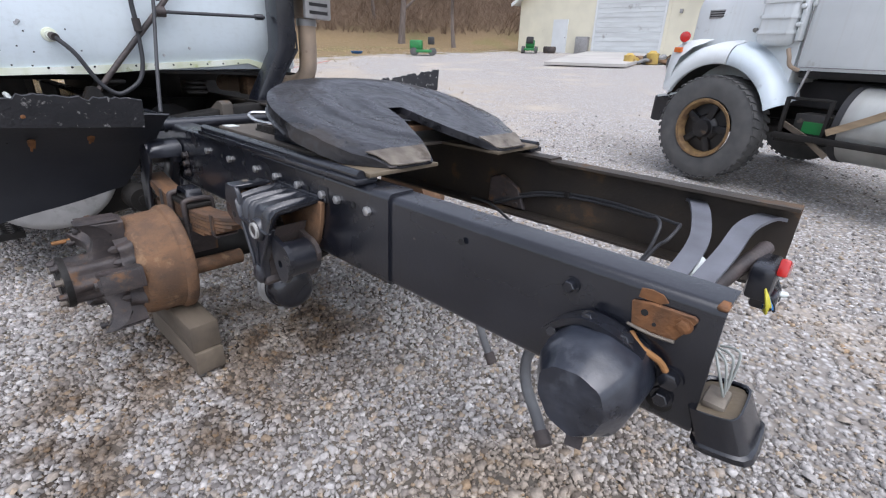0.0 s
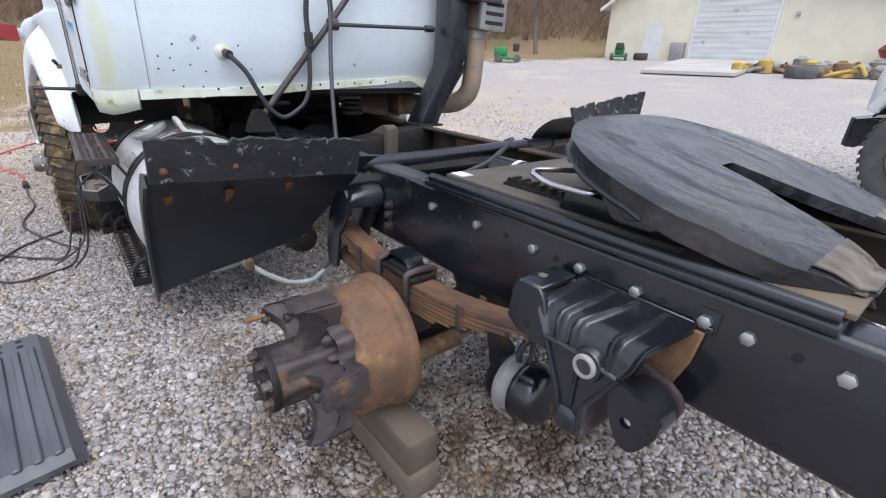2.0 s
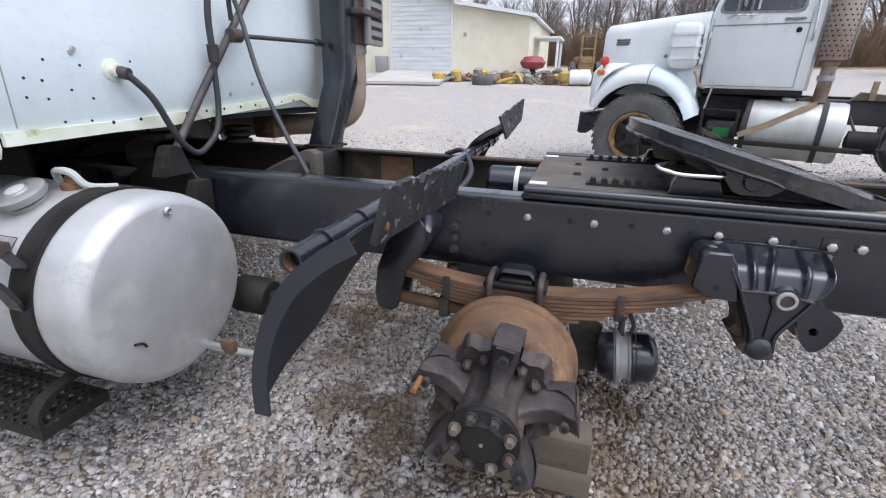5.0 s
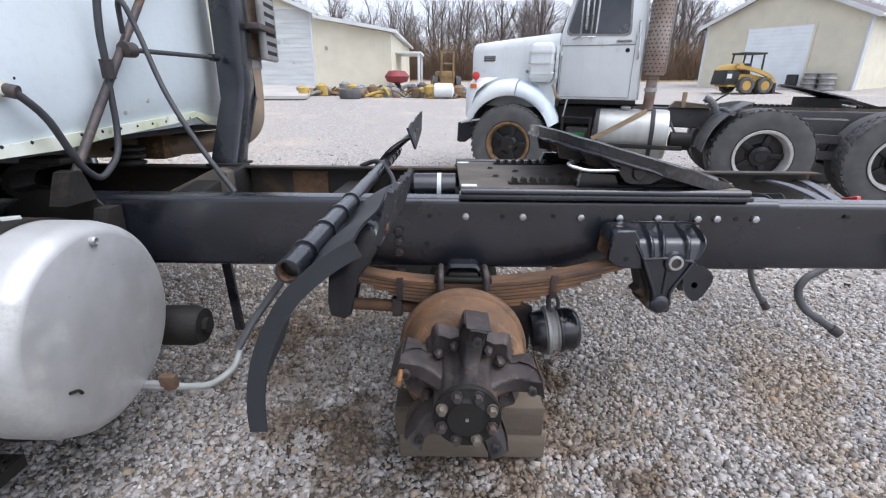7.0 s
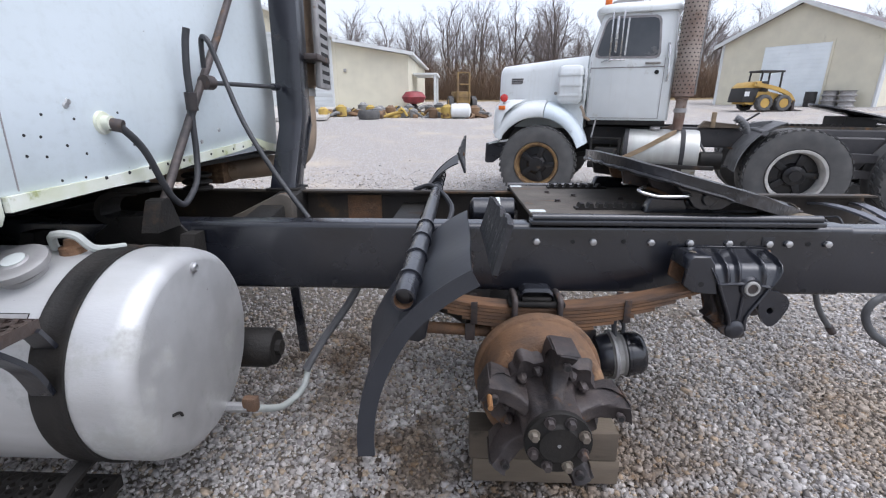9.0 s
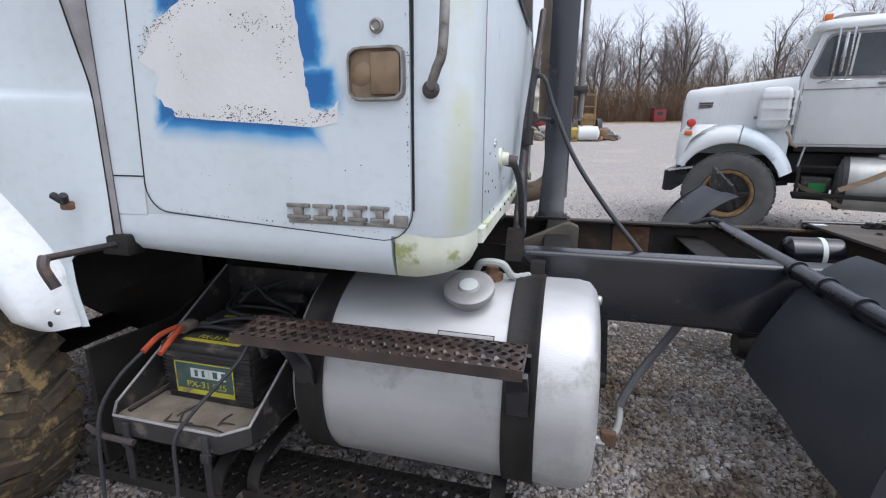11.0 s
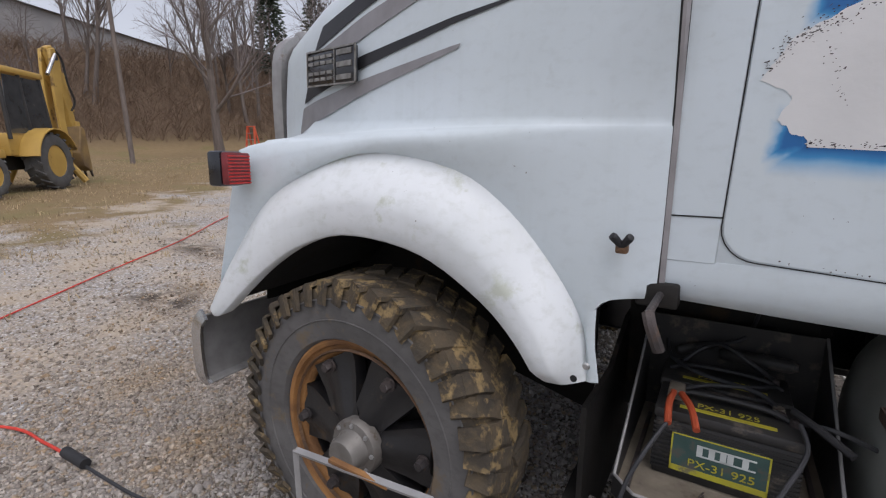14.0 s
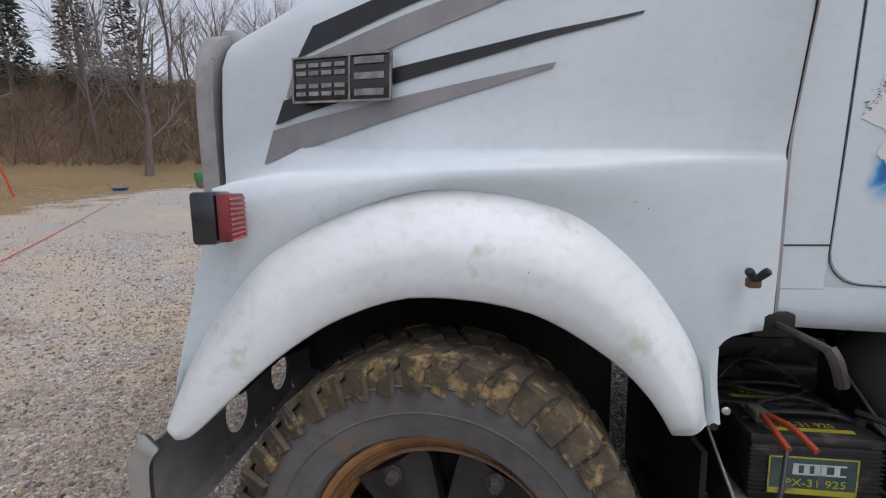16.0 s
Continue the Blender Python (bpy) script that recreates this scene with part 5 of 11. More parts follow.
    arc = [(0.643 + 0.054 * math.cos(radians(w)), 0.604 + 0.052 * math.sin(radians(w))) for w in range(-60, 121, 12)]
    bm = loft_bm([[(x, y, z) for x, z in arc] for y in (-0.549, -0.46)], closed=False, caps=False)
    bmesh.ops.solidify(bm, geom=bm.faces[:], thickness=0.008)
    part("shackle_back", bm, BLACK, q)


build_hub()
build_suspension()


# ---------- quarter fenders on their cross tube ----------
def build_quarter_fender(s):
    qf = thing("quarter_fender", "black plastic quarter fender with a scuffed rubber strip" if s < 0 else "black quarter fender with a torn strip on the tube end", "mud guard", "quarter fenders")
    cx, cz, w0, w1 = (-0.115, 0.45, 118, 181) if s < 0 else (-0.15, 0.53, 118, 181)

    def reach(w, f):
        """Radius of the sheet at an angle, bulging forward towards the frame."""
        t = max(0.0, (w - 138) / 43)
        return 0.517 - 0.032 * t + 0.09 * (1 - f) * t

    rows = []
    for i in range(31):
        t = i / 30
        row = []
        for j in range(11):
            f = j / 10
            inner = 0.47 + 0.14 * t * t
            y = inner + (1.13 - inner) * f
            w = w0 + (w1 - w0) * t * (0.80 + 0.13 * f)
            r = reach(w, f) + 0.006 * math.sin(j * 0.9 + i * 0.25)
            row.append((cx + r * math.cos(radians(w)), s * y, cz + r * math.sin(radians(w))))
        rows.append(row)
    bm = B()
    loft(bm, rows, closed=False, caps=False)
    bmesh.ops.solidify(bm, geom=bm.faces[:], thickness=0.006)
    part("guard_sheet", bm, FLAP, qf)
    bm = B()
    pts = [(cx + (reach(w, 1) - 0.014) * math.cos(radians(w)), s * 1.128, cz + (reach(w, 1) - 0.014) * math.sin(radians(w))) for w in range(w0, w1 + 1, 4)]
    sweep(bm, pts, 0.019, flat=0.004, side=(-1, 0, 1), n=2)
    part("edge_lip", bm, FLAP, qf)
    r = 0.52
    # upright rubber strip with a torn top edge
    n = 40
    rnd = random.Random(7 if s < 0 else 8)
    rows = [[], []]
    for i in range(n + 1):
        y = 0.58 + (1.122 - 0.58) * i / n
        far = s > 0
        rows[0].append((-0.318 - 0.04 * far, s * y, 0.868 + 0.03 * i / n + (0.05 + 0.04 * i / n) * far))
        rows[1].append((-0.288 - (0.11 - 0.045 * i / n) * far + rnd.uniform(-0.003, 0.003), s * y, 0.98 + 0.045 * far + (0.025 + 0.062 * far) * i / n + 0.007 * noise.noise((i * 0.21, s, 0.5)) + rnd.uniform(-0.005, 0.004) - (0.014 if i in (12, 13, 27, 28, 29) else 0)))
    bm = B()
    loft(bm, rows, closed=False, caps=False)
    bmesh.ops.solidify(bm, geom=bm.faces[:], thickness=0.012)
    part("rubber_strip", bm, SCUFFED, qf, "scuffed rubber strip with a torn top edge")
    for y in (1.09, 0.93, 0.75):
        part("strip_bolt", revolve(B(), (-0.302 - 0.06 * (s > 0), s * y, 0.925 + 0.09 * (s > 0)), (1, 0, 0), [(0, 0.011), (0.006, 0.009), (0.008, 0.004)], 12), RUST_ORANGE, qf)
        # rust run on the wheel side of the sheet
        h = rnd.uniform(0.6, 1.0)
        drip = [(0.0, -0.012), (-0.6, 0.002), (0.3, 0.012), (3.5 * h, 0.011), (5.0 * h, 0.006), (7.5 * h, 0.0065), (8.0 * h, 0.001), (5.5 * h, -0.003), (6.2 * h, -0.008), (3.0 * h, -0.012)]
        m = [[(cx + (reach(133 + dw, 1) - d) * math.cos(radians(133 + dw)), s * (y - 0.02 + dy), cz + (reach(133 + dw, 1) - d) * math.sin(radians(133 + dw))) for dw, dy in drip] for d in (0.009, 0.013)]
        part("rust_run", loft_bm(m), RUST_ORANGE, qf, "streak of orange rust")
    return qf


def build_fender_tube():
    tb = thing("fender_tube", "black steel tube with clamp rings carrying the quarter fenders", "tube")
    bm = B()
    pts = [(-0.50, -1.10, 0.832), (-0.50, 1.08, 0.87)]
    d = Vector(pts[1]) - Vector(pts[0])
    revolve(bm, pts[0], d, [(0.03, 0.021), (0, 0.021), (0, 0.026), (d.length, 0.026), (d.length, 0.021), (d.length - 0.03, 0.021)], 24, True)
    part("tube", bm, BLACK, tb)
    part("rusty_bore", revolve(B(), Vector(pts[0]), d, [(0.028, 0.0205), (0.002, 0.0208)], 20, False), RUST, tb)
    for k in range(12):
        y = -0.98 + 0.175 * k
        if -0.45 < y < 0.3:
            continue
        p = Vector(pts[0]) + d * ((y + 1.10) / 2.18)
        part("clamp_ring", revolve(B(), p, d, [(-0.007, 0.026), (-0.007, 0.0315), (0.007, 0.0315), (0.007, 0.026)], 24, False), BLACK, tb)
    bm = B()
    sweep(bm, [(-0.50, -0.3, 0.83), (-0.6, -0.36, 0.80), (-0.66, -0.41, 0.74)], 0.02, flat=0.005, side=(0, 1, 0))
    part("stay", bm, BLACK, tb)


build_quarter_fender(-1)
build_quarter_fender(1)
build_fender_tube()

# ---------- cab ----------
CAB_L, CAB_R, CAB_B = -1.125, 0.81, -1.45
DOOR_F, DOOR_B = -2.337, -1.575


def door_material():
    """White enamel with a blue sprayed halo round a rectangle of peeled sign vinyl."""
    m = WHITE.copy()
    m.name = "white_paint_with_blue_overspray"
    n, l = m.node_tree.nodes, m.node_tree.links
    b = n["Principled BSDF"]
    base = b.inputs["Base Color"].links[0].from_socket
    tc = n.new("ShaderNodeTexCoord")
    sep = n.new("ShaderNodeSeparateXYZ")
    ns = n.new("ShaderNodeTexNoise")
    ns.inputs["Scale"].default_value, ns.inputs["Detail"].default_value = 9, 4
    l.new(tc.outputs["Object"], ns.inputs["Vector"])
    l.new(tc.outputs["Object"], sep.inputs[0])

    def mth(op, a, c, cl=False):
        q = n.new("ShaderNodeMath")
        q.operation, q.use_clamp = op, cl
        for i, v in enumerate((a, c)):
            if isinstance(v, (int, float)):
                q.inputs[i].default_value = v
            else:
                l.new(v, q.inputs[i])
        return q.outputs[0]

    x = mth("ADD", sep.outputs[0], mth("MULTIPLY", mth("SUBTRACT", ns.outputs[0], 0.5), 0.09))
    z = mth("ADD", sep.outputs[2], mth("MULTIPLY", mth("SUBTRACT", ns.outputs[0], 0.5), 0.07))

    def glow(x0, x1, z0, z1, soft, z=z):
        dx = mth("MAXIMUM", mth("SUBTRACT", x0, x), mth("SUBTRACT", x, x1))
        dz = mth("MAXIMUM", mth("SUBTRACT", z0, z), mth("SUBTRACT", z, z1))
        d = mth("MAXIMUM", mth("MAXIMUM", dx, dz), 0.0)
        return mth("SUBTRACT", 1.0, mth("DIVIDE", d, soft), True)

    zt = mth("ADD", mth("ADD", sep.outputs[2], mth("MULTIPLY", mth("SUBTRACT", ns.outputs[0], 0.5), 0.02)), mth("MULTIPLY", mth("ADD", x, 2.0), 0.07))
    f = glow(-2.215, -1.84, 1.28, 1.31, 0.06, zt)
    for a in ((-1.85, -1.81, 1.42, 1.8, 0.05), (-1.85, -1.775, 1.335, 1.385, 0.04), (-2.25, -2.22, 1.298, 1.325, 0.032), (-2.21, -2.165, 1.56, 1.58, 0.04)):
        f = mth("MAXIMUM", f, glow(*a))
    f = mth("MULTIPLY", mth("POWER", f, 1.5), 0.97)
    mx = n.new("ShaderNodeMix")
    mx.data_type = "RGBA"
    mx.inputs[7].default_value = (0.05, 0.3, 0.58, 1)
    l.new(mth("MULTIPLY", f, 1.5, True), mx.inputs[0])
    l.new(base, mx.inputs[6])
    core = n.new("ShaderNodeMix")
    core.data_type = "RGBA"
    core.inputs[7].default_value = (0.002, 0.085, 0.3, 1)
    l.new(mth("MULTIPLY", mth("SUBTRACT", f, 0.45, True), 1.6, True), core.inputs[0])
    l.new(mx.outputs[2], core.inputs[6])
    mx = core
    l.new(mx.outputs[2], b.inputs["Base Color"])
    return m


ADHESIVE = mat("dark_old_adhesive", (0.035, 0.03, 0.032), (0.11, 0.085, 0.085), 60, 0.8, bump=0)


def vinyl_material():
    m = mat("peeling_white_vinyl", (0.68, 0.68, 0.67), (0.62, 0.62, 0.61), 5, 0.6, 0.75, bump=0.08, bscale=60)
    n, l = m.node_tree.nodes, m.node_tree.links
    b = n["Principled BSDF"]
    base = b.inputs["Base Color"].links[0].from_socket
    tc = n.new("ShaderNodeTexCoord")
    mp = n.new("ShaderNodeMapping")
    mp.inputs["Scale"].default_value = (1, 1, 0.7)
    l.new(tc.outputs["Object"], mp.inputs[0])
    a = n.new("ShaderNodeTexNoise")
    a.inputs["Scale"].default_value, a.inputs["Detail"].default_value, a.inputs["Roughness"].default_value = 48, 8, 0.7
    c = n.new("ShaderNodeTexNoise")
    c.inputs["Scale"].default_value, c.inputs["Detail"].default_value = 7, 3
    for q in (a, c):
        l.new(mp.outputs[0], q.inputs["Vector"])
    s = n.new("ShaderNodeMath")
    s.operation = "MULTIPLY_ADD"
    s.inputs[1].default_value = 0.75
    l.new(c.outputs[0], s.inputs[0])
    l.new(a.outputs[0], s.inputs[2])
    r = n.new("ShaderNodeMapRange")
    r.inputs[1].default_value, r.inputs[2].default_value = 1.15, 1.17
    l.new(s.outputs[0], r.inputs[0])
    mx = n.new("ShaderNodeMix")
    mx.data_type = "RGBA"
    mx.inputs[7].default_value = (0.03, 0.028, 0.03, 1)
    l.new(r.outputs[0], mx.inputs[0])
    l.new(base, mx.inputs[6])
    l.new(mx.outputs[2], b.inputs["Base Color"])
    return m


def shell_material():
    """White enamel with a green algae streak down the rear corner."""
    m = WHITE.copy()
    m.name = "white_paint_with_algae_streak"
    n, l = m.node_tree.nodes, m.node_tree.links
    b = n["Principled BSDF"]
    base = b.inputs["Base Color"].links[0].from_socket
    tc = n.new("ShaderNodeTexCoord")
    sep = n.new("ShaderNodeSeparateXYZ")
    l.new(tc.outputs["Object"], sep.inputs[0])
    ns = n.new("ShaderNodeTexNoise")
    ns.inputs["Scale"].default_value, ns.inputs["Detail"].default_value = 7, 6
    l.new(tc.outputs["Object"], ns.inputs["Vector"])

    def rng(src, a, c):
        q = n.new("ShaderNodeMapRange")
        q.inputs[1].default_value, q.inputs[2].default_value = a, c
        l.new(src, q.inputs[0])
        return q.outputs[0]

    f = None
    for g in (rng(sep.outputs[0], -1.515, -1.485), rng(sep.outputs[0], -1.448, -1.466), rng(sep.outputs[1], -0.9, -0.97), rng(ns.outputs[0], 0.34, 0.66), rng(sep.outputs[2], 2.1, 1.2)):
        if f is None:
            f = g
            continue
        q = n.new("ShaderNodeMath")
        q.operation = "MULTIPLY"
        l.new(f, q.inputs[0])
        l.new(g, q.inputs[1])
        f = q.outputs[0]
    mx = n.new("ShaderNodeMix")
    mx.data_type = "RGBA"
    mx.inputs[7].default_value = (0.5, 0.53, 0.34, 1)
    l.new(f, mx.inputs[0])
    l.new(base, mx.inputs[6])
    l.new(mx.outputs[2], b.inputs["Base Color"])
    return m


def rounded_plan(left, right, back, front, rc, n=7):
    """Plan outline of the cab, clockwise from the front left."""
    pts = [(front, left)]
    for i in range(n):
        w = math.pi / 2 * i / (n - 1)
        pts.append((back - rc + rc * math.sin(w), left + rc - rc * math.cos(w)))
    for i in range(n):
        w = math.pi / 2 * i / (n - 1)
        pts.append((back - rc + rc * math.cos(w), right - rc + rc * math.sin(w)))
    return pts + [(front, right)]


def build_cab():
    cab = thing("truck_cab", "weathered white day cab with algae along its back edge", "truck cab")
    front = -2.43
    zs = [(1.005, 0.012), (1.03, 0.0), (1.3, 0.0), (1.7, 0.006), (2.1, 0.03), (2.32, 0.07), (2.40, 0.16), (2.43, 0.3)]
    # wall shell from the sill line up, in bands
    rings = []
    for z, inset in zs:
        plan = rounded_plan(CAB_L + inset, CAB_R - inset, CAB_B - inset, front + inset, 0.13)
        rings.append([(x, y, max(z, 1.0 + 0.034 * (y + 1.0)) if x > CAB_B - 0.14 else z) for x, y in plan])
    bm = B()
    loft(bm, rings, closed=False, caps=False)
    part("body_shell", bm, shell_material(), cab, angle=50)
    part("roof", loft_bm([[(x, y, 2.43) for x, y in rounded_plan(CAB_L + 0.3, CAB_R - 0.3, CAB_B - 0.3, front + 0.3, 0.13)], [(x, y, 2.45) for x, y in rounded_plan(CAB_L + 0.32, CAB_R - 0.32, CAB_B - 0.32, front + 0.32, 0.13)]]), WHITE, cab)
    part("floor_pan", box(B(), front + 0.02, CAB_B - 0.03, -1.0, CAB_R - 0.03, 1.012, 1.03), BLACK_DUSTY, cab)
    part("firewall", box(B(), front - 0.02, front + 0.004, -1.1, CAB_R - 0.02, 0.92, 1.75), BLACK_DUSTY, cab)
    # rounded sill below the door
    rings = []
    for x, zl in ((-2.535, 0.945), (-2.45, 0.93), (-2.2, 0.92), (-1.9, 0.912), (-1.63, 0.908)):
        rings.append([(x, -1.126, 1.045), (x, -1.128, 1.0), (x, -1.122, 0.965), (x, -1.10, zl + 0.012), (x, -1.05, zl), (x, -0.95, zl + 0.02), (x, -0.95, 1.045)])
    part("door_sill", loft_bm(rings), WHITE, cab, angle=60)
    rings = []
    n = 9
    for i in range(n):
        w = math.pi / 2 * i / (n - 1)
        cx, cy = -1.60 + 0.15 * math.sin(w), -1.126 + 0.15 - 0.15 * math.cos(w)
        k = 0.05 * math.cos(w)
        ix, iy = -1.60 + 0.10 * math.sin(w), -1.126 + 0.15 - 0.10 * math.cos(w)
        zl = 0.912 + 0.03 * (i / (n - 1)) ** 2
        rings.append([(cx, cy, 1.03), (cx, cy, 0.98), (cx * 0.75 + ix * 0.25, cy * 0.75 + iy * 0.25, zl + 0.012), (ix, iy, zl), (ix, iy, 1.03)])
    rings = [[(x - 0.02, y, z) for x, y, z in rings[0]]] + rings
    part("corner_cap", loft_bm(rings), GREEN_WHITE, cab, "green-stained lower corner cap", angle=60)
    # arched lower edge of the back wall with a riveted lip
    bm = B()
    prof = [(-0.97, 0.985), (-0.66, 1.0), (-0.46, 1.004), (-0.23, 1.028), (0.21, 1.061), (0.41, 1.086), (0.50, 1.05), (0.66, 1.03), (0.66, 1.07), (0.52, 1.09), (0.41, 1.112), (0.10, 1.088), (-0.36, 1.056), (-0.65, 1.034), (-0.97, 1.022)]
    prism(bm, prof, "yz", CAB_B - 0.004, CAB_B + 0.012)
    part("back_lip", bm, GREEN_WHITE, cab, "algae-stained riveted lip")
    for k in range(11):
        y = -0.66 + 0.1 * k
        part("rivet", revolve(B(), (CAB_B + 0.012, y, 1.045 + 0.052 * (y + 0.4)), (1, 0, 0), [(0, 0.006), (0.003, 0.004)], 8), SEAM, cab)
    part("back_seam", box(B(), CAB_B + 0.0005, CAB_B + 0.0025, -0.93, -0.927, 1.03, 2.0), GREY_RUBBER, cab)
    for y, z in ((-0.88, 1.16), (-0.885, 1.11), (-0.82, 1.21), (-0.83, 1.105), (-0.835, 1.155), (-0.76, 1.13), (-0.72, 1.20), (-0.70, 1.105), (-0.55, 1.22), (-0.5, 1.12), (-0.8, 1.04), (-0.72, 1.04)):
        part("rivet_hole", revolve(B(), (CAB_B - 0.001, y, z), (1, 0, 0), [(0, 0.0045), (0.002, 0.004)], 8), SEAM, cab)
    for y, z in ((-0.74, 1.235), (-0.73, 1.245), (0.05, 1.16), (-0.1, 1.115)):
        part("screw_head", revolve(B(), (CAB_B, y, z), (1, 0, 0), [(0, 0.009), (0.005, 0.007)], 8), ZINC, cab)
    # cowl panel between door and bonnet
    part("cowl_panel", bevel_all(prism(B(), [(-2.4505, 1.04), (DOOR_F - 0.003, 1.04), (DOOR_F + 0.035, 2.05), (-2.4505, 2.05)], "xz", -1.128, -1.10), 0.003, 1), WHITE, cab)
    part("cowl_seam", box(B(), -2.445, DOOR_F, -1.1295, -1.12, 1.146, 1.1495), SEAM, cab)
    rows = []
    for k in range(15):
        z = 0.93 + 1.05 * k / 14
        yb = 1.140 + 0.07 * max(0.0, min(1.0, 1.7 * (z - 1.37) / 0.56))
        rows.append([(-2.453, -yb, z), (-2.444, -yb + 0.004, z), (-2.439, -(yb + 1.126) / 2, z), (-2.441, -1.1275, z), (-2.452, -1.1265, z)])
    bm = B()
    loft(bm, rows, closed=False, caps=False)
    bmesh.ops.solidify(bm, geom=bm.faces[:], thickness=0.002)
    part("seal_edge", sweep(B(), [(r[0][0], r[0][1] - 0.001, r[0][2]) for r in rows], 0.0022, 6, n=2), SEAM, cab)
    part("seal_edge", sweep(B(), [(r[3][0], r[3][1] - 0.002, r[3][2]) for r in rows], 0.0015, 6, n=2), SEAM, cab)
    part("bonnet_seal", bm, GREY_RUBBER, cab, "faded grey rubber bonnet seal")
    # hood hold-down and bracket at the sill front
    part("cab_bracket", box(B(), -2.50, -2.405, -1.15, -1.09, 0.925, 0.985, 0.008), BLACK_DUSTY, cab)
    bm = B()
    sweep(bm, [(-2.445, -1.14, 0.958), (-2.446, -1.24, 0.96), (-2.447, -1.335, 0.961)], 0.009, 8)
    sweep(bm, [(-2.447, -1.33, 0.965), (-2.438, -1.342, 0.94), (-2.42, -1.335, 0.89)], 0.013, 8)
    part("mirror_arm_stub", bm, RUST_DARK, cab, "rusty dark mirror arm stub")

    # door
    door = part("door", door_bm(), door_material(), cab)
    bm = B()
    rim = door_outline(0.0)
    sweep(bm, [(x, -1.127, z) for x, z in rim], 0.0013, 6, n=1)
    part("door_gap", bm, SEAM, door, "dark door gap")
    bm = B()
    box(bm, DOOR_B - 0.001, DOOR_B + 0.004, -1.1285, -1.12, 1.085, 2.1)
    part("door_seal", bm, SEAM, door)
    # handle
    hz, hx = 1.385, -1.655
    bm = B()
    for w, y0, y1 in ((0.066, -1.1282, -1.141),):
        ring0, ring1, ring2 = [], [], []
        for i in range(28):
            t = 2 * math.pi * i / 28
            c, q = math.cos(t), math.sin(t)
            k = (abs(c) ** 6 + abs(q) ** 6) ** (-1 / 6)
            ring0.append((hx + 0.068 * k * c, y0, hz + 0.058 * k * q))
            ring1.append((hx + 0.065 * k * c, y1, hz + 0.055 * k * q))
            ring2.append((hx + 0.0605 * k * c, y1, hz + 0.0505 * k * q))
        ring3 = [(x, y0 - 0.002, z) for x, y, z in ring2]
        loft(bm, [ring0, ring1, ring2, ring3], caps=False)
    hd = part("door_handle", bm, BRUSHED_HANDLE, door, "pitted chrome handle frame")
    part("handle_well", box(B(), hx - 0.061, hx + 0.061, -1.1296, -1.1266, hz - 0.051, hz + 0.051), TAN_HANDLE, hd)
    part("paddle", box(B(), hx - 0.012, hx + 0.057, -1.1385, -1.1297, hz - 0.045, hz + 0.045, 0.005), TAN_HANDLE, hd, "brown plated paddle")
    part("paddle_well", revolve(B(), (hx - 0.036, -1.1297, hz), (0, -1, 0), [(0, 0.026), (0.002, 0.022), (0.003, 0.005)], 18), TAN_HANDLE, hd)
    part("lock", revolve(B(), (-1.652, -1.127, 1.482), (0, -1, 0), [(0, 0.016), (0.006, 0.015), (0.008, 0.011), (0.005, 0.008)], 20), BRUSHED_HANDLE, door, "round lock barrel")
    # sign vinyl remnant
    poly = [(-2.30, 1.435), (-2.25, 1.408), (-2.243, 1.395), (-2.262, 1.355), (-2.24, 1.33), (-2.212, 1.316), (-2.208, 1.299), (-1.99, 1.284), (-1.815, 1.272), (-1.755, 1.282), (-1.748, 1.334), (-1.765, 1.315), (-1.784, 1.303), (-1.823, 1.317), (-1.832, 1.38), (-1.836, 1.43), (-1.848, 1.53), (-1.855, 1.6), (-2.08, 1.61), (-2.125, 1.585), (-2.165, 1.56), (-2.25, 1.515), (-2.272, 1.48)]
    rnd2 = random.Random(11)
    fine = []
    for a, b in zip(poly, poly[1:] + poly[:1]):
        for k in range(5):
            t = k / 5
            j = 0.0 if k == 0 else 0.0006 if a[1] < 1.3 and b[1] < 1.29 else 0.003
            fine.append((a[0] + (b[0] - a[0]) * t + rnd2.uniform(-j, j), a[1] + (b[1] - a[1]) * t + rnd2.uniform(-j, j)))
    bm = B()
    prism(bm, fine, "xz", -1.1276, -1.1288)
    part("sign_vinyl", bm, vinyl_material(), door, "torn remnant of a white vinyl sign")
    # dark adhesive flecks where the vinyl has crazed
    bm = B()
    for (ax, az), (bx, bz), wide, count in (((-2.29, 1.445), (-2.26, 1.505), 0.008, 40), ((-2.26, 1.505), (-2.17, 1.55), 0.011, 95), ((-2.17, 1.55), (-2.1, 1.585), 0.01, 45), ((-2.1, 1.585), (-1.87, 1.585), 0.01, 110), ((-2.2, 1.305), (-1.83, 1.283), 0.004, 110), ((-2.06, 1.31), (-1.93, 1.3), 0.011, 120), ((-2.01, 1.51), (-1.92, 1.5), 0.013, 60), ((-1.885, 1.5), (-1.89, 1.39), 0.01, 42), ((-1.82, 1.292), (-1.76, 1.3), 0.009, 45), ((-2.2, 1.5), (-2.16, 1.385), 0.008, 22), ((-1.87, 1.55), (-1.86, 1.46), 0.008, 25)):
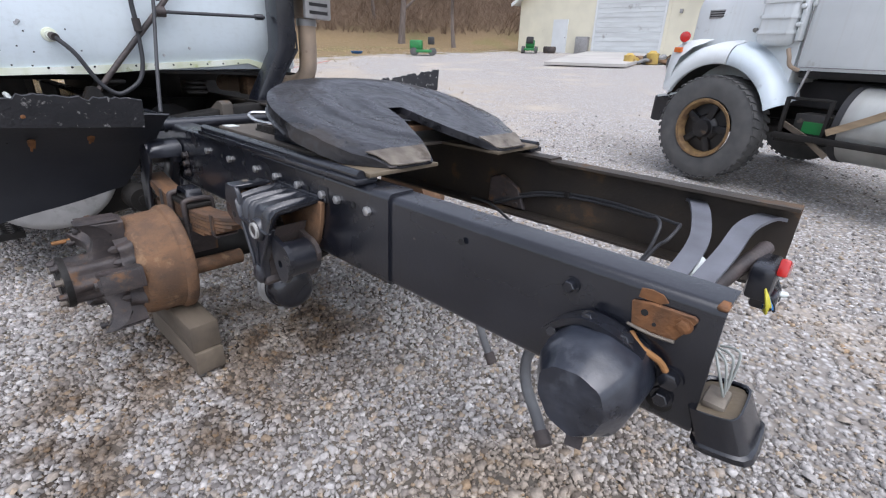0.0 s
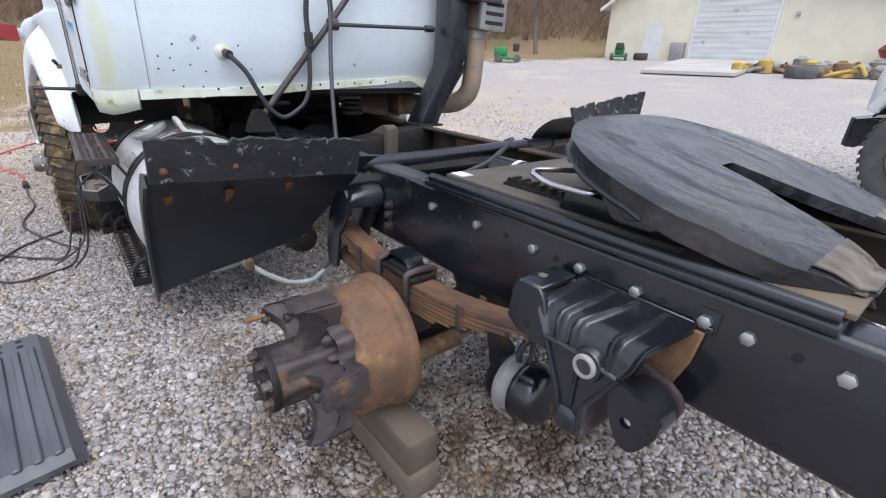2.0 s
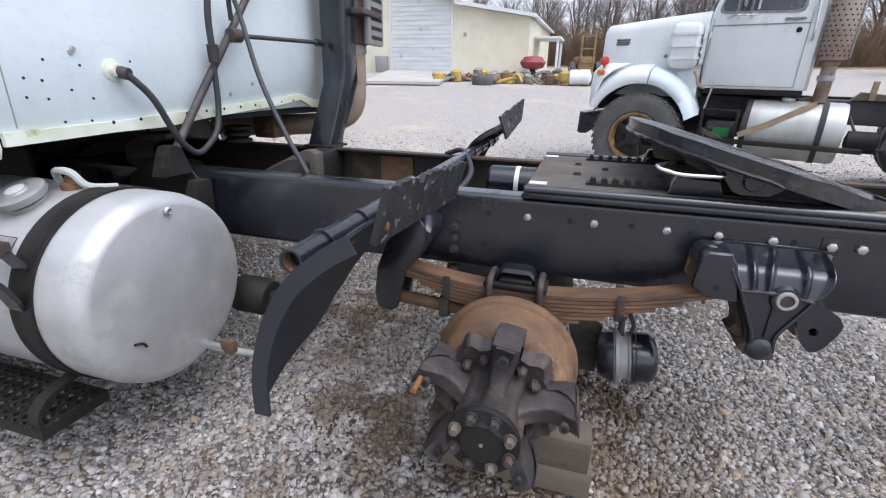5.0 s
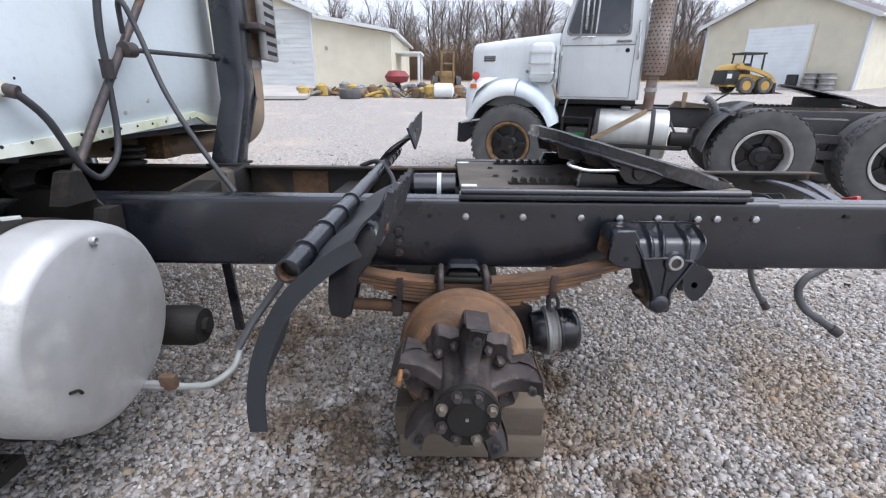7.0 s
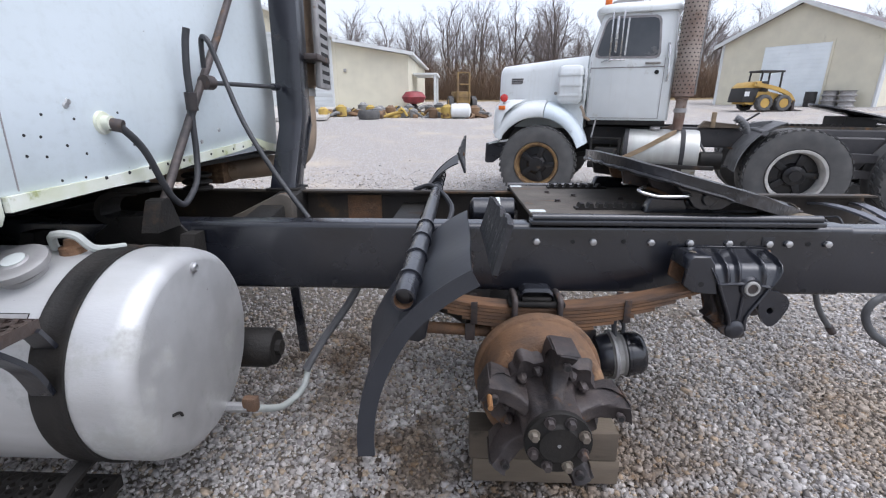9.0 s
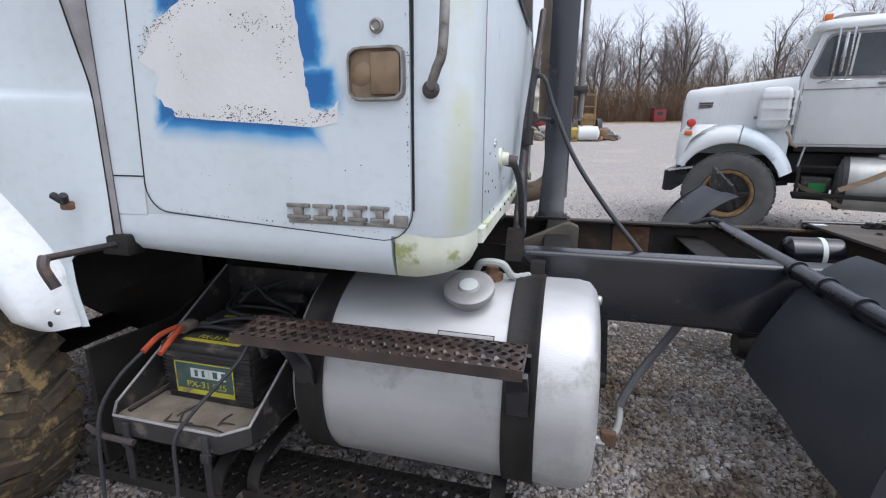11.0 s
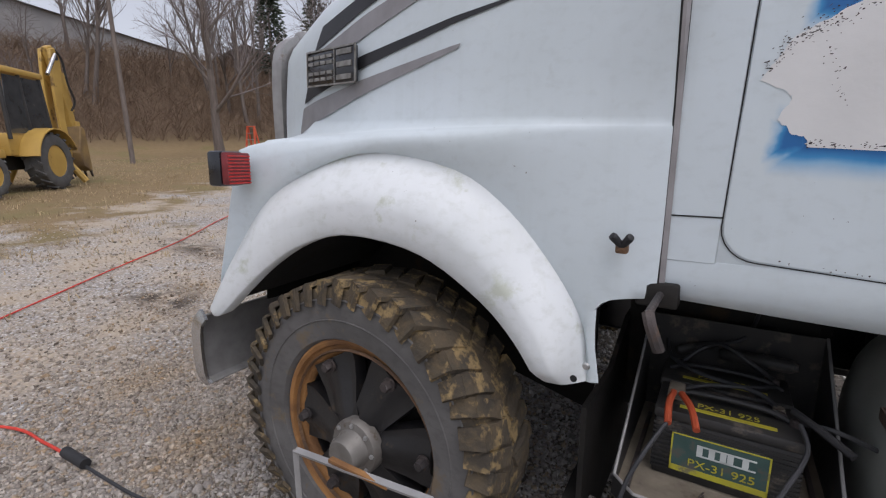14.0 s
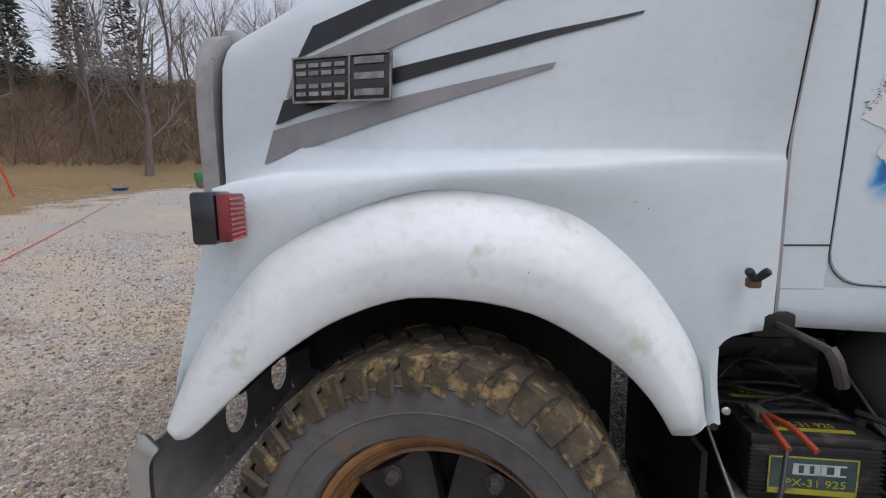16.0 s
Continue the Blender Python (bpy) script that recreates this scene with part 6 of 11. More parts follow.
        for k in range(count):
            u = rnd2.random()
            fx, fz = ax + (bx - ax) * u + rnd2.gauss(0, wide), az + (bz - az) * u + rnd2.gauss(0, wide)
            w, h, tilt = rnd2.lognormvariate(-6.15, 0.5), rnd2.lognormvariate(-6.9, 0.4), rnd2.gauss(0.25, 0.35)
            vs = []
            for q in range(6):
                g = q * math.pi / 3
                px, pz = w * math.cos(g) * rnd2.uniform(0.6, 1.2), h * math.sin(g) * rnd2.uniform(0.6, 1.2)
                vs.append(bm.verts.new((fx + px * math.cos(tilt) - pz * math.sin(tilt), -1.1292, fz + px * math.sin(tilt) + pz * math.cos(tilt))))
            bm.faces.new(vs)
    tagged(part("crazed_vinyl", bm, ADHESIVE, door, "dark adhesive flecks in crazed vinyl"), kind="stuff")
    # chipped paint along the door edges
    bm = B()
    for (ax, az), (bx, bz), wide, count in (((-1.584, 1.1), (-1.584, 1.6), 0.0025, 34), ((-2.28, 1.062), (-1.65, 1.03), 0.003, 30), ((-2.35, 1.15), (-2.35, 1.6), 0.0025, 20), ((-1.63, 1.05), (-1.59, 1.1), 0.012, 16), ((-2.3, 1.2), (-1.62, 1.12), 0.05, 14)):
        for k in range(count):
            u = rnd2.random()
            fx, fz = ax + (bx - ax) * u + rnd2.gauss(0, wide), az + (bz - az) * u + rnd2.gauss(0, wide)
            w, h = rnd2.lognormvariate(-6.5, 0.45), rnd2.lognormvariate(-6.5, 0.45)
            bm.faces.new([bm.verts.new((fx + w * math.cos(q * math.pi / 3) * rnd2.uniform(0.5, 1.2), -1.1279, fz + h * math.sin(q * math.pi / 3) * rnd2.uniform(0.5, 1.2))) for q in range(6)])
    tagged(part("chipped_paint", bm, ADHESIVE, door, "dark chips in the paint along the door edges"), kind="stuff")
    # chrome name plate as plain bars
    plate = part("name_plate", box(B(), -1.90, -1.61, -1.1305, -1.1272, 1.0440, 1.0520, 0.001), BRUSHED_HANDLE, door, "pitted chrome name plate")
    for k, w in enumerate((0.062, 0.052, 0.022, 0.05, 0.046)):
        x = -1.90 + sum((0.062, 0.052, 0.022, 0.05, 0.046)[:k]) + 0.009 * k
        part("plate_bar", box(B(), x, x + w, -1.137, -1.1275, 1.0550, 1.0650, 0.002), BRUSHED_HANDLE, plate)
        part("plate_bar", box(B(), x, x + w, -1.137, -1.1275, 1.0830, 1.0930, 0.002), BRUSHED_HANDLE, plate)
        part("plate_bar", box(B(), x + w * 0.3, x + w * 0.7, -1.1365, -1.1275, 1.0645, 1.0835, 0.001), BRUSHED_HANDLE, plate)
    part("plate_tail", box(B(), -1.62, -1.585, -1.136, -1.1275, 1.0440, 1.0740, 0.004), BRUSHED_HANDLE, plate)
    # window in the door and grab rail
    part("door_window", box(B(), -2.28, -1.68, -1.122, -1.1185, 1.78, 2.2), GLASS_DARK, door, "dusty side window")
    bm = B()
    sweep(bm, [(-1.53, -1.12, 1.352), (-1.526, -1.14, 1.36), (-1.51, -1.16, 1.385), (-1.494, -1.168, 1.43), (-1.488, -1.168, 1.6), (-1.486, -1.163, 1.85), (-1.486, -1.11, 1.88)], 0.0105, 10)
    part("grab_rail", bm, BRUSHED_HANDLE, cab, "pitted chrome grab rail")
    part("grab_foot", revolve(B(), (-1.532, -1.1245, 1.35), (0, -1, 0), [(0, 0.02), (0.005, 0.018), (0.01, 0.012)], 14), RUST_DARK, cab)
    part("back_window", box(B(), CAB_B - 0.002, CAB_B + 0.003, -0.45, 0.35, 1.78, 2.15), GLASS_DARK, cab)
    return cab


def door_outline(g):
    pts = []
    x0, x1, z1 = DOOR_F + g, DOOR_B - g, 2.1
    zb0, zb1 = 1.052 + g, 1.012 + g
    r = 0.075
    for i in range(7):
        w = math.pi / 2 * i / 6
        pts.append((x0 + r - r * math.cos(w), zb0 + r - r * math.sin(w)))
    for i in range(7):
        w = math.pi / 2 * i / 6
        pts.append((x1 - r + r * math.sin(w), zb1 + r - r * math.cos(w)))
    return [(x0 + 0.04, z1)] + pts + [(x1, z1)]


def door_bm():
    bm = B()
    prism(bm, door_outline(0.004), "xz", -1.1275, -1.115)
    return bm


build_cab()


# ---------- bonnet and front fender ----------
CREASE = [(-4.0, 1.30), (-3.6, 1.335), (-3.2, 1.35), (-2.9, 1.35), (-2.44, 1.34)]
SIDE_Y = [(-4.0, 0.93), (-3.85, 1.0), (-3.66, 1.075), (-3.36, 1.15), (-3.0, 1.195), (-2.7, 1.19), (-2.44, 1.14)]
FEND_Y = [(-3.92, 1.365), (-3.82, 1.355), (-3.65, 1.325), (-3.5, 1.295), (-3.3, 1.265), (-3.0, 1.245), (-2.75, 1.215), (-2.44, 1.142)]
SHOULDER = [(-4.02, 1.79), (-3.7, 1.85), (-3.2, 1.93), (-2.44, 2.0)]


def flare(x, k):
    """How far the bonnet side stands out at a height k: drawn in at the nose, proud of the cab at its rear edge."""
    u = max(0.0, min(1.0, (x + 2.85) / 0.4))
    return -0.035 * k * k * (1 - u) + 0.07 * u * u * min(1.0, 1.7 * k)


def build_bonnet():
    hood = thing("bonnet", "white fibreglass tilt bonnet with chalky flared wheel arch and striped decals", "truck bonnet")
    for s in (1, -1):
        # wheel-arch flare and side panel, lofted from the lip outwards
        n = 44
        lip, ridge, edge = [], [], []
        def drawn(x):
            """The arch is shorter ahead of the wheel than behind it."""
            return x if x > -3.3 else -3.3 + 0.79 * (x + 3.3)

        lipc = smooth_path([(-4.02, 0, 0.725), (-3.98, 0, 0.72), (-3.93, 0, 0.745), (-3.82, 0, 0.825), (-3.67, 0, 0.925), (-3.50, 0, 1.005), (-3.29, 0, 1.05), (-3.05, 0, 1.02), (-2.88, 0, 0.925), (-2.77, 0, 0.82), (-2.695, 0, 0.70)], 12)
        ridc = smooth_path([(-4.055, 0, 0.75), (-4.06, 0, 0.79), (-4.02, 0, 0.86), (-3.92, 0, 0.98), (-3.74, 0, 1.14), (-3.48, 0, 1.245), (-3.24, 0, 1.285), (-2.98, 0, 1.24), (-2.82, 0, 1.135), (-2.695, 0, 0.985), (-2.62, 0, 0.845), (-2.60, 0, 0.705)], 12)
        for i in range(n + 1):
            p, q = lipc[round(i / n * (len(lipc) - 1))], ridc[round(i / n * (len(ridc) - 1))]
            lip.append((drawn(p.x), p.z))
            ridge.append((drawn(q.x), q.z))
        # outer boundary of the panel
        bound = [(-3.905, 0.755), (-3.86, 0.93), (-3.81, 1.1), (-3.77, 1.305)] + [(x, table(CREASE, x)) for x in (-3.7, -3.6, -3.4, -3.2, -3.0, -2.8, -2.6, -2.452)] + [(-2.452, 1.1), (-2.455, 0.97), (-2.475, 0.942), (-2.55, 0.937), (-2.583, 0.915), (-2.583, 0.82), (-2.566, 0.708)]
        L = [0]
        for a, b in zip(bound, bound[1:]):
            L.append(L[-1] + math.dist(a, b))
        for i in range(n + 1):
            d = L[-1] * table([(0, 0), (0.08, 0.08), (0.3, 0.24), (0.5, 0.46), (0.72, 0.70), (0.82, 0.86), (0.9, 0.92), (1, 1)], i / n)
            k = max(j for j in range(len(L)) if L[j] <= d + 1e-9)
            k = min(k, len(bound) - 2)
            u = (d - L[k]) / (L[k + 1] - L[k])
            edge.append(tuple(bound[k][j] + (bound[k + 1][j] - bound[k][j]) * u for j in (0, 1)))
        for corner in (3, 11, 13, 15, 16):
            i = min(range(n + 1), key=lambda q: math.dist(edge[q], bound[corner]))
            edge[i] = bound[corner]
        rows = []
        for i in range(n + 1):
            t = i / n
            (lx, lz), (rx, rz), (ex, ez) = lip[i], ridge[i], edge[i]
            fade = min(1, t / 0.1 + 0.5, (1 - t) / 0.06 + 0.35)
            yl = table(FEND_Y, lx) + 0.062 * fade
            yr = table(FEND_Y, rx) - 0.022 * fade
            col = [(lx, yl - 0.05, lz + 0.004), (lx, yl - 0.006, lz), (lx + (rx - lx) * 0.03, yl, lz + (rz - lz) * 0.03)]
            for k, f in ((0.25, 1.0), (0.42, 0.99), (0.5, 0.955), (0.62, 0.82), (0.76, 0.58), (0.88, 0.32), (0.96, 0.12), (1.03, 0.0)):
                col.append((lx + (rx - lx) * k, yr + (yl - yr) * f, lz + (rz - lz) * k))
            for k in (0.16, 0.4, 0.75, 0.94, 1.0):
                x, z = rx + (ex - rx) * k, rz + (ez - rz) * k
                e = max(0.06, min(1.0, (-2.72 - x) / 0.35))
                col.append((x, table(FEND_Y, x) - (0.012 * fade if k < 0.2 else 0.022 * e if k == 1.0 else 0.008 * e if k > 0.9 else 0.0), z))
            rows.append([(x, -s * y, z) for x, y, z in col])
        bm = B()
        loft(bm, [r[:11] for r in rows], closed=False, caps=False)
        part("arch_flare", bm, WHITE_CHALKY, hood, "chalky stained wheel-arch flare", angle=70)
        panel = B()
        loft(panel, [r[10:] for r in rows], closed=False, caps=False)
        # shelf over the fender rising into the bonnet side and top
        xs = [-4.0] + [q[0] for q in edge if -3.81 < q[0] < -2.44 and abs(q[1] - table(CREASE, q[0])) < 0.004]
        rows = []
        for x in xs:
            c, ys, sh = table(CREASE, x), table(SIDE_Y, x), table(SHOULDER, x)
            e = max(0.06, min(1.0, (-2.72 - x) / 0.35))
            yf = table(FEND_Y, x) - 0.022 * e if x > -3.85 else ys + 0.02
            ys = min(ys, yf - 0.002)
            g = yf - ys
            col = [(x, yf, c), (x, yf - min(0.012, g * 0.2), c + 0.007), (x, yf - g * 0.35, c + 0.010 + 0.1 * g * 0.2), (x, yf - g * 0.75, c + 0.014 + 0.1 * g), (x, ys, c + 0.03 + 0.25 * g)]
            for k in (0.25, 0.5, 0.75, 0.92):
                z0 = c + 0.03 + 0.25 * g
                col.append((x, ys + flare(x, k), z0 + (sh - 0.07 - z0) * k))
            yt = ys + flare(x, 1.0) - 0.005
            col += [(x, yt - 0.02, sh - 0.045), (x, yt - 0.055, sh - 0.012), (x, yt - 0.11, sh), (x, yt * 0.6, sh + 0.05), (x, 0.0, sh + 0.07)]
            rows.append([(px, -s * py, pz) for px, py, pz in col])
        loft(panel, rows, closed=False, caps=False)
        bmesh.ops.remove_doubles(panel, verts=panel.verts[:], dist=0.0015)
        bmesh.ops.recalc_face_normals(panel, faces=panel.faces[:])
        part("bonnet_side", panel, WHITE, hood, angle=55)
        # inner arch
        bm = B()
        loft(bm, [[(x, -s * (table(FEND_Y, x) - 0.02), z + 0.03), (x, -s * 0.62, z + 0.06)] for x, z in lip if z > 0.74 or x > -3.2], closed=False, caps=False)
        part("inner_arch", bm, BLACK_DUSTY, hood)
        # front corner skin below the nose
        bm = B()
        loft(bm, [[(-3.772, -s * 1.325, 1.305), (-3.88, -s * 1.14, 1.305), (-3.998, -s * 0.95, 1.31), (-4.02, 0, 1.31)], [(-3.86, -s * 1.33, 0.92), (-3.93, -s * 1.14, 0.90), (-4.02, -s * 0.95, 0.86), (-4.04, 0, 0.86)]], closed=False, caps=False)
        part("nose_skin", bm, WHITE, hood)
        # added dark sheet standing in for the shade inside arch and nose
        bm = B()
        loft(bm, [[(-3.77, -s * 1.22, 1.27), (-3.85, -s * 0.9, 1.27), (-3.88, -s * 0.6, 1.27), (-3.3, -s * 0.58, 1.27), (-2.7, -s * 0.58, 1.27)], [(-3.82, -s * 1.22, 0.74), (-3.87, -s * 0.9, 0.72), (-3.9, -s * 0.6, 0.66), (-3.3, -s * 0.58, 0.45), (-2.7, -s * 0.58, 0.3)]], closed=False, caps=False)
        bmesh.ops.solidify(bm, geom=bm.faces[:], thickness=0.006)
        part("arch_shade_sheet", bm, BLACK_DUSTY, hood)
    # radiator surround
    bm = B()
    for s in (-1, 1):
        sweep(bm, [(-4.065, s * 0.88, 0.95), (-4.06, s * 0.895, 1.3), (-4.055, s * 0.90, 1.6), (-4.045, s * 0.885, 1.74), (-4.04, s * 0.82, 1.79)], 0.03, flat=0.025, side=(1, 0, 0), n=4)
    box(bm, -4.06, -3.98, -0.82, 0.82, 1.76, 1.84, 0.02)
    part("grille_surround", bm, STEEL_GREY, hood, "dull grey metal grille surround")
    part("grille", box(B(), -4.03, -4.01, -0.84, 0.84, 0.95, 1.77), BLACK_DUSTY, hood)
    # decals on the near side
    def on_side(x, z):
        c, yf, sh = table(CREASE, x), table(FEND_Y, x) - 0.019, table(SHOULDER, x)
        ys = min(table(SIDE_Y, x), yf - 0.002)
        z0 = c + 0.03 + 0.25 * (yf - ys)
        k = max(0, min(1, (z - z0) / (sh - 0.07 - z0)))
        return -(ys + flare(x, k)) - 0.0035

    def band(name, low, high, material, label, steps=26):
        """A decal strip between two edges, each given by its two ends and a slight sag."""
        rows = []
        for i in range(steps + 1):
            t = i / steps
            a = tuple(low[0][j] + (low[1][j] - low[0][j]) * t for j in (0, 1))
            b = tuple(high[0][j] + (high[1][j] - high[0][j]) * t for j in (0, 1))
            rows.append([(p[0], on_side(*p), p[1]) for p in (tuple(a[j] + (b[j] - a[j]) * k / 3 for j in (0, 1)) for k in range(4))])
        bm = B()
        loft(bm, rows, closed=False, caps=False)
        bmesh.ops.solidify(bm, geom=bm.faces[:], thickness=0.001)
        part(name, bm, material, hood, label)

    band("decal_stripe", ((-3.665, 1.66), (-2.9, 1.86)), ((-3.615, 1.74), (-2.9, 1.885)), STRIPE_BLACK, "black swoosh decal")
    band("decal_stripe", ((-3.71, 1.555), (-2.9, 1.785)), ((-3.675, 1.645), (-2.9, 1.83)), STRIPE_GREY, "grey swoosh decal")
    band("decal_stripe", ((-3.755, 1.485), (-2.79, 1.672)), ((-3.72, 1.55), (-2.785, 1.678)), STRIPE_BLACK, "black swoosh decal")
    band("decal_stripe", ((-3.81, 1.375), (-2.985, 1.565)), ((-3.765, 1.47), (-2.975, 1.578)), STRIPE_GREY, "grey swoosh decal")
    # model badge as plain bars
    bm = B()
    y = -1.128
    m0 = Matrix.Translation((-3.515, y, 1.582)) @ Matrix.Scale(0.9, 4) @ Matrix.Rotation(radians(-13), 4, "Z") @ Matrix.Rotation(radians(3), 4, "Y")
    box(bm, -0.165, 0.165, -0.008, 0.006, -0.062, 0.062, 0.006, m=m0)
    badge = part("badge", bm, BLACK, hood, "black badge with chrome figures")
    for z in (0.012, -0.046):
        for k in range(4):
            x = -0.152 + 0.045 * k
            part("badge_bar", box(B(), x, x + 0.035, -0.013, -0.007, z, z + 0.012, m=m0), BRUSHED_HANDLE, badge)
            part("badge_bar", box(B(), x, x + 0.035, -0.013, -0.007, z + 0.022, z + 0.034, m=m0), BRUSHED_HANDLE, badge)
    for z in (0.036, -0.006, -0.05):
        part("badge_bar", box(B(), 0.05, 0.145, -0.0135, -0.007, z, z + 0.018, m=m0), BRUSHED_HANDLE, badge)
    bm = B()
    for a in ((-0.168, 0.168, 0.06, 0.066), (-0.168, 0.168, -0.066, -0.06)):
        box(bm, a[0], a[1], -0.012, -0.006, a[2], a[3], m=m0)
    for a in ((-0.168, -0.162), (0.162, 0.168), (0.03, 0.035)):
        box(bm, a[0], a[1], -0.012, -0.006, -0.066, 0.066, m=m0)
    part("badge_rim", bm, BRUSHED_HANDLE, badge)
    # rubber hold-down and fender fasteners
    bm = B()
    lx, ly, lz = -2.53, -1.195, 1.08
    for s in (-1, 1):
        cyl(bm, (lx, ly - 0.008, lz - 0.008), (lx + s * 0.026, ly - 0.03, lz + 0.026), 0.012, 0.015, seg=10)
        revolve(bm, (lx + s * 0.026, ly - 0.03, lz + 0.026), (s * 0.6, -0.5, 0.6), [(0, 0.015), (0.008, 0.013), (0.012, 0.005)], 10)
    shrink = Matrix.Translation((lx, ly, lz)) @ Matrix.Scale(0.68, 4) @ Matrix.Translation((-lx, -ly, -lz))
    bmesh.ops.transform(bm, matrix=shrink, verts=bm.verts[:])
    cl = part("bonnet_catch", bm, RUBBER_BLACK, hood, "black rubber bonnet catch")
    bm = B()
    box(bm, lx - 0.014, lx + 0.014, ly - 0.014, ly + 0.01, lz - 0.022, lz + 0.002, 0.005)
    part("catch_plate", bm, RUST, cl, "rusty catch plate")
    part("fender_bolt", revolve(B(), (-2.585, -1.235, 0.775), (0, -1, 0), [(0, 0.01), (0.006, 0.007)], 10), ZINC, hood)
    part("fender_hole", revolve(B(), (-2.612, -1.241, 0.738), (0, -1, 0), [(0, 0.009), (0.002, 0.009)], 10), SEAM, hood)
    # side marker lamp
    m1 = Matrix.Translation((-3.70, -1.415, 1.243)) @ Matrix.Rotation(radians(14), 4, "Z")
    lamp = part("marker_lamp", box(B(), -0.036, 0.016, -0.053, 0.053, -0.055, 0.055, 0.010, m=m1), BLACK, hood, "black square marker lamp")
    lens = part("lens", box(B(), 0.0165, 0.042, -0.05, 0.05, -0.05, 0.05, 0.005, m=m1), RED_LENS_DULL, lamp, "ribbed dull red lens")
    for k in range(9):
        z = -0.047 + 0.0105 * k
        part("lens_rib", box(B(), 0.0415, 0.0445, -0.047, 0.047, z, z + 0.0045, m=m1), RED_LENS, lens)
    part("lamp_foot", box(B(), -0.03, 0.012, 0.05, 0.17, -0.03, 0.03, 0.008, m=m1), WHITE, lamp)
    return hood


build_bonnet()


def build_front_bumper():
    bp = thing("front_bumper", "dull chromed steel front bumper with round lamp holes", "bumper")
    prof = [(z + 0.095, dx) for z, dx in ((0.345, 0.03), (0.36, 0.0), (0.40, -0.012), (0.56, -0.012), (0.605, 0.0), (0.62, 0.03))]

    def face_x(y):
        return -4.0 + 0.07 * max(0, abs(y) - 0.62)

    def strip(y0, y1, n):
        bm = B()
        rows = []
        for i in range(n + 1):
            y = y0 + (y1 - y0) * i / n
            rows.append([(face_x(y) + dx, y, z) for z, dx in prof])
        loft(bm, rows, closed=False, caps=False)
        return bm

    def holed(yc, hw):
        """Panel with a round hole in it."""
        bm = B()
        n, zc = 32, 0.578
        inner, outer = [], []
        for k in range(n):
            a = 2 * math.pi * (k + 0.5) / n
            c, q = math.cos(a), math.sin(a)
            inner.append((face_x(yc + 0.068 * c) - 0.012, yc + 0.068 * c, zc + 0.078 * q))
            m_ = max(abs(c), abs(q))
            y, z = yc + hw * c / m_, zc + 0.122 * q / m_
            outer.append((face_x(y) - (0.012 if abs(z - zc) < 0.105 else 0.0), y, z))
        loft(bm, [inner, outer], caps=False)
        lo, hi = [], []
        for i in range(5):
            y = yc - hw + 2 * hw * i / 4
            lo.append([(face_x(y), y, 0.456), (face_x(y) + 0.03, y, 0.44)])
            hi.append([(face_x(y), y, 0.70), (face_x(y) + 0.03, y, 0.715)])
        loft(bm, lo, closed=False, caps=False)
        loft(bm, hi, closed=False, caps=False)
        return bm

    def add(bm):
        bmesh.ops.solidify(bm, geom=bm.faces[:], thickness=0.005)
        part("bumper_panel", bm, STEEL_GREY, bp)

    add(strip(-0.58, 0.58, 8))
    for s in (-1, 1):
        add(holed(s * 1.0, 0.10))
        add(holed(s * 0.68, 0.10))
        add(strip(s * 0.78, s * 0.90, 2))
        add(strip(s * 1.10, s * 1.42, 5))
        bm = B()
        y = s * 1.42
        sweep(bm, [(face_x(y) + 0.02, y, 0.44), (face_x(y) + 0.004, y + s * 0.012, 0.48), (face_x(y), y + s * 0.016, 0.58), (face_x(y) + 0.004, y + s * 0.012, 0.67), (face_x(y) + 0.03, y, 0.715)], 0.028, flat=0.006, side=(1, 0, 0))
        part("bumper_end", bm, CHROME, bp, "bright chromed bumper end")
    for s in (-1, 1):
        part("bumper_bracket", box(B(), -3.98, -3.8, s * 0.43 - 0.03, s * 0.43 + 0.03, 0.49, 0.67, 0.01), BLACK_DUSTY, bp)


build_front_bumper()


# ---------- wheels ----------
def tyre_bm(p, r, width, rim, side, lugs=0, lug_h=0.02):
    """side: -1 if the outer face looks to -y."""
    bm = B()
    w = width / 2
    prof = [(-w * 0.72, rim), (-w * 0.92, rim + 0.02), (-w, rim + (r - rim) * 0.45), (-w * 0.97, rim + (r - rim) * 0.75), (-w * 0.86, r - lug_h - 0.008), (-w * 0.6, r - lug_h), (0, r - lug_h + 0.003), (w * 0.6, r - lug_h), (w * 0.86, r - lug_h - 0.008), (w * 0.97, rim + (r - rim) * 0.75), (w, rim + (r - rim) * 0.45), (w * 0.92, rim + 0.02), (w * 0.72, rim)]
    revolve(bm, p, (0, 1, 0), prof, 64, False)
    return bm


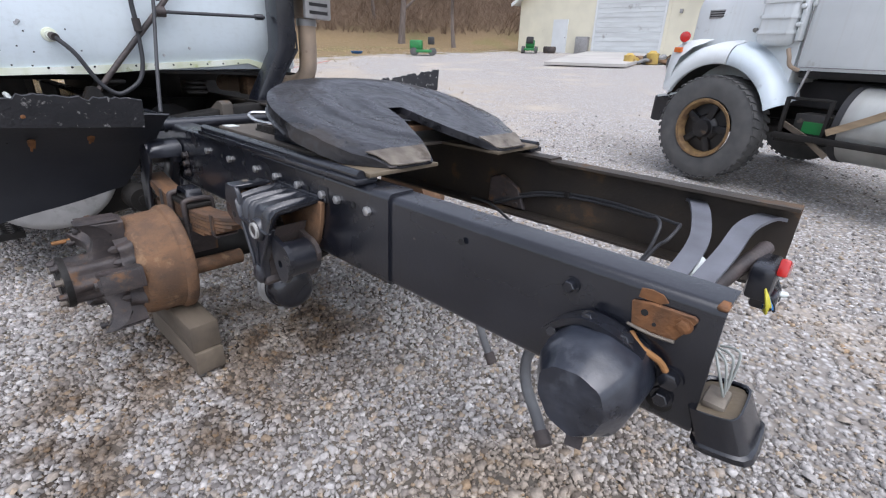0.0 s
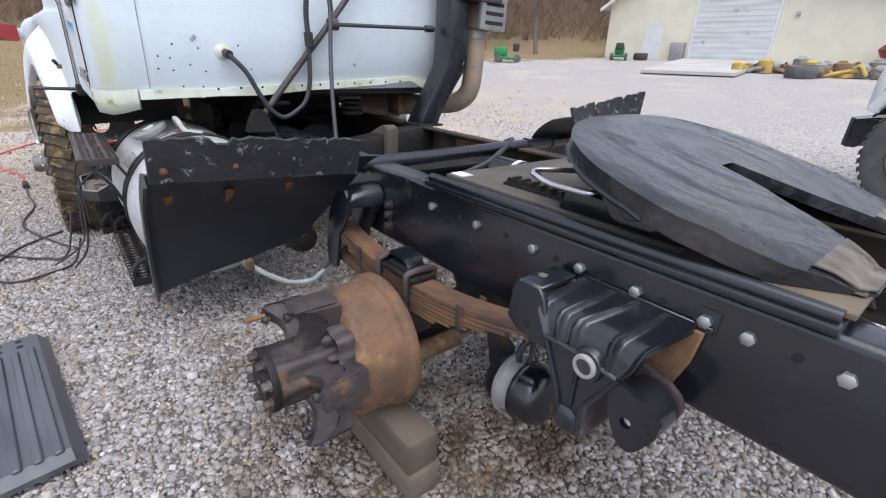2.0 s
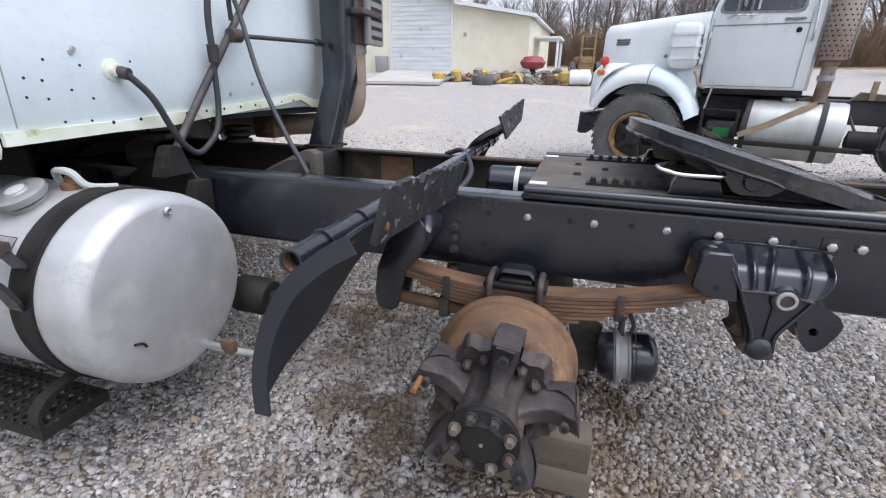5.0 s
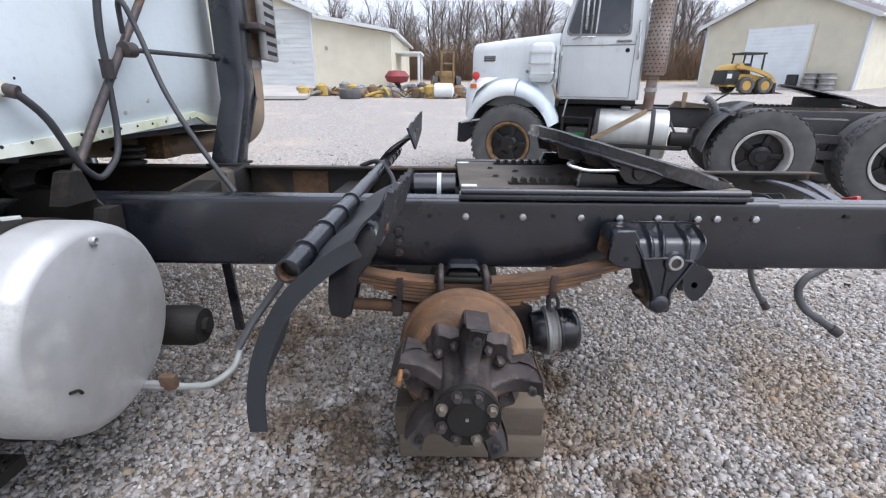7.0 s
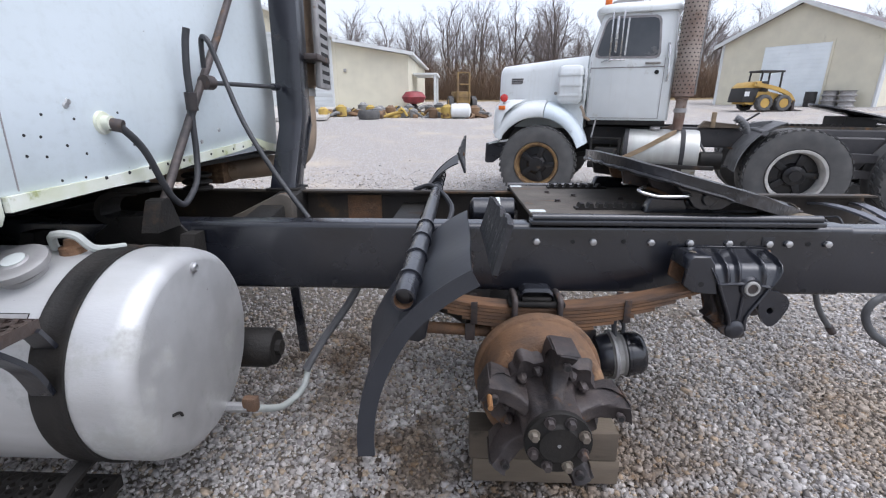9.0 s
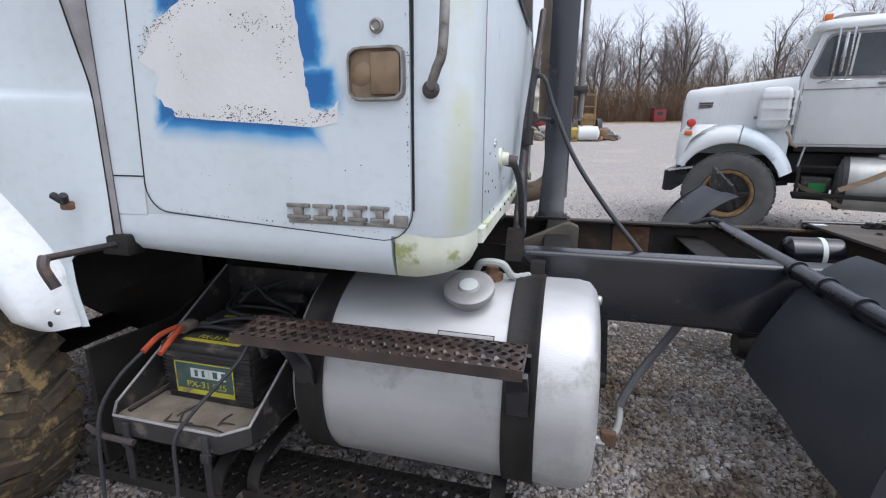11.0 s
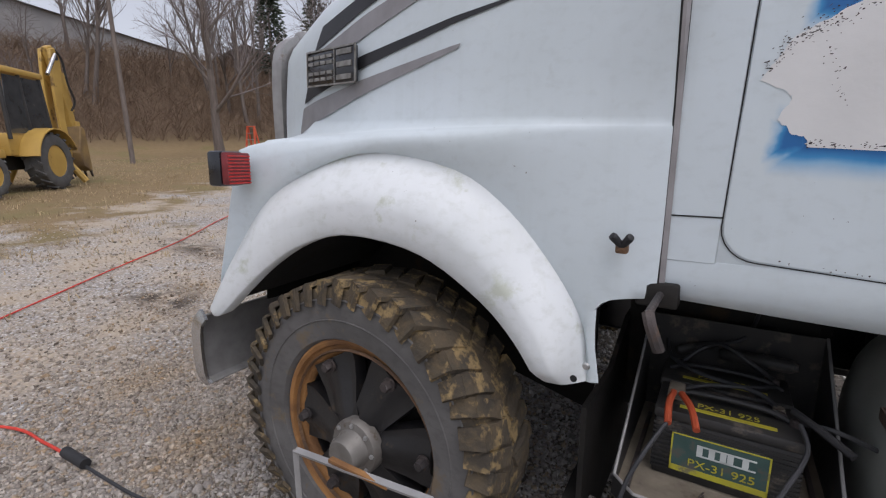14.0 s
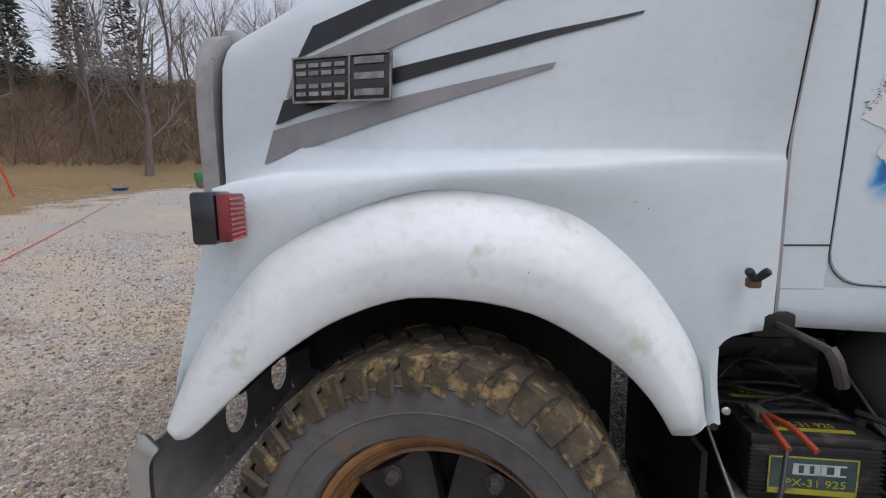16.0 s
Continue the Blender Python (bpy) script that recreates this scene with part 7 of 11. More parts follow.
def front_wheel(axle, px, py, pz, r, s=-1):
    width, rim = 0.27, 0.296
    c = (px - 0.039, py - s * width / 2, pz - 0.008)
    t = wh = part("front_wheel", tyre_bm(c, r, width, rim, s, lug_h=0.022), TYRE_GREY, axle, "weathered grey tyre on an orange rusted spoke rim")
    wd = width / 2
    part("tread_band", revolve(B(), c, (0, 1, 0), [(-wd * 0.99, r - 0.062), (-wd * 0.93, r - 0.032), (-wd * 0.6, r - 0.018), (0, r - 0.014), (wd * 0.6, r - 0.018), (wd * 0.93, r - 0.032), (wd * 0.99, r - 0.062)], 64, False), TYRE_MUD, wh)
    # lugs, two staggered rows
    rnd = random.Random(5)
    bm = B()
    n = 44
    for row in (-1, 1):
        for k in range(n):
            a = 2 * math.pi * (k + (0.5 if row > 0 else 0)) / n
            h = 0.014 + rnd.uniform(-0.004, 0.006)
            m = Matrix.Translation(c) @ Matrix.Rotation(a, 4, "Y") @ Matrix.Translation((0, row * 0.073, r - 0.024)) @ Matrix.Rotation(row * radians(22 + rnd.uniform(-7, 7)), 4, "Z") @ Matrix.Diagonal((rnd.uniform(0.72, 1.05), 1, 1, 1))
            rings = [[(-0.033 * q, -0.064, z), (0.033 * q, -0.064, z), (0.03 * q, 0.0, z + 0.002), (0.035 * q, 0.064, z), (-0.035 * q, 0.064, z), (-0.03 * q, 0.0, z + 0.002)] for z, q in ((0.0, 1.05), (h, 0.9))]
            rings[1] = [(x, y * 0.94, z + rnd.uniform(-0.003, 0.003)) for x, y, z in rings[1]]
            # shoulder bar running down the sidewall
            loft(bm, [[m @ Vector(v) for v in q] for q in rings])
            rings = [[(-0.032, row * 0.055, -0.002), (0.032, row * 0.055, -0.002), (0.03, row * 0.068, -0.062), (-0.03, row * 0.068, -0.062)], [(-0.03, row * 0.066, h), (0.03, row * 0.066, h), (0.026, row * 0.078, -0.056), (-0.026, row * 0.078, -0.056)]]
            loft(bm, [[m @ Vector(v) for v in q] for q in rings])
    tagged(part("tread_lug", bm, TYRE_MUD, t, "tread lugs caked with dry mud"), kind="stuff")
    for rr in (0.375, 0.44):
        part("sidewall_ring", revolve(B(), (c[0], c[1] + s * (width / 2 - 0.003), c[2]), (0, s, 0), [(0, rr), (0.004, rr + 0.003), (0, rr + 0.008)], 64, False), TYRE_GREY, t)
    part("rim", revolve(B(), (px - 0.012, py - s * 0.02, pz - 0.012), (0, -s, 0), [(0.02, 0.318), (0.0, 0.324), (-0.006, 0.316), (-0.002, 0.305), (0.01, 0.298), (0.014, 0.286), (0.018, 0.272), (0.026, 0.264), (0.04, 0.26)], 64, False), RUST_BRIGHT, wh, "orange rusted rim")
    part("rim_barrel", revolve(B(), (px - 0.012, py - s * 0.02, pz - 0.012), (0, -s, 0), [(0.038, 0.261), (0.055, 0.255), (0.12, 0.25), (0.12, 0.20)], 64, False), HUB_BLACK, wh, "dark inside of the rim")
    part("rim_ring", revolve(B(), (px - 0.012, py - s * 0.02, pz - 0.012), (0, -s, 0), [(0.006, 0.288), (-0.004, 0.284), (0.006, 0.279)], 64, False), RUST, wh)
    for k in range(6):
        a = radians(30 + 60 * k)
        m = Matrix.Translation((px, 0, pz)) @ Matrix.Rotation(a, 4, "Y")
        rings = []
        for d, hw, y in ((0.05, 0.055, -0.024), (0.11, 0.066, -0.012), (0.17, 0.084, 0.008), (0.222, 0.1, 0.018), (0.258, 0.104, 0.02)):
            rings.append([m @ Vector((hw * cc, py + s * (-y - 0.055 * (1 - q)), d)) for cc, q in ((-1, 0), (-0.92, 0.75), (-0.55, 0.72), (-0.3, 1), (0.3, 1), (0.55, 0.72), (0.92, 0.75), (1, 0))])
        part("spoke", loft_bm(rings), HUB_BLACK, wh, angle=60)
        p = m @ Vector((0, py - s * 0.016, 0.238))
        hexbolt("rim_clamp", p, (0, s, 0), 0.016, 0.03, RUST_DARK, wh)
    part("backing", revolve(B(), (px, py - s * 0.10, pz), (0, s, 0), [(0, 0.265), (0.004, 0.265)], 40), BLACK_DUSTY, wh)
    part("hub_cap", revolve(B(), (px + 0.02, py + s * 0.004, pz - 0.004), (0, s, 0), [(0, 0.088), (0.03, 0.087), (0.036, 0.083), (0.04, 0.062), (0.05, 0.057), (0.08, 0.054), (0.09, 0.047), (0.092, 0.01)], 36), HUB_STEEL, wh, "dirty grey steel hub cap")
    for k in range(8):
        a = 2 * math.pi * k / 8
        hexbolt("hub_nut", (px + 0.02 + 0.074 * math.cos(a), py + s * 0.040, pz - 0.004 + 0.074 * math.sin(a)), (0, s, 0), 0.007, 0.008, ZINC, wh, False)
    return wh


axle = thing("front_axle", "black steer axle with muddy lugged tyres on spoke rims", "axle")
part("axle_beam", cyl(B(), (-3.235, -1.15, 0.42), (-3.235, 1.15, 0.42), 0.05, seg=12), BLACK_DUSTY, axle)
front_wheel(axle, -3.231, -1.362, 0.423, 0.51)
front_wheel(axle, -3.231, 1.362, 0.423, 0.51, 1)
solid("engine_block", box(B(), -3.35, -2.4, -0.3, 0.3, 0.62, 1.2, 0.03), BLACK_DUSTY, "dark oily engine hidden behind the wheel", "engine")


# ---------- tank, steps, batteries ----------
def step_bm(x0, x1, y0, y1, z, rows, cols, lip=0.035):
    """Tread plate with raised rims round its drain holes."""
    bm = B()
    gx, gy = (x1 - x0) / cols, (y1 - y0) / rows
    n = 8
    for i in range(cols):
        for j in range(rows):
            cx, cy = x0 + gx * (i + 0.5), y0 + gy * (j + 0.5)
            h = min(gx, gy) * 0.27
            ring = [(cx + h * math.cos(2 * math.pi * k / n + math.pi / n), cy + h * math.sin(2 * math.pi * k / n + math.pi / n)) for k in range(n)]
            out_ = []
            for k in range(n):
                a = 2 * math.pi * k / n + math.pi / n
                c, q = math.cos(a), math.sin(a)
                m_ = max(abs(c), abs(q))
                out_.append((cx + gx / 2 * c / m_ if abs(c) >= abs(q) - 1e-9 else cx + gx / 2 * (c / abs(q)) , cy + gy / 2 * q / m_ if abs(q) >= abs(c) - 1e-9 else cy + gy / 2 * (q / abs(c))))
            loft(bm, [[(x, y, z - 0.02) for x, y in ring], [(x, y, z + 0.003) for x, y in ring], [(x, y, z) for x, y in out_]], closed=True, caps=False)
    e = 0.003
    box(bm, x0 - e, x1 + e, y0 - e, y0, z - lip, z + 0.001)
    box(bm, x0 - e, x1 + e, y1, y1 + e, z - lip, z + 0.001)
    box(bm, x0 - e, x0, y0, y1, z - lip, z + 0.001)
    box(bm, x1, x1 + e, y0, y1, z - lip, z + 0.001)
    return bm


STEP_BROWN = mat("worn_brown_black_step", (0.026, 0.019, 0.017), (0.058, 0.04, 0.032), 9, 0.28, 0.5, bump=0.2, bscale=90, dirt=(0.11, 0.075, 0.055), dscale=12, damount=0.36)
TY, TZ, TRD = -0.815, 0.555, 0.297


def build_tank():
    tk = thing("fuel_tank", "dull aluminium cylindrical fuel tank held by black straps", "fuel tank")
    x0, x1 = -2.018, -1.125
    prof = [(0.092, 0.2), (0.092, TRD), (0.835, TRD), (0.868, 0.29), (0.884, 0.272), (0.889, 0.258)]
    part("shell", revolve(B(), (x0, TY, TZ), (1, 0, 0), prof, 72), ALU, tk)
    part("end_plate", revolve(B(), (x0, TY, TZ), (1, 0, 0), [(0.8886, 0.2595), (0.8875, 0.25), (0.8835, 0.243), (0.8835, 0.01)], 72), ALU_END, tk, "dull stained aluminium end plate")
    # front dome, its shade put into the colour
    part("tank_end", revolve(B(), (x0 + 0.008, TY, TZ), (1, 0, 0), [(0, 0.01), (0.007, 0.1), (0.022, 0.19), (0.04, 0.245), (0.058, 0.276), (0.072, TRD - 0.005), (0.086, TRD - 0.001), (0.1, TRD - 0.001)], 72), TANK_END, tk, "dull grey-green domed tank end, coloured darker for the shade under the cab")
    for xs in (-1.358, -1.928):
        bm = B()
        revolve(bm, (xs, TY, TZ), (1, 0, 0), [(0, TRD + 0.001), (0, TRD + 0.007), (0.012, TRD + 0.007), (0.016, TRD + 0.004), (0.066, TRD + 0.004), (0.07, TRD + 0.007), (0.082, TRD + 0.007), (0.082, TRD + 0.001)], 72, False)
        part("strap", bm, BLACK_DUSTY, tk, "black steel strap")
        bm = B()
        prism(bm, [(-0.44, 0.82), (-0.50, 0.82), (-0.56, 0.66), (-0.56, 0.42), (-0.72, 0.255), (-0.78, 0.245), (-0.78, 0.225), (-0.44, 0.28)], "yz", xs + 0.015, xs + 0.065)
        part("bracket", bm, BLACK_DUSTY, tk)
    bm = B()
    d = Vector((0, -0.42, 0.9)).normalized()
    p = Vector((-1.475, TY, TZ)) + d * (TRD - 0.01)
    cap = part("filler_cap", revolve(B(), p, d, [(0, 0.052), (0.02, 0.052), (0.02, 0.046), (0.03, 0.046), (0.03, 0.066), (0.036, 0.07), (0.05, 0.069), (0.054, 0.06), (0.052, 0.03), (0.056, 0.026), (0.058, 0.005)], 36), STEEL_GREY, tk, "grey round filler cap")
    part("cap_centre", revolve(B(), p + d * 0.057, d, [(0, 0.025), (0.002, 0.025)], 24), LABEL_WHITE, cap)
    for nm, g, rr, mt in (("plate_border", 0.0, 0.0008, BLACK_DUSTY), ("label_plate", 0.0025, 0.0016, STEEL_GREY)):
        bm = B()
        rows = []
        for i in range(7):
            a = radians(31) + g / TRD + (radians(12) - 2 * g / TRD) * i / 6
            rows.append([(x, TY - (TRD + rr) * math.cos(a), TZ + (TRD + rr) * math.sin(a)) for x in (-1.54 + g, -1.39 - g)])
        loft(bm, rows, closed=False, caps=False)
        part(nm, bm, mt, tk, "worn bright maker's plate" if g else "")
    bm = B()
    p2 = Vector((-1.43, TY - 0.02, TZ + TRD))
    revolve(bm, p2 - Vector((0, 0, 0.01)), (0, 0, 1), [(0, 0.032), (0.025, 0.032), (0.03, 0.02), (0.045, 0.018)], 16)
    part("sender_boss", bm, RUST, tk, "rusty sender boss")
    bm = B()
    sweep(bm, [p2 + Vector((-0.05, 0.0, 0.01)), p2 + Vector((-0.03, -0.02, 0.05)), p2 + Vector((0.03, -0.02, 0.05)), p2 + Vector((0.06, 0.0, 0.01)), p2 + Vector((0.1, 0.06, 0.0))], 0.011, 8)
    part("vent_hose", bm, HOSE_PALE, tk)
    part("end_plug", revolve(B(), (x1 + 0.0, -0.80, 0.80), (1, 0, 0), [(-0.01, 0.014), (0.004, 0.014), (0.008, 0.009), (0.006, 0.005)], 14), ZINC, tk)
    bm = B()
    sweep(bm, [(x1 - 0.002, -0.985, 0.452), (x1 + 0.001, -0.962, 0.445), (x1 + 0.001, -0.952, 0.43)], 0.004, 6)
    part("dent", bm, BLACK_DUSTY, tk, "small dark scrape")
    # outlet valve and hose
    part("outlet_fitting", cyl(B(), (x1 - 0.01, -0.72, 0.295), (x1 + 0.06, -0.72, 0.295), 0.017, seg=8), ZINC, tk)
    part("outlet_valve", box(B(), x1 + 0.045, x1 + 0.095, -0.735, -0.705, 0.285, 0.335, 0.008), RUST, tk)
    bm = B()
    sweep(bm, [(x1 + 0.03, -0.72, 0.30), (x1 + 0.07, -0.66, 0.25), (x1 + 0.10, -0.56, 0.19), (x1 + 0.13, -0.47, 0.185), (x1 + 0.145, -0.42, 0.215), (x1 + 0.14, -0.36, 0.27)], 0.0125, 10)
    part("outlet_hose", bm, HOSE_PALE, tk, "pale bent fuel hose")
    bm = B()
    sweep(bm, [(x1 + 0.14, -0.40, 0.245), (x1 + 0.20, -0.35, 0.35), (x1 + 0.30, -0.30, 0.49), (x1 + 0.36, -0.3, 0.6)], 0.016, 8)
    part("line_upper", bm, HOSE_GREY, tk)
    # filter can behind the tank
    fl = thing("oil_filter", "oily black canister filter behind the fuel tank", "filter")
    part("can", revolve(B(), (-1.22, -0.45, 0.37), (1, 0, 0), [(0, 0.05), (0.01, 0.074), (0.12, 0.074), (0.135, 0.066), (0.15, 0.063), (0.152, 0.02)], 28), BLACK_DUSTY, fl)
    part("filter_head", cyl(B(), (-1.075, -0.45, 0.37), (-1.05, -0.45, 0.37), 0.03, seg=8), BLACK_DUSTY, fl)
    bm = B()
    prism(bm, [(-1.08, 0.66), (-1.045, 0.66), (-1.02, 0.25), (-1.055, 0.25)], "xz", -0.26, -0.245)
    solid("hanger_strap", bm, BLACK, "narrow black steel hanger strap below the rail", "bracket")

    st = thing("cab_step", "worn brown-black perforated steel step over the tank", "step", "cab steps")
    part("tread", step_bm(-2.018, -1.305, -1.232, -1.105, 0.776, 3, 24, 0.026), STEP_BROWN, st)
    for xs in (-1.358, -1.928):
        bm = B()
        sweep(bm, [(xs + 0.04, -1.215, 0.755), (xs + 0.04, -1.15, 0.68), (xs + 0.04, -1.118, 0.60)], 0.026, flat=0.006, side=(1, 0, 0))
        sweep(bm, [(xs + 0.04, -1.115, 0.755), (xs + 0.04, -1.085, 0.70)], 0.026, flat=0.005, side=(1, 0, 0))
        part("gusset", bm, BLACK, st)
    for x0, x1, y0, y1, z in ((-2.11, -1.335, -1.145, -0.955, 0.23), (-2.66, -2.14, -1.19, -1.0, 0.235)):
        s2 = thing("cab_step", "black perforated steel step hung low below the tank", "step", "cab steps")
        part("tread", step_bm(x0, x1, y0, y1, z, 4, int((x1 - x0) / 0.038)), BLACK_DUSTY, s2)
        for x in (x0 + 0.03, x1 - 0.03):
            bm = B()
            sweep(bm, [(x, y0 + 0.01, z - 0.02), (x, y0 + 0.02, z + 0.05), (x, y0 + 0.12, z + 0.09), (x, -0.75, z + 0.10)], 0.02, flat=0.005, side=(1, 0, 0), n=3)
            part("hanger", bm, BLACK_DUSTY, s2)


def battery(px, py, pz, label):
    bt = thing("battery", label, "battery", "truck batteries", m=LEAN @ pose(px, py, pz) @ Matrix.Diagonal((0.96, 1, 0.82, 1)))
    part("case", box(B(), -0.165, 0.165, -0.085, 0.085, 0, 0.2, 0.008), BATTERY_BLACK, bt)
    part("lid", box(B(), -0.17, 0.17, -0.09, 0.09, 0.2, 0.235, 0.008), BATTERY_BLACK, bt)
    bm = B()
    for k in range(11):
        z = 0.025 + 0.0155 * k
        box(bm, -0.168, 0.168, -0.0885, -0.08, z, z + 0.006)
        for s in (-1, 1):
            box(bm, min(s * 0.16, s * 0.1685), max(s * 0.16, s * 0.1685), -0.07, 0.07, z, z + 0.006)
    part("rib", bm, BATTERY_BLACK, bt)
    lb = part("label_plate", box(B(), -0.12, 0.105, -0.0915, -0.0885, 0.035, 0.165), LABEL_GREEN, bt, "dark green label")
    bm = B()
    for a in ((-0.12, 0.105, 0.161, 0.165), (-0.12, 0.105, 0.035, 0.054), (-0.12, -0.116, 0.035, 0.165), (0.101, 0.105, 0.035, 0.165)):
        box(bm, a[0], a[1], -0.0925, -0.0912, a[2], a[3])
    part("label_band", bm, LABEL_YELLOW, lb, "yellow band and border")
    bm = B()
    box(bm, -0.058, 0.075, -0.0926, -0.0912, 0.137, 0.142)
    box(bm, -0.058, 0.075, -0.0926, -0.0912, 0.104, 0.109)
    for x in (-0.058, -0.03, -0.004, 0.012, 0.045):
        box(bm, x, x + 0.014, -0.0926, -0.0912, 0.106, 0.14)
    part("label_mark", bm, LABEL_WHITE, lb, "plain white bars")
    part("label_type", text_bm("PX-31 925", 0.036, (-0.078, -0.0928, 0.064)), LABEL_YELLOW, lb)
    part("top_sticker", box(B(), -0.11, 0.11, -0.062, -0.046, 0.2345, 0.2365), LABEL_YELLOW, bt, "yellow strip on the lid")
    part("lid_type", text_bm("PX-31 925", 0.034, (-0.07, -0.038, 0.2362), True), LABEL_YELLOW, bt)
    for x in (-0.12, 0.12):
        part("terminal", revolve(B(), (x, 0.045, 0.235), (0, 0, 1), [(0, 0.016), (0.018, 0.013), (0.019, 0.004)], 14), WORN_STEEL, bt)
    part("lid_handle", sweep(B(), [(-0.15, 0.0, 0.235), (-0.08, 0.0, 0.262), (0.08, 0.0, 0.262), (0.15, 0.0, 0.235)], 0.008, 8), RUBBER_BLACK, bt)
    return bt


def text_bm(text, size, p, lying=False):
    cu = bpy.data.curves.new("lettering", "FONT")
    cu.body, cu.size, cu.extrude = text, size, 0.0004
    ob = bpy.data.objects.new("lettering", cu)
    scene.collection.objects.link(ob)
    me = ob.to_mesh()
    bm = B()
    bm.from_mesh(me)
    ob.to_mesh_clear()
    bpy.data.objects.remove(ob)
    bpy.data.curves.remove(cu)
    bmesh.ops.transform(bm, matrix=Matrix.Translation(p) @ Matrix.Rotation(0 if lying else math.pi / 2, 4, "X"), verts=bm.verts[:])
    return bm


def build_battery_box():
    bx = thing("battery_tray", "dusty black open battery tray beside the tank", "battery tray")
    x0, x1, y0, y1, z = -2.505, -2.045, -1.225, -0.66, 0.437
    part("tray_floor", prism(B(), [(x0, y1), (x0, y0 + 0.05), (x0 + 0.05, y0), (x1 - 0.05, y0), (x1, y0 + 0.05), (x1, y1)], "xy", z - 0.012, z), DUST_TRAY, bx, "dust-covered tray floor")
    def tray_ring(o, zf, zb):
        return [(x0 - o, y0 + 0.05, zf), (x0 + 0.05, y0 - o, zf), (x1 - 0.05, y0 - o, zf), (x1 + o, y0 + 0.05, zf), (x1 + o, y1 + o, zb), (x0 - o, y1 + o, zb)]
    part("tray_wall", loft_bm([tray_ring(0, z - 0.022, z - 0.05), tray_ring(0, z + 0.032, z + 0.33), tray_ring(0.008, z + 0.032, z + 0.33), tray_ring(0.008, z - 0.022, z - 0.05)], caps=False), BATTERY_BLACK, bx)
    # square bars lying along the floor beside the battery, with spilled dirt
    for xa in (x0 + 0.022, x1 - 0.034):
        part("floor_bar", box(B(), xa, xa + 0.012, y0 + 0.06, -0.75, z + 0.0005, z + 0.012, 0.002), RUST_DARK, bx)
    rnd = random.Random(21)
    for k in range(9):
        p = (rnd.uniform(-2.34, -2.12), rnd.uniform(-1.19, -1.11))
        bm = B()
        w = rnd.uniform(0, 3.1)
        l = rnd.uniform(0.015, 0.045)
        sweep(bm, [(p[0] - l * math.cos(w), p[1] - l * math.sin(w), z + 0.003), (p[0] + 0.008 * rnd.uniform(-1, 1), p[1], z + 0.005), (p[0] + l * math.cos(w), p[1] + l * math.sin(w), z + 0.003)], 0.0025, 5, n=3)
        part("twig", bm, RUST_DARK, bx)
    bm = B()
    rim = [(x0 - 0.004, y1, z + 0.332), (x0 - 0.004, y0 + 0.05, z + 0.034), (x0 + 0.05, y0 - 0.004, z + 0.034), (x1 - 0.05, y0 - 0.004, z + 0.034), (x1 + 0.004, y0 + 0.05, z + 0.034), (x1 + 0.004, y1, z + 0.332)]
    for a, b in zip(rim, rim[1:]):
        sweep(bm, [a, b], 0.0042, 8, n=1)
    part("rim_bar", bm, STEEL_GREY, bx, "worn bright tray rim")
    for x in (x0 + 0.10, x1 - 0.09):
        bm = B()
        box(bm, x - 0.011, x + 0.011, y0 - 0.018, y0 - 0.009, z - 0.16, z + 0.025, 0.003)
        box(bm, x - 0.014, x + 0.014, y0 - 0.024, y0 - 0.009, z - 0.05, z - 0.02, 0.004)
        part("latch_strap", bm, RUBBER_BLACK, bx)
    bm = B()
    sweep(bm, [(x0 - 0.05, y0 - 0.01, z - 0.015), (x0 + 0.02, y0 - 0.022, z - 0.025), (x0 + 0.13, y0 - 0.02, z - 0.03)], 0.009, 8)
    part("tie_rod", bm, RUST_DARK, bx)
    part("back_panel", prism(B(), [(-1.17, 0.16), (-1.17, 0.63), (-0.85, 0.615), (-0.60, 0.72), (-0.45, 0.72), (-0.45, 0.16)], "yz", x0 - 0.10, x0 - 0.085), BLACK_DUSTY, bx)
    part("inner_panel", box(B(), x0 - 0.09, x1, -0.56, -0.545, 0.36, 0.9), BLACK_DUSTY, bx)
    battery(-2.277, -0.972, 0.4375, "dusty black truck battery with a green and yellow label")
    battery(-2.285, -0.775, 0.4375, "second dusty black truck battery behind the first")
    # jump leads
    ld = thing("jump_lead", "jump lead with orange-red clamp grips on the battery", "cable")
    bm = B()
    for dx in (0.0, 0.062):
        sweep(bm, [(-2.40 + 0.3 * dx, -1.03, 0.668), (-2.405 + 0.8 * dx, -1.09, 0.664), (-2.40 + dx, -1.155, 0.642)], 0.0085, 8)
    part("clamp_grip", bm, RED_CLAMP, ld, "orange-red clamp grips")
    part("clamp_jaw", box(B(), -2.415, -2.375, -1.03, -0.965, 0.645, 0.672, 0.006), WORN_STEEL, ld)
    for pts in ([(-2.402, -1.15, 0.642), (-2.44, -1.21, 0.58), (-2.475, -1.25, 0.49), (-2.49, -1.26, 0.36), (-2.485, -1.275, 0.2), (-2.48, -1.30, 0.05), (-2.4, -1.45, -0.03)],
                [(-2.13, -1.03, 0.66), (-2.12, -1.09, 0.625), (-2.16, -1.16, 0.56), (-2.20, -1.215, 0.50), (-2.225, -1.25, 0.44), (-2.23, -1.255, 0.3), (-2.235, -1.28, 0.1), (-2.3, -1.36, -0.03)]):
        part("lead", sweep(B(), pts, 0.0055, 8), HOSE_BLACK, ld)
    part("clamp_grip", sweep(B(), [(-2.14, -0.98, 0.668), (-2.10, -1.03, 0.662), (-2.04, -1.085, 0.64)], 0.009, 8), RUBBER_BLACK, ld, "black clamp grip")
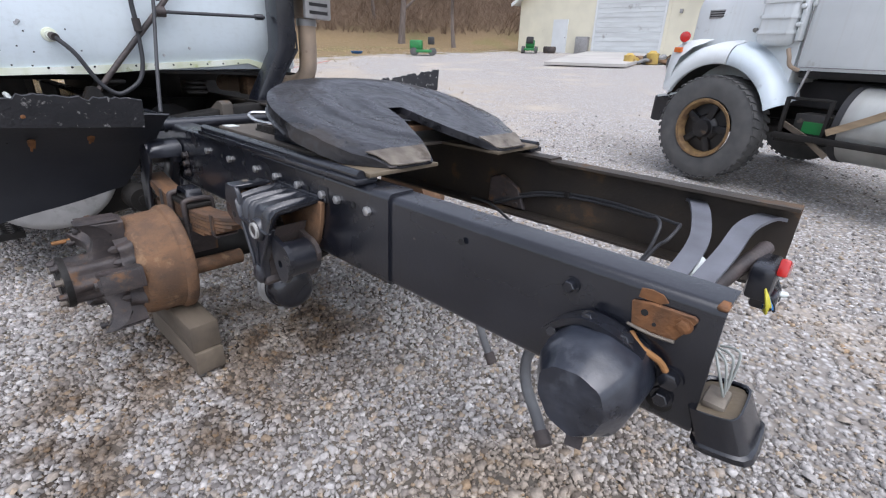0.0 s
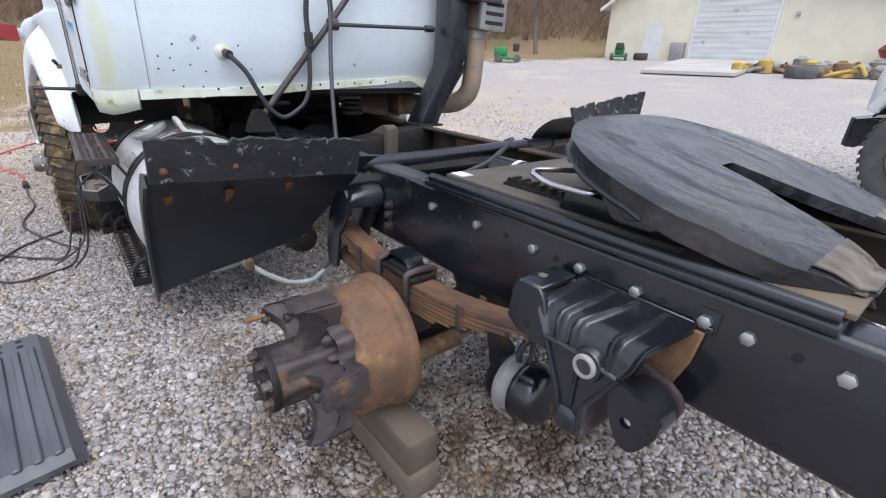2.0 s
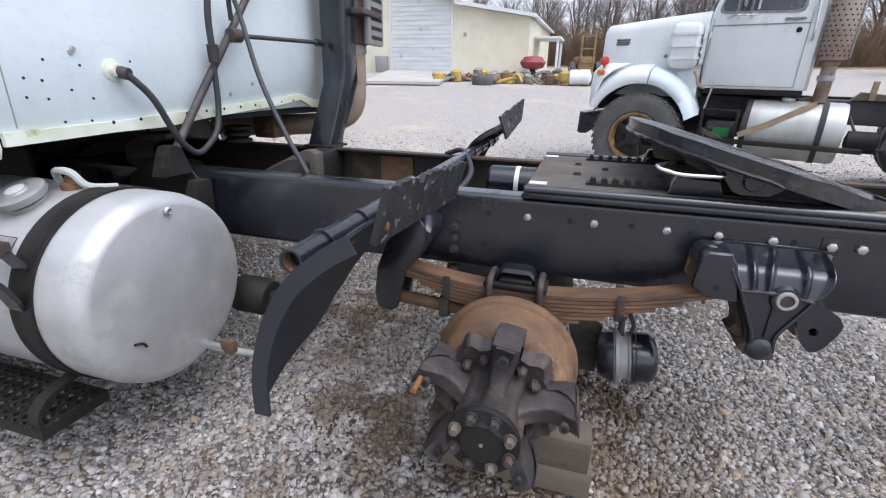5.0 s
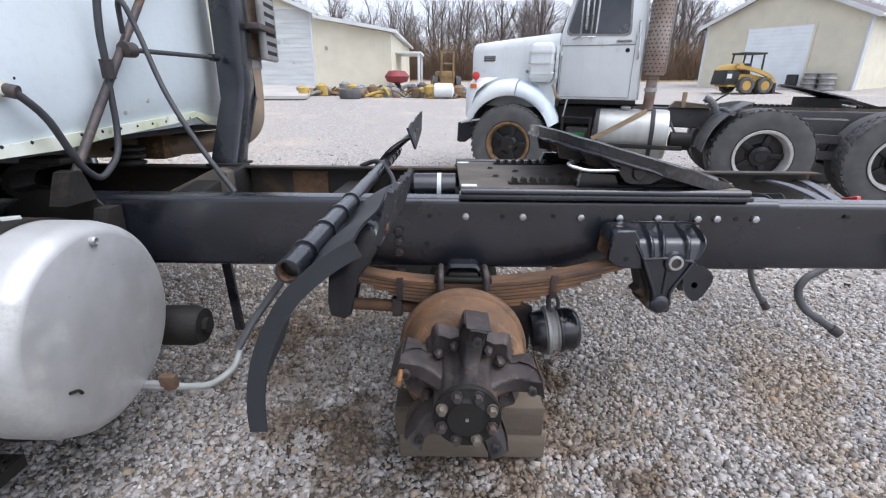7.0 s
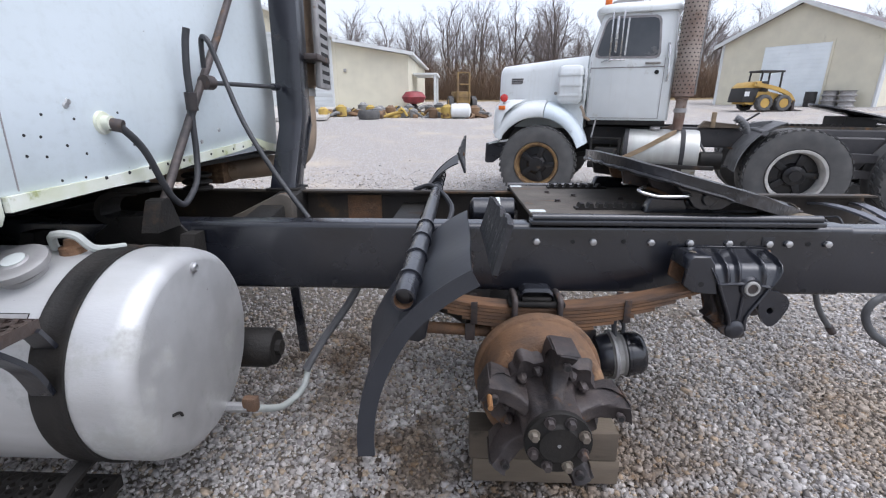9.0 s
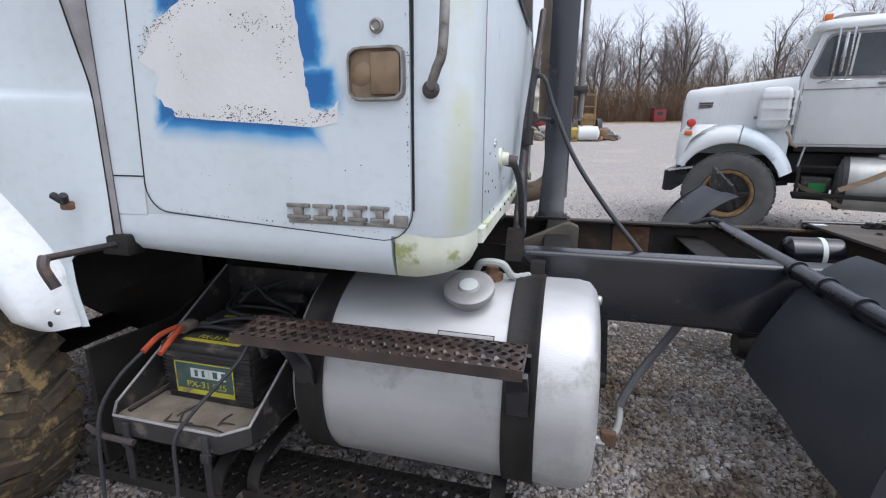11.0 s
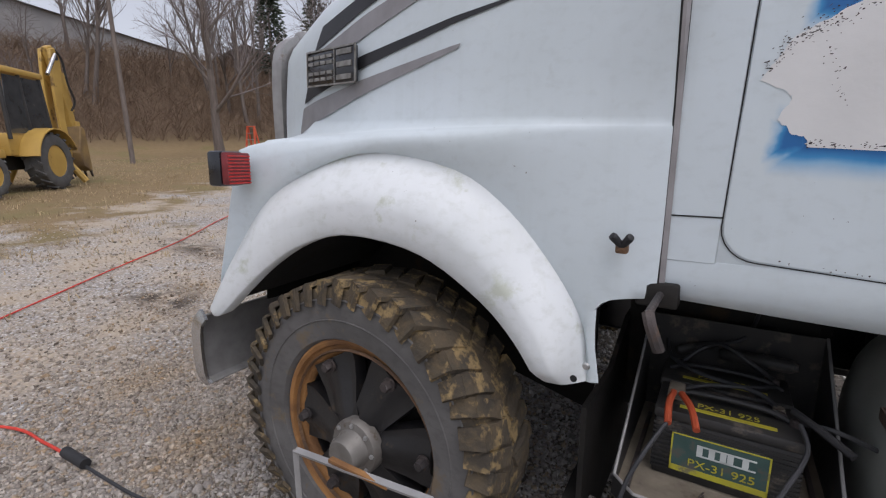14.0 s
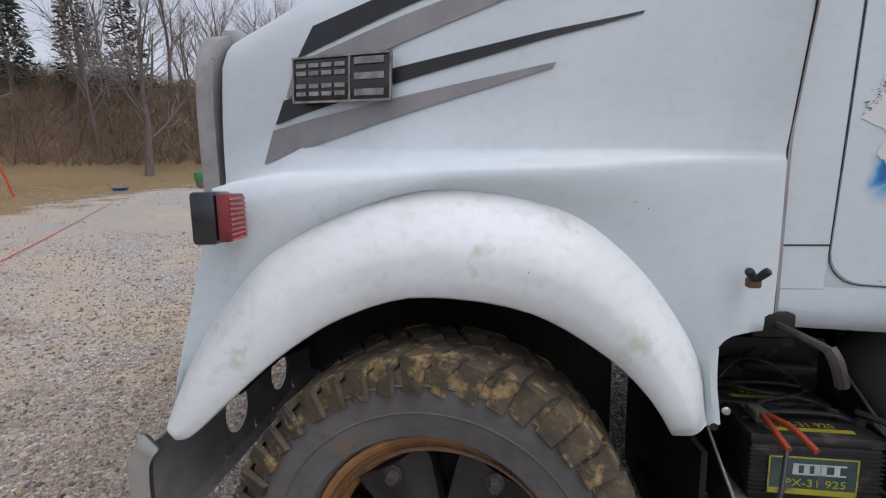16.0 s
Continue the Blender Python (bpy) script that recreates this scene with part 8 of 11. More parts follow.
    tangle = ([(-2.40, -0.95, 0.635), (-2.33, -0.9, 0.65), (-2.22, -0.86, 0.655), (-2.16, -0.78, 0.64)],
              [(-2.16, -0.95, 0.635), (-2.2, -0.88, 0.65), (-2.36, -0.84, 0.66), (-2.44, -0.72, 0.66), (-2.46, -0.58, 0.72)],
              [(-2.40, -0.75, 0.645), (-2.34, -0.72, 0.70), (-2.24, -0.66, 0.73), (-2.2, -0.55, 0.80)],
              [(-2.13, -0.98, 0.64), (-2.07, -1.02, 0.66), (-1.99, -1.0, 0.63), (-1.93, -0.98, 0.60)],
              [(-2.16, -0.75, 0.645), (-2.22, -0.8, 0.70), (-2.30, -0.76, 0.73), (-2.38, -0.66, 0.68), (-2.40, -0.56, 0.70)])
    for p, d, r, l in (((-2.36, -0.62, 0.70), (1, 0.2, -0.1), 0.035, 0.22), ((-2.30, -0.70, 0.68), (1, -0.3, 0.1), 0.02, 0.2), ((-2.18, -0.60, 0.72), (0.3, 1, 0.2), 0.028, 0.12), ((-2.42, -0.70, 0.665), (0.9, 0.5, 0.2), 0.016, 0.2)):
        d = Vector(d).normalized()
        solid("wrapped_cable", revolve(B(), p, d, [(0, r * 0.7), (0.01, r), (l * 0.45, r * 0.94), (l * 0.55, r * 1.12), (l * 0.9, r), (l, r * 0.6)], 12), BATTERY_BLACK, "greasy black wrapped cable behind the batteries", "cable", "battery cables")
    for pts in tangle:
        cb = thing("battery_cable", "oily black battery cable under the cab", "cable", "battery cables")
        part("cable", sweep(B(), pts, 0.0062, 8), HOSE_BLACK, cb)
        part("cable_lug", revolve(B(), pts[0], (0, 0, 1), [(-0.012, 0.014), (0.004, 0.014), (0.008, 0.009)], 10), RUST_DARK, cb)


build_tank()
build_battery_box()


# ---------- back-of-cab stack, struts and air lines ----------
def build_stack():
    ex = thing("exhaust_stack", "heat-stained exhaust elbow and muffler on a black mounting post", "exhaust")
    bm = B()
    rings = []
    for x, y, z, h in ((-1.305, 0.345, 0.853, 0.068), (-1.305, 0.365, 0.90, 0.066), (-1.298, 0.515, 1.175, 0.062), (-1.296, 0.525, 1.25, 0.069), (-1.288, 0.525, 2.3, 0.074)):
        rings.append([(x - h, y, z), (x + h, y, z), (x + h, y + 0.13, z), (x - h, y + 0.13, z)])
    loft(bm, rings)
    part("post", bevel_all(bm, 0.006, 2), BLACK, ex)
    part("post_foot", box(B(), -1.39, -1.22, 0.33, 0.50, 0.8505, 0.8625, 0.003), BLACK_DUSTY, ex)
    part("post_gusset", prism(B(), [(0.50, 0.95), (0.655, 1.2), (0.655, 1.3), (0.66, 1.3), (0.665, 1.18)], "yz", -1.238, -1.228), BLACK, ex)
    bm = B()
    sweep(bm, [(-2.1, 0.5, 0.925), (-1.75, 0.6, 0.93), (-1.52, 0.68, 0.945), (-1.39, 0.745, 0.97), (-1.32, 0.78, 1.04), (-1.30, 0.785, 1.17), (-1.30, 0.785, 1.36)], 0.06, 20)
    part("elbow", bm, TAN_PIPE, ex, "heat-stained tan exhaust elbow")
    part("pipe_clamp", bevel_all(box(B(), -1.83, -1.69, 0.50, 0.67, 0.862, 0.992), 0.012), RUST, ex, "rusty pipe clamp block")
    part("strap_band", box(B(), -1.335, -1.15, 0.60, 0.84, 1.52, 1.55, 0.004), RUST_DARK, ex)
    part("flange", revolve(B(), (-1.30, 0.785, 1.34), (0, 0, 1), [(0, 0.068), (0.04, 0.068), (0.045, 0.06)], 24), STEEL_GREY, ex)
    part("muffler", revolve(B(), (-1.33, 0.82, 1.37), (0, 0, 1), [(0, 0.07), (0.03, 0.095), (0.95, 0.095), (0.98, 0.06), (1.3, 0.06)], 30), TAN_PIPE, ex)
    sh = part("heat_shield", box(B(), -1.20, -1.165, 0.70, 0.90, 1.38, 2.2, 0.012), STEEL_GREY, ex, "slotted grey heat shield")
    for k in range(16):
        part("slot", box(B(), -1.1655, -1.1635, 0.73, 0.87, 1.41 + 0.048 * k, 1.43 + 0.048 * k), SEAM, sh)


def build_airlines():
    pole = thing("hose_pole", "dark red-brown steel hose support pole behind the cab", "pole")
    bm = B()
    sweep(bm, [(-1.40, -0.52, 0.87), (-1.405, -0.325, 1.1), (-1.41, -0.12, 1.335), (-1.40, 0.045, 1.545), (-1.39, 0.27, 1.85)], 0.015, 10, n=2)
    part("upright", bm, RUST_DARK, pole)
    part("cross_bar", cyl(B(), (-1.40, -0.10, 1.345), (-1.335, 0.50, 1.37), 0.0095, seg=12), HOSE_BLACK, pole)
    part("collar", revolve(B(), (-1.395, -0.125, 1.343), (0.1, 1, 0.05), [(0, 0.02), (0.0, 0.028), (0.05, 0.028), (0.05, 0.02)], 14), RUST_DARK, pole)
    part("bar_socket", revolve(B(), (-1.342, 0.44, 1.367), (0.1, 1, 0.05), [(0, 0.018), (0.05, 0.018)], 12), BLACK, pole)
    part("foot", prism(B(), [(-0.57, 0.84), (-0.44, 0.84), (-0.45, 0.87), (-0.475, 0.93), (-0.495, 0.945), (-0.525, 0.94), (-0.545, 0.90)], "yz", -1.428, -1.372), BLACK_DUSTY, pole)
    def hose(pts, r, label, mt=HOSE_BLACK, fit=True):
        h = thing("air_line", label, "hose", "air lines behind the cab")
        part("hose", sweep(B(), pts, r, 10), mt, h)
        if fit:
            a, b = Vector(pts[0]), Vector(pts[1])
            d = (b - a).normalized()
            part("fitting", cyl(B(), a - d * 0.015, a + d * 0.05, r * 1.7, seg=12), RUST_DARK, h)
        return h
    hose([(-1.445, -0.62, 1.19), (-1.41, -0.61, 1.182), (-1.39, -0.545, 1.11), (-1.385, -0.49, 1.005), (-1.385, -0.445, 0.94), (-1.385, -0.385, 0.905), (-1.39, -0.315, 0.935), (-1.395, -0.262, 0.985), (-1.40, -0.234, 1.075), (-1.40, -0.23, 1.2), (-1.395, -0.232, 1.27)], 0.0115, "black air hose looping down from the cab socket")
    hose([(-1.395, -0.228, 1.25), (-1.39, -0.239, 1.37), (-1.385, -0.232, 1.47), (-1.375, -0.23, 1.52)], 0.0125, "thick black hose sleeve hanging beside the pole")
    hose([(-1.40, -0.10, 1.40), (-1.385, -0.12, 1.50), (-1.345, -0.15, 1.49), (-1.309, -0.153, 1.396), (-1.216, -0.205, 1.193), (-1.09, -0.265, 1.01), (-0.951, -0.323, 0.844)], 0.0095, "black air hose falling to the frame rail", fit=False)
    fl = thing("socket", "mouldy round cable socket on the cab back", "socket")
    part("flange", revolve(B(), (CAB_B, -0.62, 1.19), (1, 0, 0), [(0, 0.035), (0.008, 0.032), (0.01, 0.022), (0.03, 0.02)], 18), GREEN_WHITE, fl)


def build_under_cab():
    """Dark drivetrain masses under the cab."""
    tr = thing("transmission", "oily dark gearbox between the rails under the cab", "gearbox")
    part("case", revolve(B(), (-2.45, 0, 0.62), (1, 0, 0), [(0, 0.26), (0.12, 0.25), (0.14, 0.19), (0.6, 0.18), (0.62, 0.10), (0.8, 0.08)], 24), BLACK_DUSTY, tr)
    part("drive_shaft", cyl(B(), (-1.65, 0, 0.62), (-0.4, 0, 0.47), 0.045, seg=18), RUST_DARK, tr)
    bm = B()
    sweep(bm, [(-1.60, -0.40, 0.845), (-1.66, -0.40, 0.865), (-1.655, -0.40, 0.915), (-1.61, -0.39, 0.945), (-1.53, -0.38, 0.955)], 0.05, flat=0.012, side=(0, 1, 0), n=3)
    mt = solid("cab_mount", bm, BLACK_DUSTY, "dark arched cab mount on the frame rail", "bracket")
    part("mount_pad", box(B(), -1.60, -1.46, -0.45, -0.32, 0.955, 0.975, 0.006), BLACK_DUSTY, mt)
    for k, y in enumerate((0.02, 0.02, 0.02)):
        part("mount_disc", revolve(B(), (-1.62, 0.12, 0.88 + 0.03 * k), (0, 0, 1), [(0, 0.05), (0.008, 0.065), (0.018, 0.065), (0.026, 0.05)], 20), BLACK_DUSTY, mt)
    part("frame_bracket", bevel_all(prism(B(), [(-1.70, 0.66), (-1.34, 0.66), (-1.34, 0.80), (-1.40, 0.87), (-1.60, 0.87), (-1.70, 0.80)], "xz", -0.44, -0.432), 0.003, 1), BLACK_DUSTY, mt)
    for x, z in ((-1.42, 0.70), (-1.42, 0.76), (-1.55, 0.72)):
        hexbolt("frame_bolt", (x, -0.44, z), (0, -1, 0), 0.012, 0.012, BLACK_DUSTY, mt)


build_stack()
build_airlines()
build_under_cab()

# ---------- second white truck standing across the yard ----------
def at_ground(x, y, rz=0, s=1.0, dz=0.0):
    return pose(x, y, rise(x, y) + dz, 0, 0, rz) @ Matrix.Scale(s, 4)


def plain_wheel(parent, x, y, z, r, width, s, rim_mat, name="wheel", ring=0.36, dish=0.05):
    """Road wheel; s is the side its outer face looks to."""
    c = (x, y - s * width / 2, z)
    w = part(name, tyre_bm(c, r, width, 0.29 * r / 0.52, s, lug_h=0.006), TYRE, parent, "weathered black tyre")
    k = r / 0.52
    bm = B()
    for a in range(40):
        m = Matrix.Translation(c) @ Matrix.Rotation(2 * math.pi * a / 40, 4, "Y")
        for row in (-1, 1):
            loft(bm, [[m @ Vector(((-0.022 + 0.03 * row * q), row * width * (0.12 + 0.34 * q), r - 0.009 + 0.012 * e)) for e in (0, 1)] + [m @ Vector(((0.022 + 0.03 * row * q), row * width * (0.12 + 0.34 * q), r - 0.009 + 0.012 * e)) for e in (1, 0)] for q in (0, 1)])
    part("tread", bm, TYRE, w)
    part("rim", revolve(B(), (x, y, z), (0, -s, 0), [(0.004, 0.30 * k), (-0.004, 0.295 * k), (0.0, 0.27 * k), (0.02, 0.262 * k), (dish, 0.25 * k), (dish + 0.05, 0.245 * k)], 40, False), rim_mat, w)
    part("disc", revolve(B(), (x, y - s * (dish + 0.045), z), (0, s, 0), [(0, 0.247 * k), (0.01, 0.14 * k), (0.03, 0.13 * k), (0.05, 0.09 * k), (0.1, 0.085 * k), (0.105, 0.05 * k), (0.105, 0.005)], 32), HUB_BLACK, w)
    for a in range(5):
        m = Matrix.Translation((x, y - s * (dish + 0.02), z)) @ Matrix.Rotation(2 * math.pi * a / 5 + 0.3, 4, "Y")
        bm = box(B(), -0.035 * k, 0.035 * k, -0.02, 0.02, 0.08 * k, 0.245 * k, 0.008, m=m)
        part("spoke", bm, HUB_BLACK, w)
    return w


RIM_YELLOW = mat("rust_yellow_rim", (0.24, 0.15, 0.06), (0.13, 0.075, 0.035), 14, 0.6, 0.8, bump=0.1, dirt=(0.05, 0.04, 0.035), dscale=9, damount=0.4)
RIM_WHITE = mat("dirty_white_rim", (0.5, 0.49, 0.46), (0.36, 0.35, 0.33), 9, 0.55, 0.7, bump=0.08)
STACK_RUST = mat("rust_stained_heat_shield", (0.33, 0.28, 0.24), (0.17, 0.11, 0.085), 3, 0.5, 0.7, metal=0.35, bump=0.1, dirt=(0.12, 0.07, 0.045), dscale=5, damount=0.45)


FENDER_PATCH = mat("chipped_pale_blue_white_fender", (0.63, 0.7, 0.74), (0.56, 0.63, 0.67), 5, 0.35, 0.5, bump=0.03, dirt=(0.42, 0.47, 0.5), dscale=9, damount=0.34, chips=(0.16, 0.17, 0.19), runs=(0.5, 0.5, 0.44))
TANK_FAR = mat("tarnished_tank_aluminium", (0.42, 0.43, 0.41), (0.33, 0.33, 0.31), 3, 0.34, 0.52, metal=0.5, bump=0.04, dirt=(0.3, 0.26, 0.17), dscale=3.5, damount=0.38, runs=(0.3, 0.28, 0.2), stretch=(2, 0.5, 0.5))


def build_far_truck():
    M = pose(0.934, 4.896, 0.035, 0, 0, -19.5) @ Matrix.Scale(0.94, 4)
    t = thing("parked_truck", "white conventional tractor truck with a bare frame parked across the yard", "truck", m=M)
    # bonnet: upright nose, rounded shoulders, low crown
    rings = []
    for x, hw, zt in ((-0.655, 0.62, 1.70), (-0.645, 0.665, 1.755), (-0.615, 0.69, 1.785), (-0.3, 0.73, 1.815), (0.1, 0.79, 1.85), (0.54, 0.85, 1.885)):
        rings.append([(x, -hw, 0.98), (x, -hw, 1.40), (x, -hw + 0.01, zt - 0.12), (x, -hw + 0.03, zt - 0.06), (x, -hw + 0.075, zt - 0.018), (x, -hw + 0.15, zt), (x, 0, zt + 0.03), (x, hw - 0.15, zt), (x, hw - 0.075, zt - 0.018), (x, hw - 0.03, zt - 0.06), (x, hw - 0.01, zt - 0.12), (x, hw, 1.40), (x, hw, 0.98)])
    part("bonnet", loft_bm(rings), WHITE_FAR, t, angle=50)
    part("grille", box(B(), -0.675, -0.65, -0.58, 0.58, 0.72, 1.66, 0.02), STEEL_GREY, t)
    badge = part("bonnet_badge", box(B(), -0.475, -0.30, -0.722, -0.705, 1.545, 1.625, 0.004), STEEL_GREY, t, "small grey maker's plate")
    for k in range(3):
        part("badge_bar", box(B(), -0.465, -0.31, -0.7245, -0.7215, 1.558 + 0.022 * k, 1.568 + 0.022 * k), SEAM, badge)
    part("bonnet_ornament", sweep(B(), [(-0.56, -0.02, 1.815), (-0.5, -0.02, 1.835), (-0.38, -0.02, 1.838)], 0.014, 8), WHITE_FAR, t)
    for s in (-1, 1):
        # air intake canister on the bonnet side with its clamp bands
        rings = []
        for z, e in ((1.29, 0.05), (1.31, 0.02), (1.35, 0.0), (1.70, 0.0), (1.745, 0.02), (1.765, 0.06)):
            rings.append([(x, s * y, z) for x, y in ((0.19 + e, 0.83), (0.19 + e, 0.93 - e), (0.22 + e, 0.965 - e), (0.47 - e, 0.98 - e), (0.50 - e, 0.95 - e), (0.50 - e, 0.83))])
        can = part("air_intake", bevel_all(loft_bm(rings), 0.012, 2, 40), WHITE_FAR, t)
        for z in (1.40, 1.525, 1.65):
            bm = B()
            sweep(bm, [(0.185, s * 0.84, z), (0.185, s * 0.935, z), (0.22, s * 0.972, z), (0.47, s * 0.987, z), (0.507, s * 0.955, z), (0.507, s * 0.84, z)], 0.014, flat=0.006, side=(0, 0, 1), n=1)
            part("intake_band", bm, WHITE_FAR, can)
        part("intake_bracket", box(B(), 0.515, 0.55, s * 0.87 - 0.05, s * 0.87 + 0.05, 1.33, 1.72, 0.008), WHITE_FAR, can)
        for z in (1.46, 1.60):
            part("clamp_bolt", revolve(B(), (0.53, s * 0.93, z), (0, s, 0), [(0, 0.02), (0.03, 0.018), (0.032, 0.006)], 8), WHITE_FAR, can)
        part("drain_elbow", revolve(B(), (0.17, s * 0.92, 1.42), (0, s, 0), [(-0.03, 0.015), (0.01, 0.022), (0.03, 0.02), (0.032, 0.005)], 10), BRUSHED_HANDLE, can)
        # fender in two pieces with a seam just behind the axle
        for nm, mt, w0, w1 in (("fender", WHITE_FAR, 151, 83), ("fender_patch", FENDER_PATCH, 82, 21)):
            rows = []
            for i in range(15):
                w = radians(w0 + (w1 - w0) * i / 14)
                c, q = math.cos(w), math.sin(w)
                xi, zi = -0.03 + 0.57 * c, 0.52 + 0.60 * q
                flat = min(1.0, max(0.0, (math.degrees(w) - 96) / 40))
                xo, zo = -0.03 + (0.70 + 0.02 * flat) * c, 0.52 + (0.79 + 0.05 * flat) * q
                rows.append([(xi, s * 1.0, zi + 0.012), (xi, s * 1.055, zi), (xi + (xo - xi) * 0.06, s * 1.068, zi + (zo - zi) * 0.06), (xi + (xo - xi) * 0.45, s * 1.062, zi + (zo - zi) * 0.45), (xi + (xo - xi) * 0.72, s * 1.035, zi + (zo - zi) * 0.72), (xi + (xo - xi) * 0.92, s * 0.985, zi + (zo - zi) * 0.93), (xo, s * 0.92, zo), (xo * 0.97, s * 0.80, zo + 0.025), (xo * 0.95, s * 0.66, zo + 0.035)])
            bm = B()
            loft(bm, rows, closed=False, caps=False)
            bmesh.ops.solidify(bm, geom=bm.faces[:], thickness=0.008)
            part(nm, bm, mt, t, "chipped pale rear half of the fender" if mt is FENDER_PATCH else "", angle=60)
        bm = B()
        loft(bm, [[(-0.03 + 0.575 * math.cos(radians(w)), s * 1.04, 0.53 + 0.60 * math.sin(radians(w))) for w in range(155, 19, -8)], [(-0.03 + 0.575 * math.cos(radians(w)), s * 0.5, 0.53 + 0.60 * math.sin(radians(w))) for w in range(155, 19, -8)]], closed=False, caps=False)
        part("inner_arch", bm, BLACK_DUSTY, t)
        # squared front of the fender with its lamps
        bm = B()
        loft(bm, [[(-0.50, s * 1.06, 0.83), (-0.60, s * 1.055, 0.84), (-0.625, s * 0.98, 0.85), (-0.63, s * 0.62, 0.86)], [(-0.53, s * 1.062, 1.02), (-0.615, s * 1.04, 1.05), (-0.64, s * 0.98, 1.06), (-0.645, s * 0.62, 1.06)], [(-0.47, s * 1.06, 1.17), (-0.60, s * 1.02, 1.22), (-0.63, s * 0.96, 1.24), (-0.635, s * 0.62, 1.26)], [(-0.36, s * 1.03, 1.27), (-0.50, s * 0.99, 1.30), (-0.56, s * 0.93, 1.32), (-0.56, s * 0.62, 1.33)], [(-0.22, s * 0.92, 1.345), (-0.35, s * 0.9, 1.345), (-0.42, s * 0.86, 1.345), (-0.42, s * 0.62, 1.35)]], closed=False, caps=False)
        bmesh.ops.solidify(bm, geom=bm.faces[:], thickness=0.006)
        part("fender_nose", bm, WHITE_FAR, t, angle=70)
        lamp = part("turn_lamp", revolve(B(), (-0.50, s * 1.0, 1.365), (0.55, s * 0.83, 0), [(-0.028, 0.02), (-0.022, 0.05), (0.012, 0.052), (0.022, 0.046), (0.026, 0.01)], 18), RED_LENS, t, "round red lamp on the fender")
        part("lamp_stalk", cyl(B(), (-0.50, s * 1.0, 1.29), (-0.50, s * 1.0, 1.33), 0.014, seg=8), STEEL_GREY, lamp)
        part("marker_lamp", box(B(), -0.56, -0.47, s * 1.045 - 0.012, s * 1.045 + 0.012, 1.215, 1.265, 0.006), AMBER, t)
        plain_wheel(t, 0, s * 1.13, 0.51, 0.505, 0.28, s, RIM_YELLOW, "front_wheel", dish=0.04)
        part("bumper_end", bevel_all(prism(B(), [(-0.72, 0.49), (-0.64, 0.49), (-0.44, 0.64), (-0.42, 0.76), (-0.64, 0.76), (-0.72, 0.74)], "xz", s * 0.97, s * 0.95), 0.004, 1), BLACK, t)
        part("bumper_cap", sweep(B(), [(-0.70, s * 0.97, 0.76), (-0.55, s * 0.97, 0.79), (-0.42, s * 0.97, 0.81)], 0.02, flat=0.012, side=(0, 1, 0), n=2), WHITE_FAR, t)
    part("bumper", bevel_all(prism(B(), [(-0.76, 0.50), (-0.70, 0.48), (-0.69, 0.76), (-0.75, 0.76)], "xz", -0.97, 0.97), 0.01, 2), BLACK, t)
    # cab: tapered upright box with a crowned roof
    rings = []
    for z, f, b, hw in ((1.09, 0.56, 1.55, 0.85), (1.14, 0.55, 1.55, 0.868), (1.72, 0.53, 1.55, 0.87), (1.82, 0.54, 1.55, 0.868), (2.30, 0.66, 1.52, 0.82), (2.38, 0.69, 1.51, 0.80)):
        rings.append([(f, -hw + 0.07, z), (f + 0.02, -hw + 0.02, z), (f + 0.07, -hw, z), (b - 0.10, -hw, z), (b - 0.03, -hw + 0.03, z), (b, -hw + 0.1, z), (b, hw - 0.1, z), (b - 0.03, hw - 0.03, z), (b - 0.10, hw, z), (f + 0.07, hw, z), (f + 0.02, hw - 0.02, z), (f, hw - 0.07, z)])
    part("cab", loft_bm(rings), WHITE_FAR, t, angle=40)
    rings = []
    for z, e in ((2.335, -0.02), (2.345, 0.015), (2.385, 0.02), (2.42, 0.0), (2.455, -0.05), (2.475, -0.13), (2.485, -0.26)):
        x0, x1, hw = 0.60 - e, 1.54 + e, 0.84 + e
        rings.append([(x0, -hw + 0.12, z), (x0 + 0.04, -hw + 0.04, z), (x0 + 0.12, -hw, z), (x1 - 0.12, -hw, z), (x1 - 0.04, -hw + 0.04, z), (x1, -hw + 0.12, z), (x1, hw - 0.12, z), (x1 - 0.04, hw - 0.04, z), (x1 - 0.12, hw, z), (x0 + 0.12, hw, z), (x0 + 0.04, hw - 0.04, z), (x0, hw - 0.12, z)])
    part("roof_cap", loft_bm(rings), WHITE_FAR, t, angle=50)

    def side_y(z):
        return 0.869 - max(0.0, z - 1.82) * 0.104

    for s in (-1, 1):
        def pane(nm, pts, off, material, label="", hub=None):
            outline = []
            for i, p in enumerate(pts):
                a, b = Vector(pts[i - 1]), Vector(pts[(i + 1) % len(pts)])
                q = Vector(p)
                r = 0.06
                d0, d1 = (a - q).normalized() * r, (b - q).normalized() * r
                outline += [q + d0, q + (d0 + d1) * 0.29, q + d1]
            front = [(v.x, s * (side_y(v.y) + off), v.y) for v in outline]
            back_ = [(v.x, s * (side_y(v.y) + off - 0.02), v.y) for v in outline]
            bm = B()
            loft(bm, [back_, front])
            return part(nm, bm, material, hub or t, label), outline
        frame_, outline = pane("window_frame", [(0.60, 1.835), (1.375, 1.815), (1.335, 2.30), (0.72, 2.31)], 0.006, GREY_RUBBER)
        pane("side_window", [(0.625, 1.86), (1.35, 1.84), (1.312, 2.275), (0.735, 2.285)], 0.009, GLASS_DARK, "dusty side window", frame_)
        part("window_divider", prism(B(), [(0.955, 1.86), (0.975, 1.86), (0.985, 2.28), (0.965, 2.28)], "xz", s * 0.862, s * 0.876), CHROME, frame_)
        bm = B()
